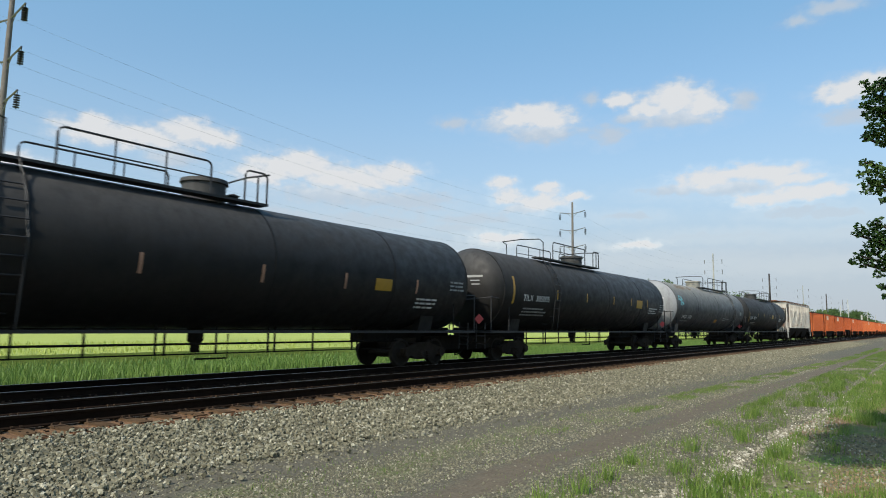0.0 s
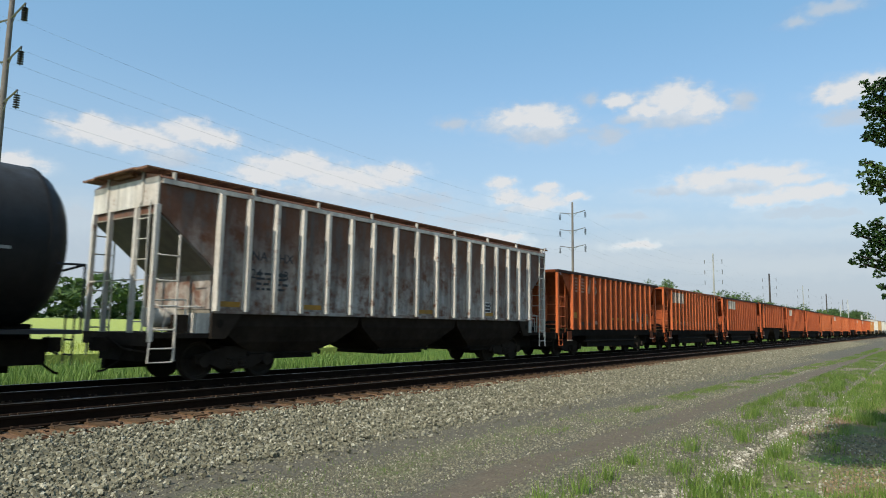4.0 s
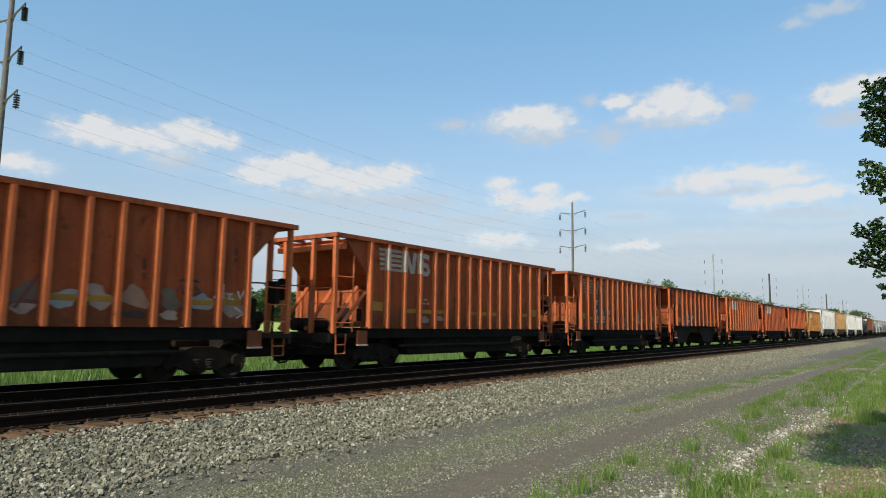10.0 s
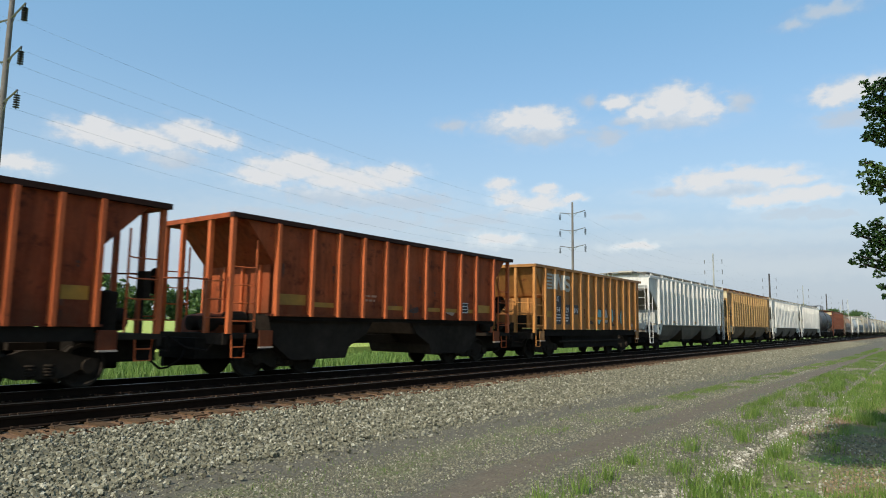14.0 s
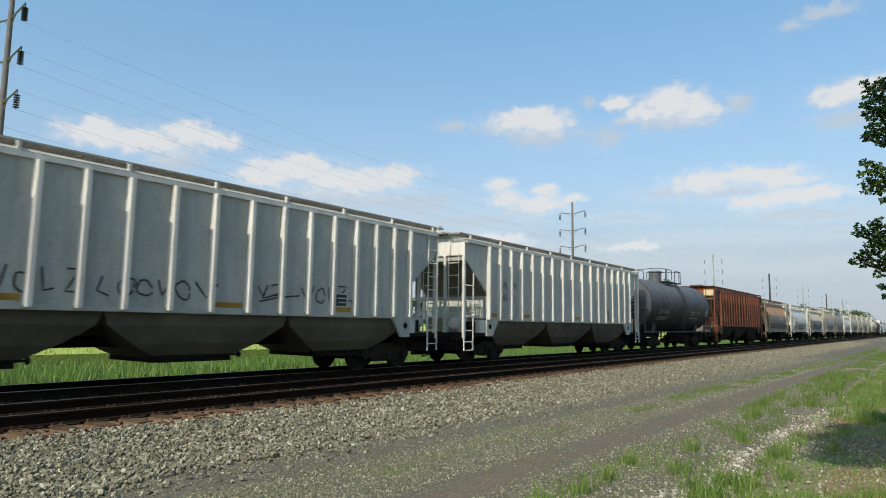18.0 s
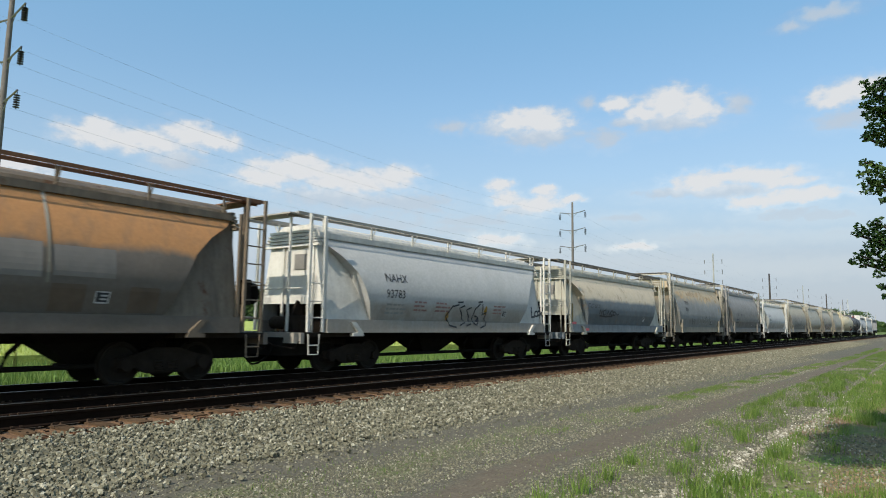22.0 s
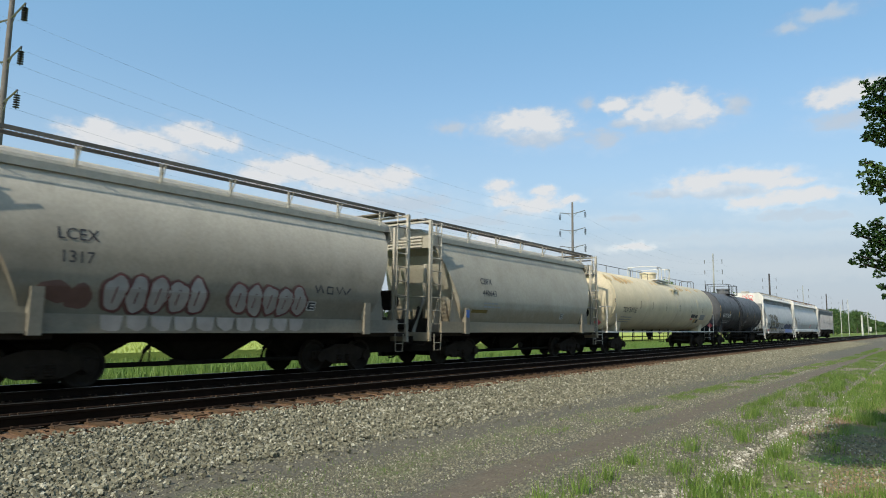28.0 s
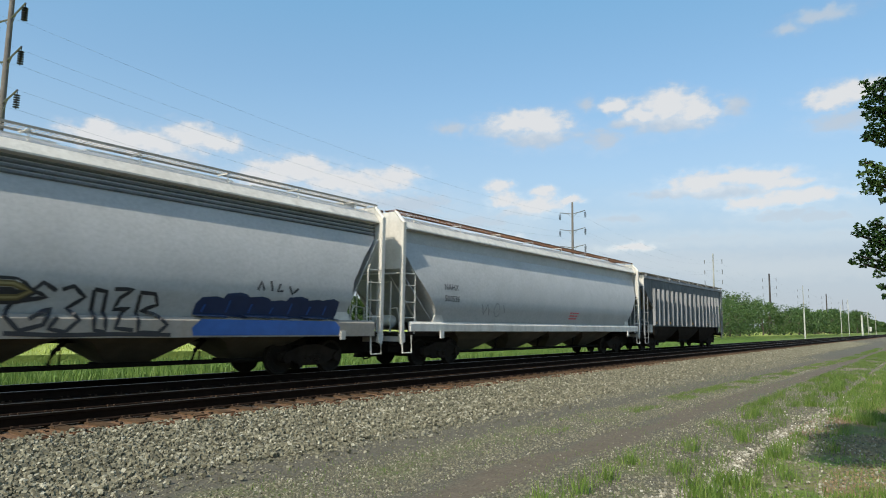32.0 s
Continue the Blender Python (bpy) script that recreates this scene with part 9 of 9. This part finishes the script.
# the last three cars
car, L, side = panel_hopper(300.05, 318.95, SILVER_CYL, "silver-grey covered hopper car with dark and blue graffiti", ((4.05, 0.72), (3.4, 1.4), (2.65, 1.95), (1.48, 2.15)), 4.02, trim=WHITE_TRIM, sill=WHITE_CYL)
marks(car, [("FPAX", 0), ("770", 0)], -6.55, 2.7, side, BLACK_MARK, 0.31)
over_sill = (lambda body: lambda z: body(z) if z > 1.54 else -1.57)(side)
NAVY_SPRAY = plain("navy_spray_paint", (0.012, 0.03, 0.085), 0.5, 0, 0.3, 3, 0)
KHAKI_SPRAY = plain("khaki_spray_paint", (0.30, 0.25, 0.11), 0.5, 0, 0.3, 4, 0)
heads = (([(-5.75, 1.95), (-5.95, 2.45), (-5.8, 2.82), (-5.45, 2.85), (-5.3, 2.5), (-5.35, 2.0)], 0.3), ([(-4.3, 1.85), (-4.75, 2.3), (-4.95, 2.65), (-4.7, 2.85), (-4.5, 2.6)], 0.26),
               ([(-3.4, 1.3), (-3.65, 2.0), (-3.95, 2.6), (-3.85, 2.9), (-3.55, 2.85), (-3.5, 2.4)], 0.28), ([(-2.6, 1.7), (-2.95, 2.3), (-3.15, 2.7), (-2.95, 2.92), (-2.75, 2.7), (-2.55, 2.3), (-2.2, 2.45), (-2.1, 2.75)], 0.25))
tails = (([(-5.95, 1.35), (-5.6, 1.7), (-5.0, 1.98), (-4.3, 2.1), (-3.6, 2.1)], 0.3), ([(-2.9, 1.85), (-2.2, 2.05), (-1.6, 2.05), (-1.3, 1.92), (-1.5, 1.8), (-2.0, 1.78)], 0.2),
               ([(-5.9, 1.2), (-5.6, 1.75)], 0.3), ([(-5.2, 1.2), (-4.9, 1.85)], 0.26), ([(-4.6, 1.2), (-4.2, 1.9)], 0.26), ([(-3.9, 1.2), (-3.7, 1.7)], 0.24), ([(-3.2, 1.2), (-2.8, 1.65), (-2.2, 1.7), (-1.9, 1.55)], 0.22))
for pts, w in heads + tails:
    for kind, width, lift, tone, words in (("graffiti_outline", w + 0.06, 0.008, BLACK_MARK, "black outline of a large letter"), ("graffiti_letter", w * 0.6, 0.013, OLIVE_SPRAY, "dark olive swirling letter"), ("graffiti_light", 0.045, 0.02, KHAKI_SPRAY, "khaki highlight of a letter")):
        part(kind, stroke([[(x + 0.3, z) for x, z in pts]], width, over_sill, lift), tone, car, words)
for pts in ([(-0.55, 1.95), (-0.8, 2.1), (-0.95, 1.95), (-0.7, 1.82), (-1.25, 1.72), (-1.4, 1.45), (-1.15, 1.18), (-0.75, 1.3), (-0.6, 1.62), (-0.85, 1.5), (-1.0, 1.4)], [(-0.45, 1.98), (-0.25, 2.06), (0.0, 1.85), (-0.3, 1.62), (-0.1, 1.4), (-0.35, 1.16), (-0.65, 1.22), (-0.5, 1.45)],
            [(0.15, 2.0), (0.2, 1.2), (0.42, 1.16), (0.4, 1.98), (0.15, 2.02)], [(0.55, 2.04), (0.95, 2.06), (0.7, 1.86), (0.62, 1.62), (0.95, 1.66), (0.7, 1.5), (0.62, 1.24), (1.0, 1.2)],
            [(1.1, 2.0), (1.45, 1.98), (1.55, 1.75), (1.2, 1.62), (1.5, 1.55), (1.75, 1.32), (1.55, 1.14), (1.1, 1.16), (1.12, 1.95)], [(-1.4, 1.14), (-0.5, 1.1), (0.6, 1.12), (1.85, 1.1)]):
    part("graffiti_outline", stroke([pts], 0.085, over_sill, 0.012), BLACK_MARK, car, "black outline of an unfilled letter")
part("graffiti_block", blob([(2.4, 1.08), (6.95, 1.08), (7.0, 1.3), (6.8, 1.46), (2.6, 1.46), (2.35, 1.25)], over_sill, 0.008), BLUE_SPRAY, car, "bright blue graffiti block on the sill")
for k, (x, w, z1) in enumerate(((2.85, 0.42, 2.0), (3.5, 0.4, 2.12), (4.15, 0.42, 2.05), (4.8, 0.4, 1.98), (5.4, 0.42, 2.1), (6.05, 0.42, 2.04), (6.6, 0.36, 2.08))):
    part("graffiti_letter", blob([(x - w, 1.52), (x + w, 1.5), (x + w * 0.9, 1.72), (x + w * 0.95, z1 - 0.06), (x + w * 0.3, z1), (x + 0.02, z1 - 0.12), (x - w * 0.6, z1 - 0.02), (x - w * 0.95, z1 - 0.2)], over_sill, 0.012 + 0.002 * (k % 2)), NAVY_SPRAY, car, "navy letter above the blue block")
    part("graffiti_light", stroke([[(x - w * 0.5, 1.62), (x - w * 0.35, z1 - 0.2)], ], 0.04, over_sill, 0.02), BLUE_SPRAY, car, "blue highlight of a letter")
scrawl(car, [[(4.1, 2.2), (4.2, 2.42), (4.3, 2.2)], [(4.5, 2.45), (4.55, 2.2)], [(4.8, 2.4), (4.72, 2.2), (4.9, 2.22)], [(5.1, 2.35), (5.2, 2.15), (5.4, 2.3)]], 0.06, side, BLACK_MARK, "small black tag")
scrawl(car, [[(-6.72, 2.08), (-6.6, 1.86), (-6.5, 2.08), (-6.38, 1.86)], [(-6.3, 1.86), (-6.22, 2.1), (-6.1, 1.86)], [(-6.02, 2.1), (-5.98, 1.86), (-5.8, 1.9)], [(-6.9, 1.4), (-6.75, 1.3), (-6.6, 1.45), (-6.2, 1.3)]], 0.09, over_sill, BLACK_MARK, "black tag under the number")
part("reflector", Shape().box(-7.32, -7.18, -1.5, -1.48, 2.0, 2.68), OLIVE_SPRAY, car, "dull yellow reflective strip")
for k, (y, z, r) in enumerate(((-0.35, 4.62, 0.2), (-0.05, 4.68, 0.18), (0.22, 4.6, 0.17), (-0.1, 4.38, 0.24), (-0.42, 4.32, 0.15), (0.2, 4.3, 0.12))):
    ring = [Vector((-L / 2 + 0.62, y - p, q)) for p, q in loop_of(0.0, z, r, r * 1.1, 14, 0.3, seed=500 + k)]
    part("graffiti", Shape().tube(ring + ring[:2], 0.022, 4), RED_SPRAY, car, "red sprayed scrawl on the end panel")
part("red_tag", stroke([[(-7.6, 1.28), (-7.5, 1.4), (-7.38, 1.25), (-7.25, 1.4), (-7.1, 1.28)]], 0.1, lambda z: -1.57), RED_SPRAY, car, "red tag on the sill")
car, L, side = panel_hopper(318.95, 340.8, SILVER_CYL, "light grey four-bay covered hopper car with a cream end", ((4.05, 0.42), (3.15, 0.9), (1.98, 2.0), (1.48, 2.2)), 3.2, trim=WHITE_TRIM, board=BOARD_RUST, sill_h=0.3, gate=3.6, sill=WHITE_TRIM, post=0.36, corrugated=False)
marks(car, [("NAHX", 0), ("500536", 0)], -8.45, 2.62, side, BLACK_MARK, 0.3)
scrawl(car, [[(-6.1, 2.2), (-5.9, 1.8), (-5.7, 2.2), (-5.5, 1.8)], loop_of(-5.0, 2.0, 0.2, 0.25, seed=12), [(-4.6, 2.2), (-4.4, 1.9)]], 0.05, side, GREY_PATCH, "faint grey tag")
fine_print(car, 1.4, 2.0, 3, side, RED_SPRAY, 1.0)
ribbed_hopper(340.8, 359.9, DARK_RIB, "slate grey ribbed covered hopper car at the end of the train", zt=4.5, low=1.6, xe=8.95, trim=GREY_HEAD, board=BOARD, panel=WHITE_TRIM, under=UNDER_BROWN, plate=UNDER_BROWN, rib_top=0.55)


def motions():
    """The train rolls past; its wheels turn; the clouds drift away."""
    times_at = [2.0 * k for k in range(17)]
    for car, S in CARS:
        walk(car, [(t, pose(S - rolled(t), TRAIN_Y, 0)) for t in times_at])
    keyed = {}
    for ob, dx in WHEELS:
        if dx not in keyed:
            rows = [(k / FPS, pose(dx, 0, WHEEL_R, 0, -math.degrees((rolled(k / FPS) - rolled(0)) / WHEEL_R), 0)) for k in range(int(SECONDS * FPS) + 1)]
            walk(ob, rows)
            keyed[dx] = ob
        else:
            ob.rotation_mode = "QUATERNION"
            ob.animation_data_create()
            ob.animation_data.action = keyed[dx].animation_data.action
            ob.animation_data.action_slot = keyed[dx].animation_data.action_slot
    walk(CLOUDS, [(0.0, pose(0, 0, 1.4)), (SECONDS, pose(62, 62, 1.4 - 6))])


motions()
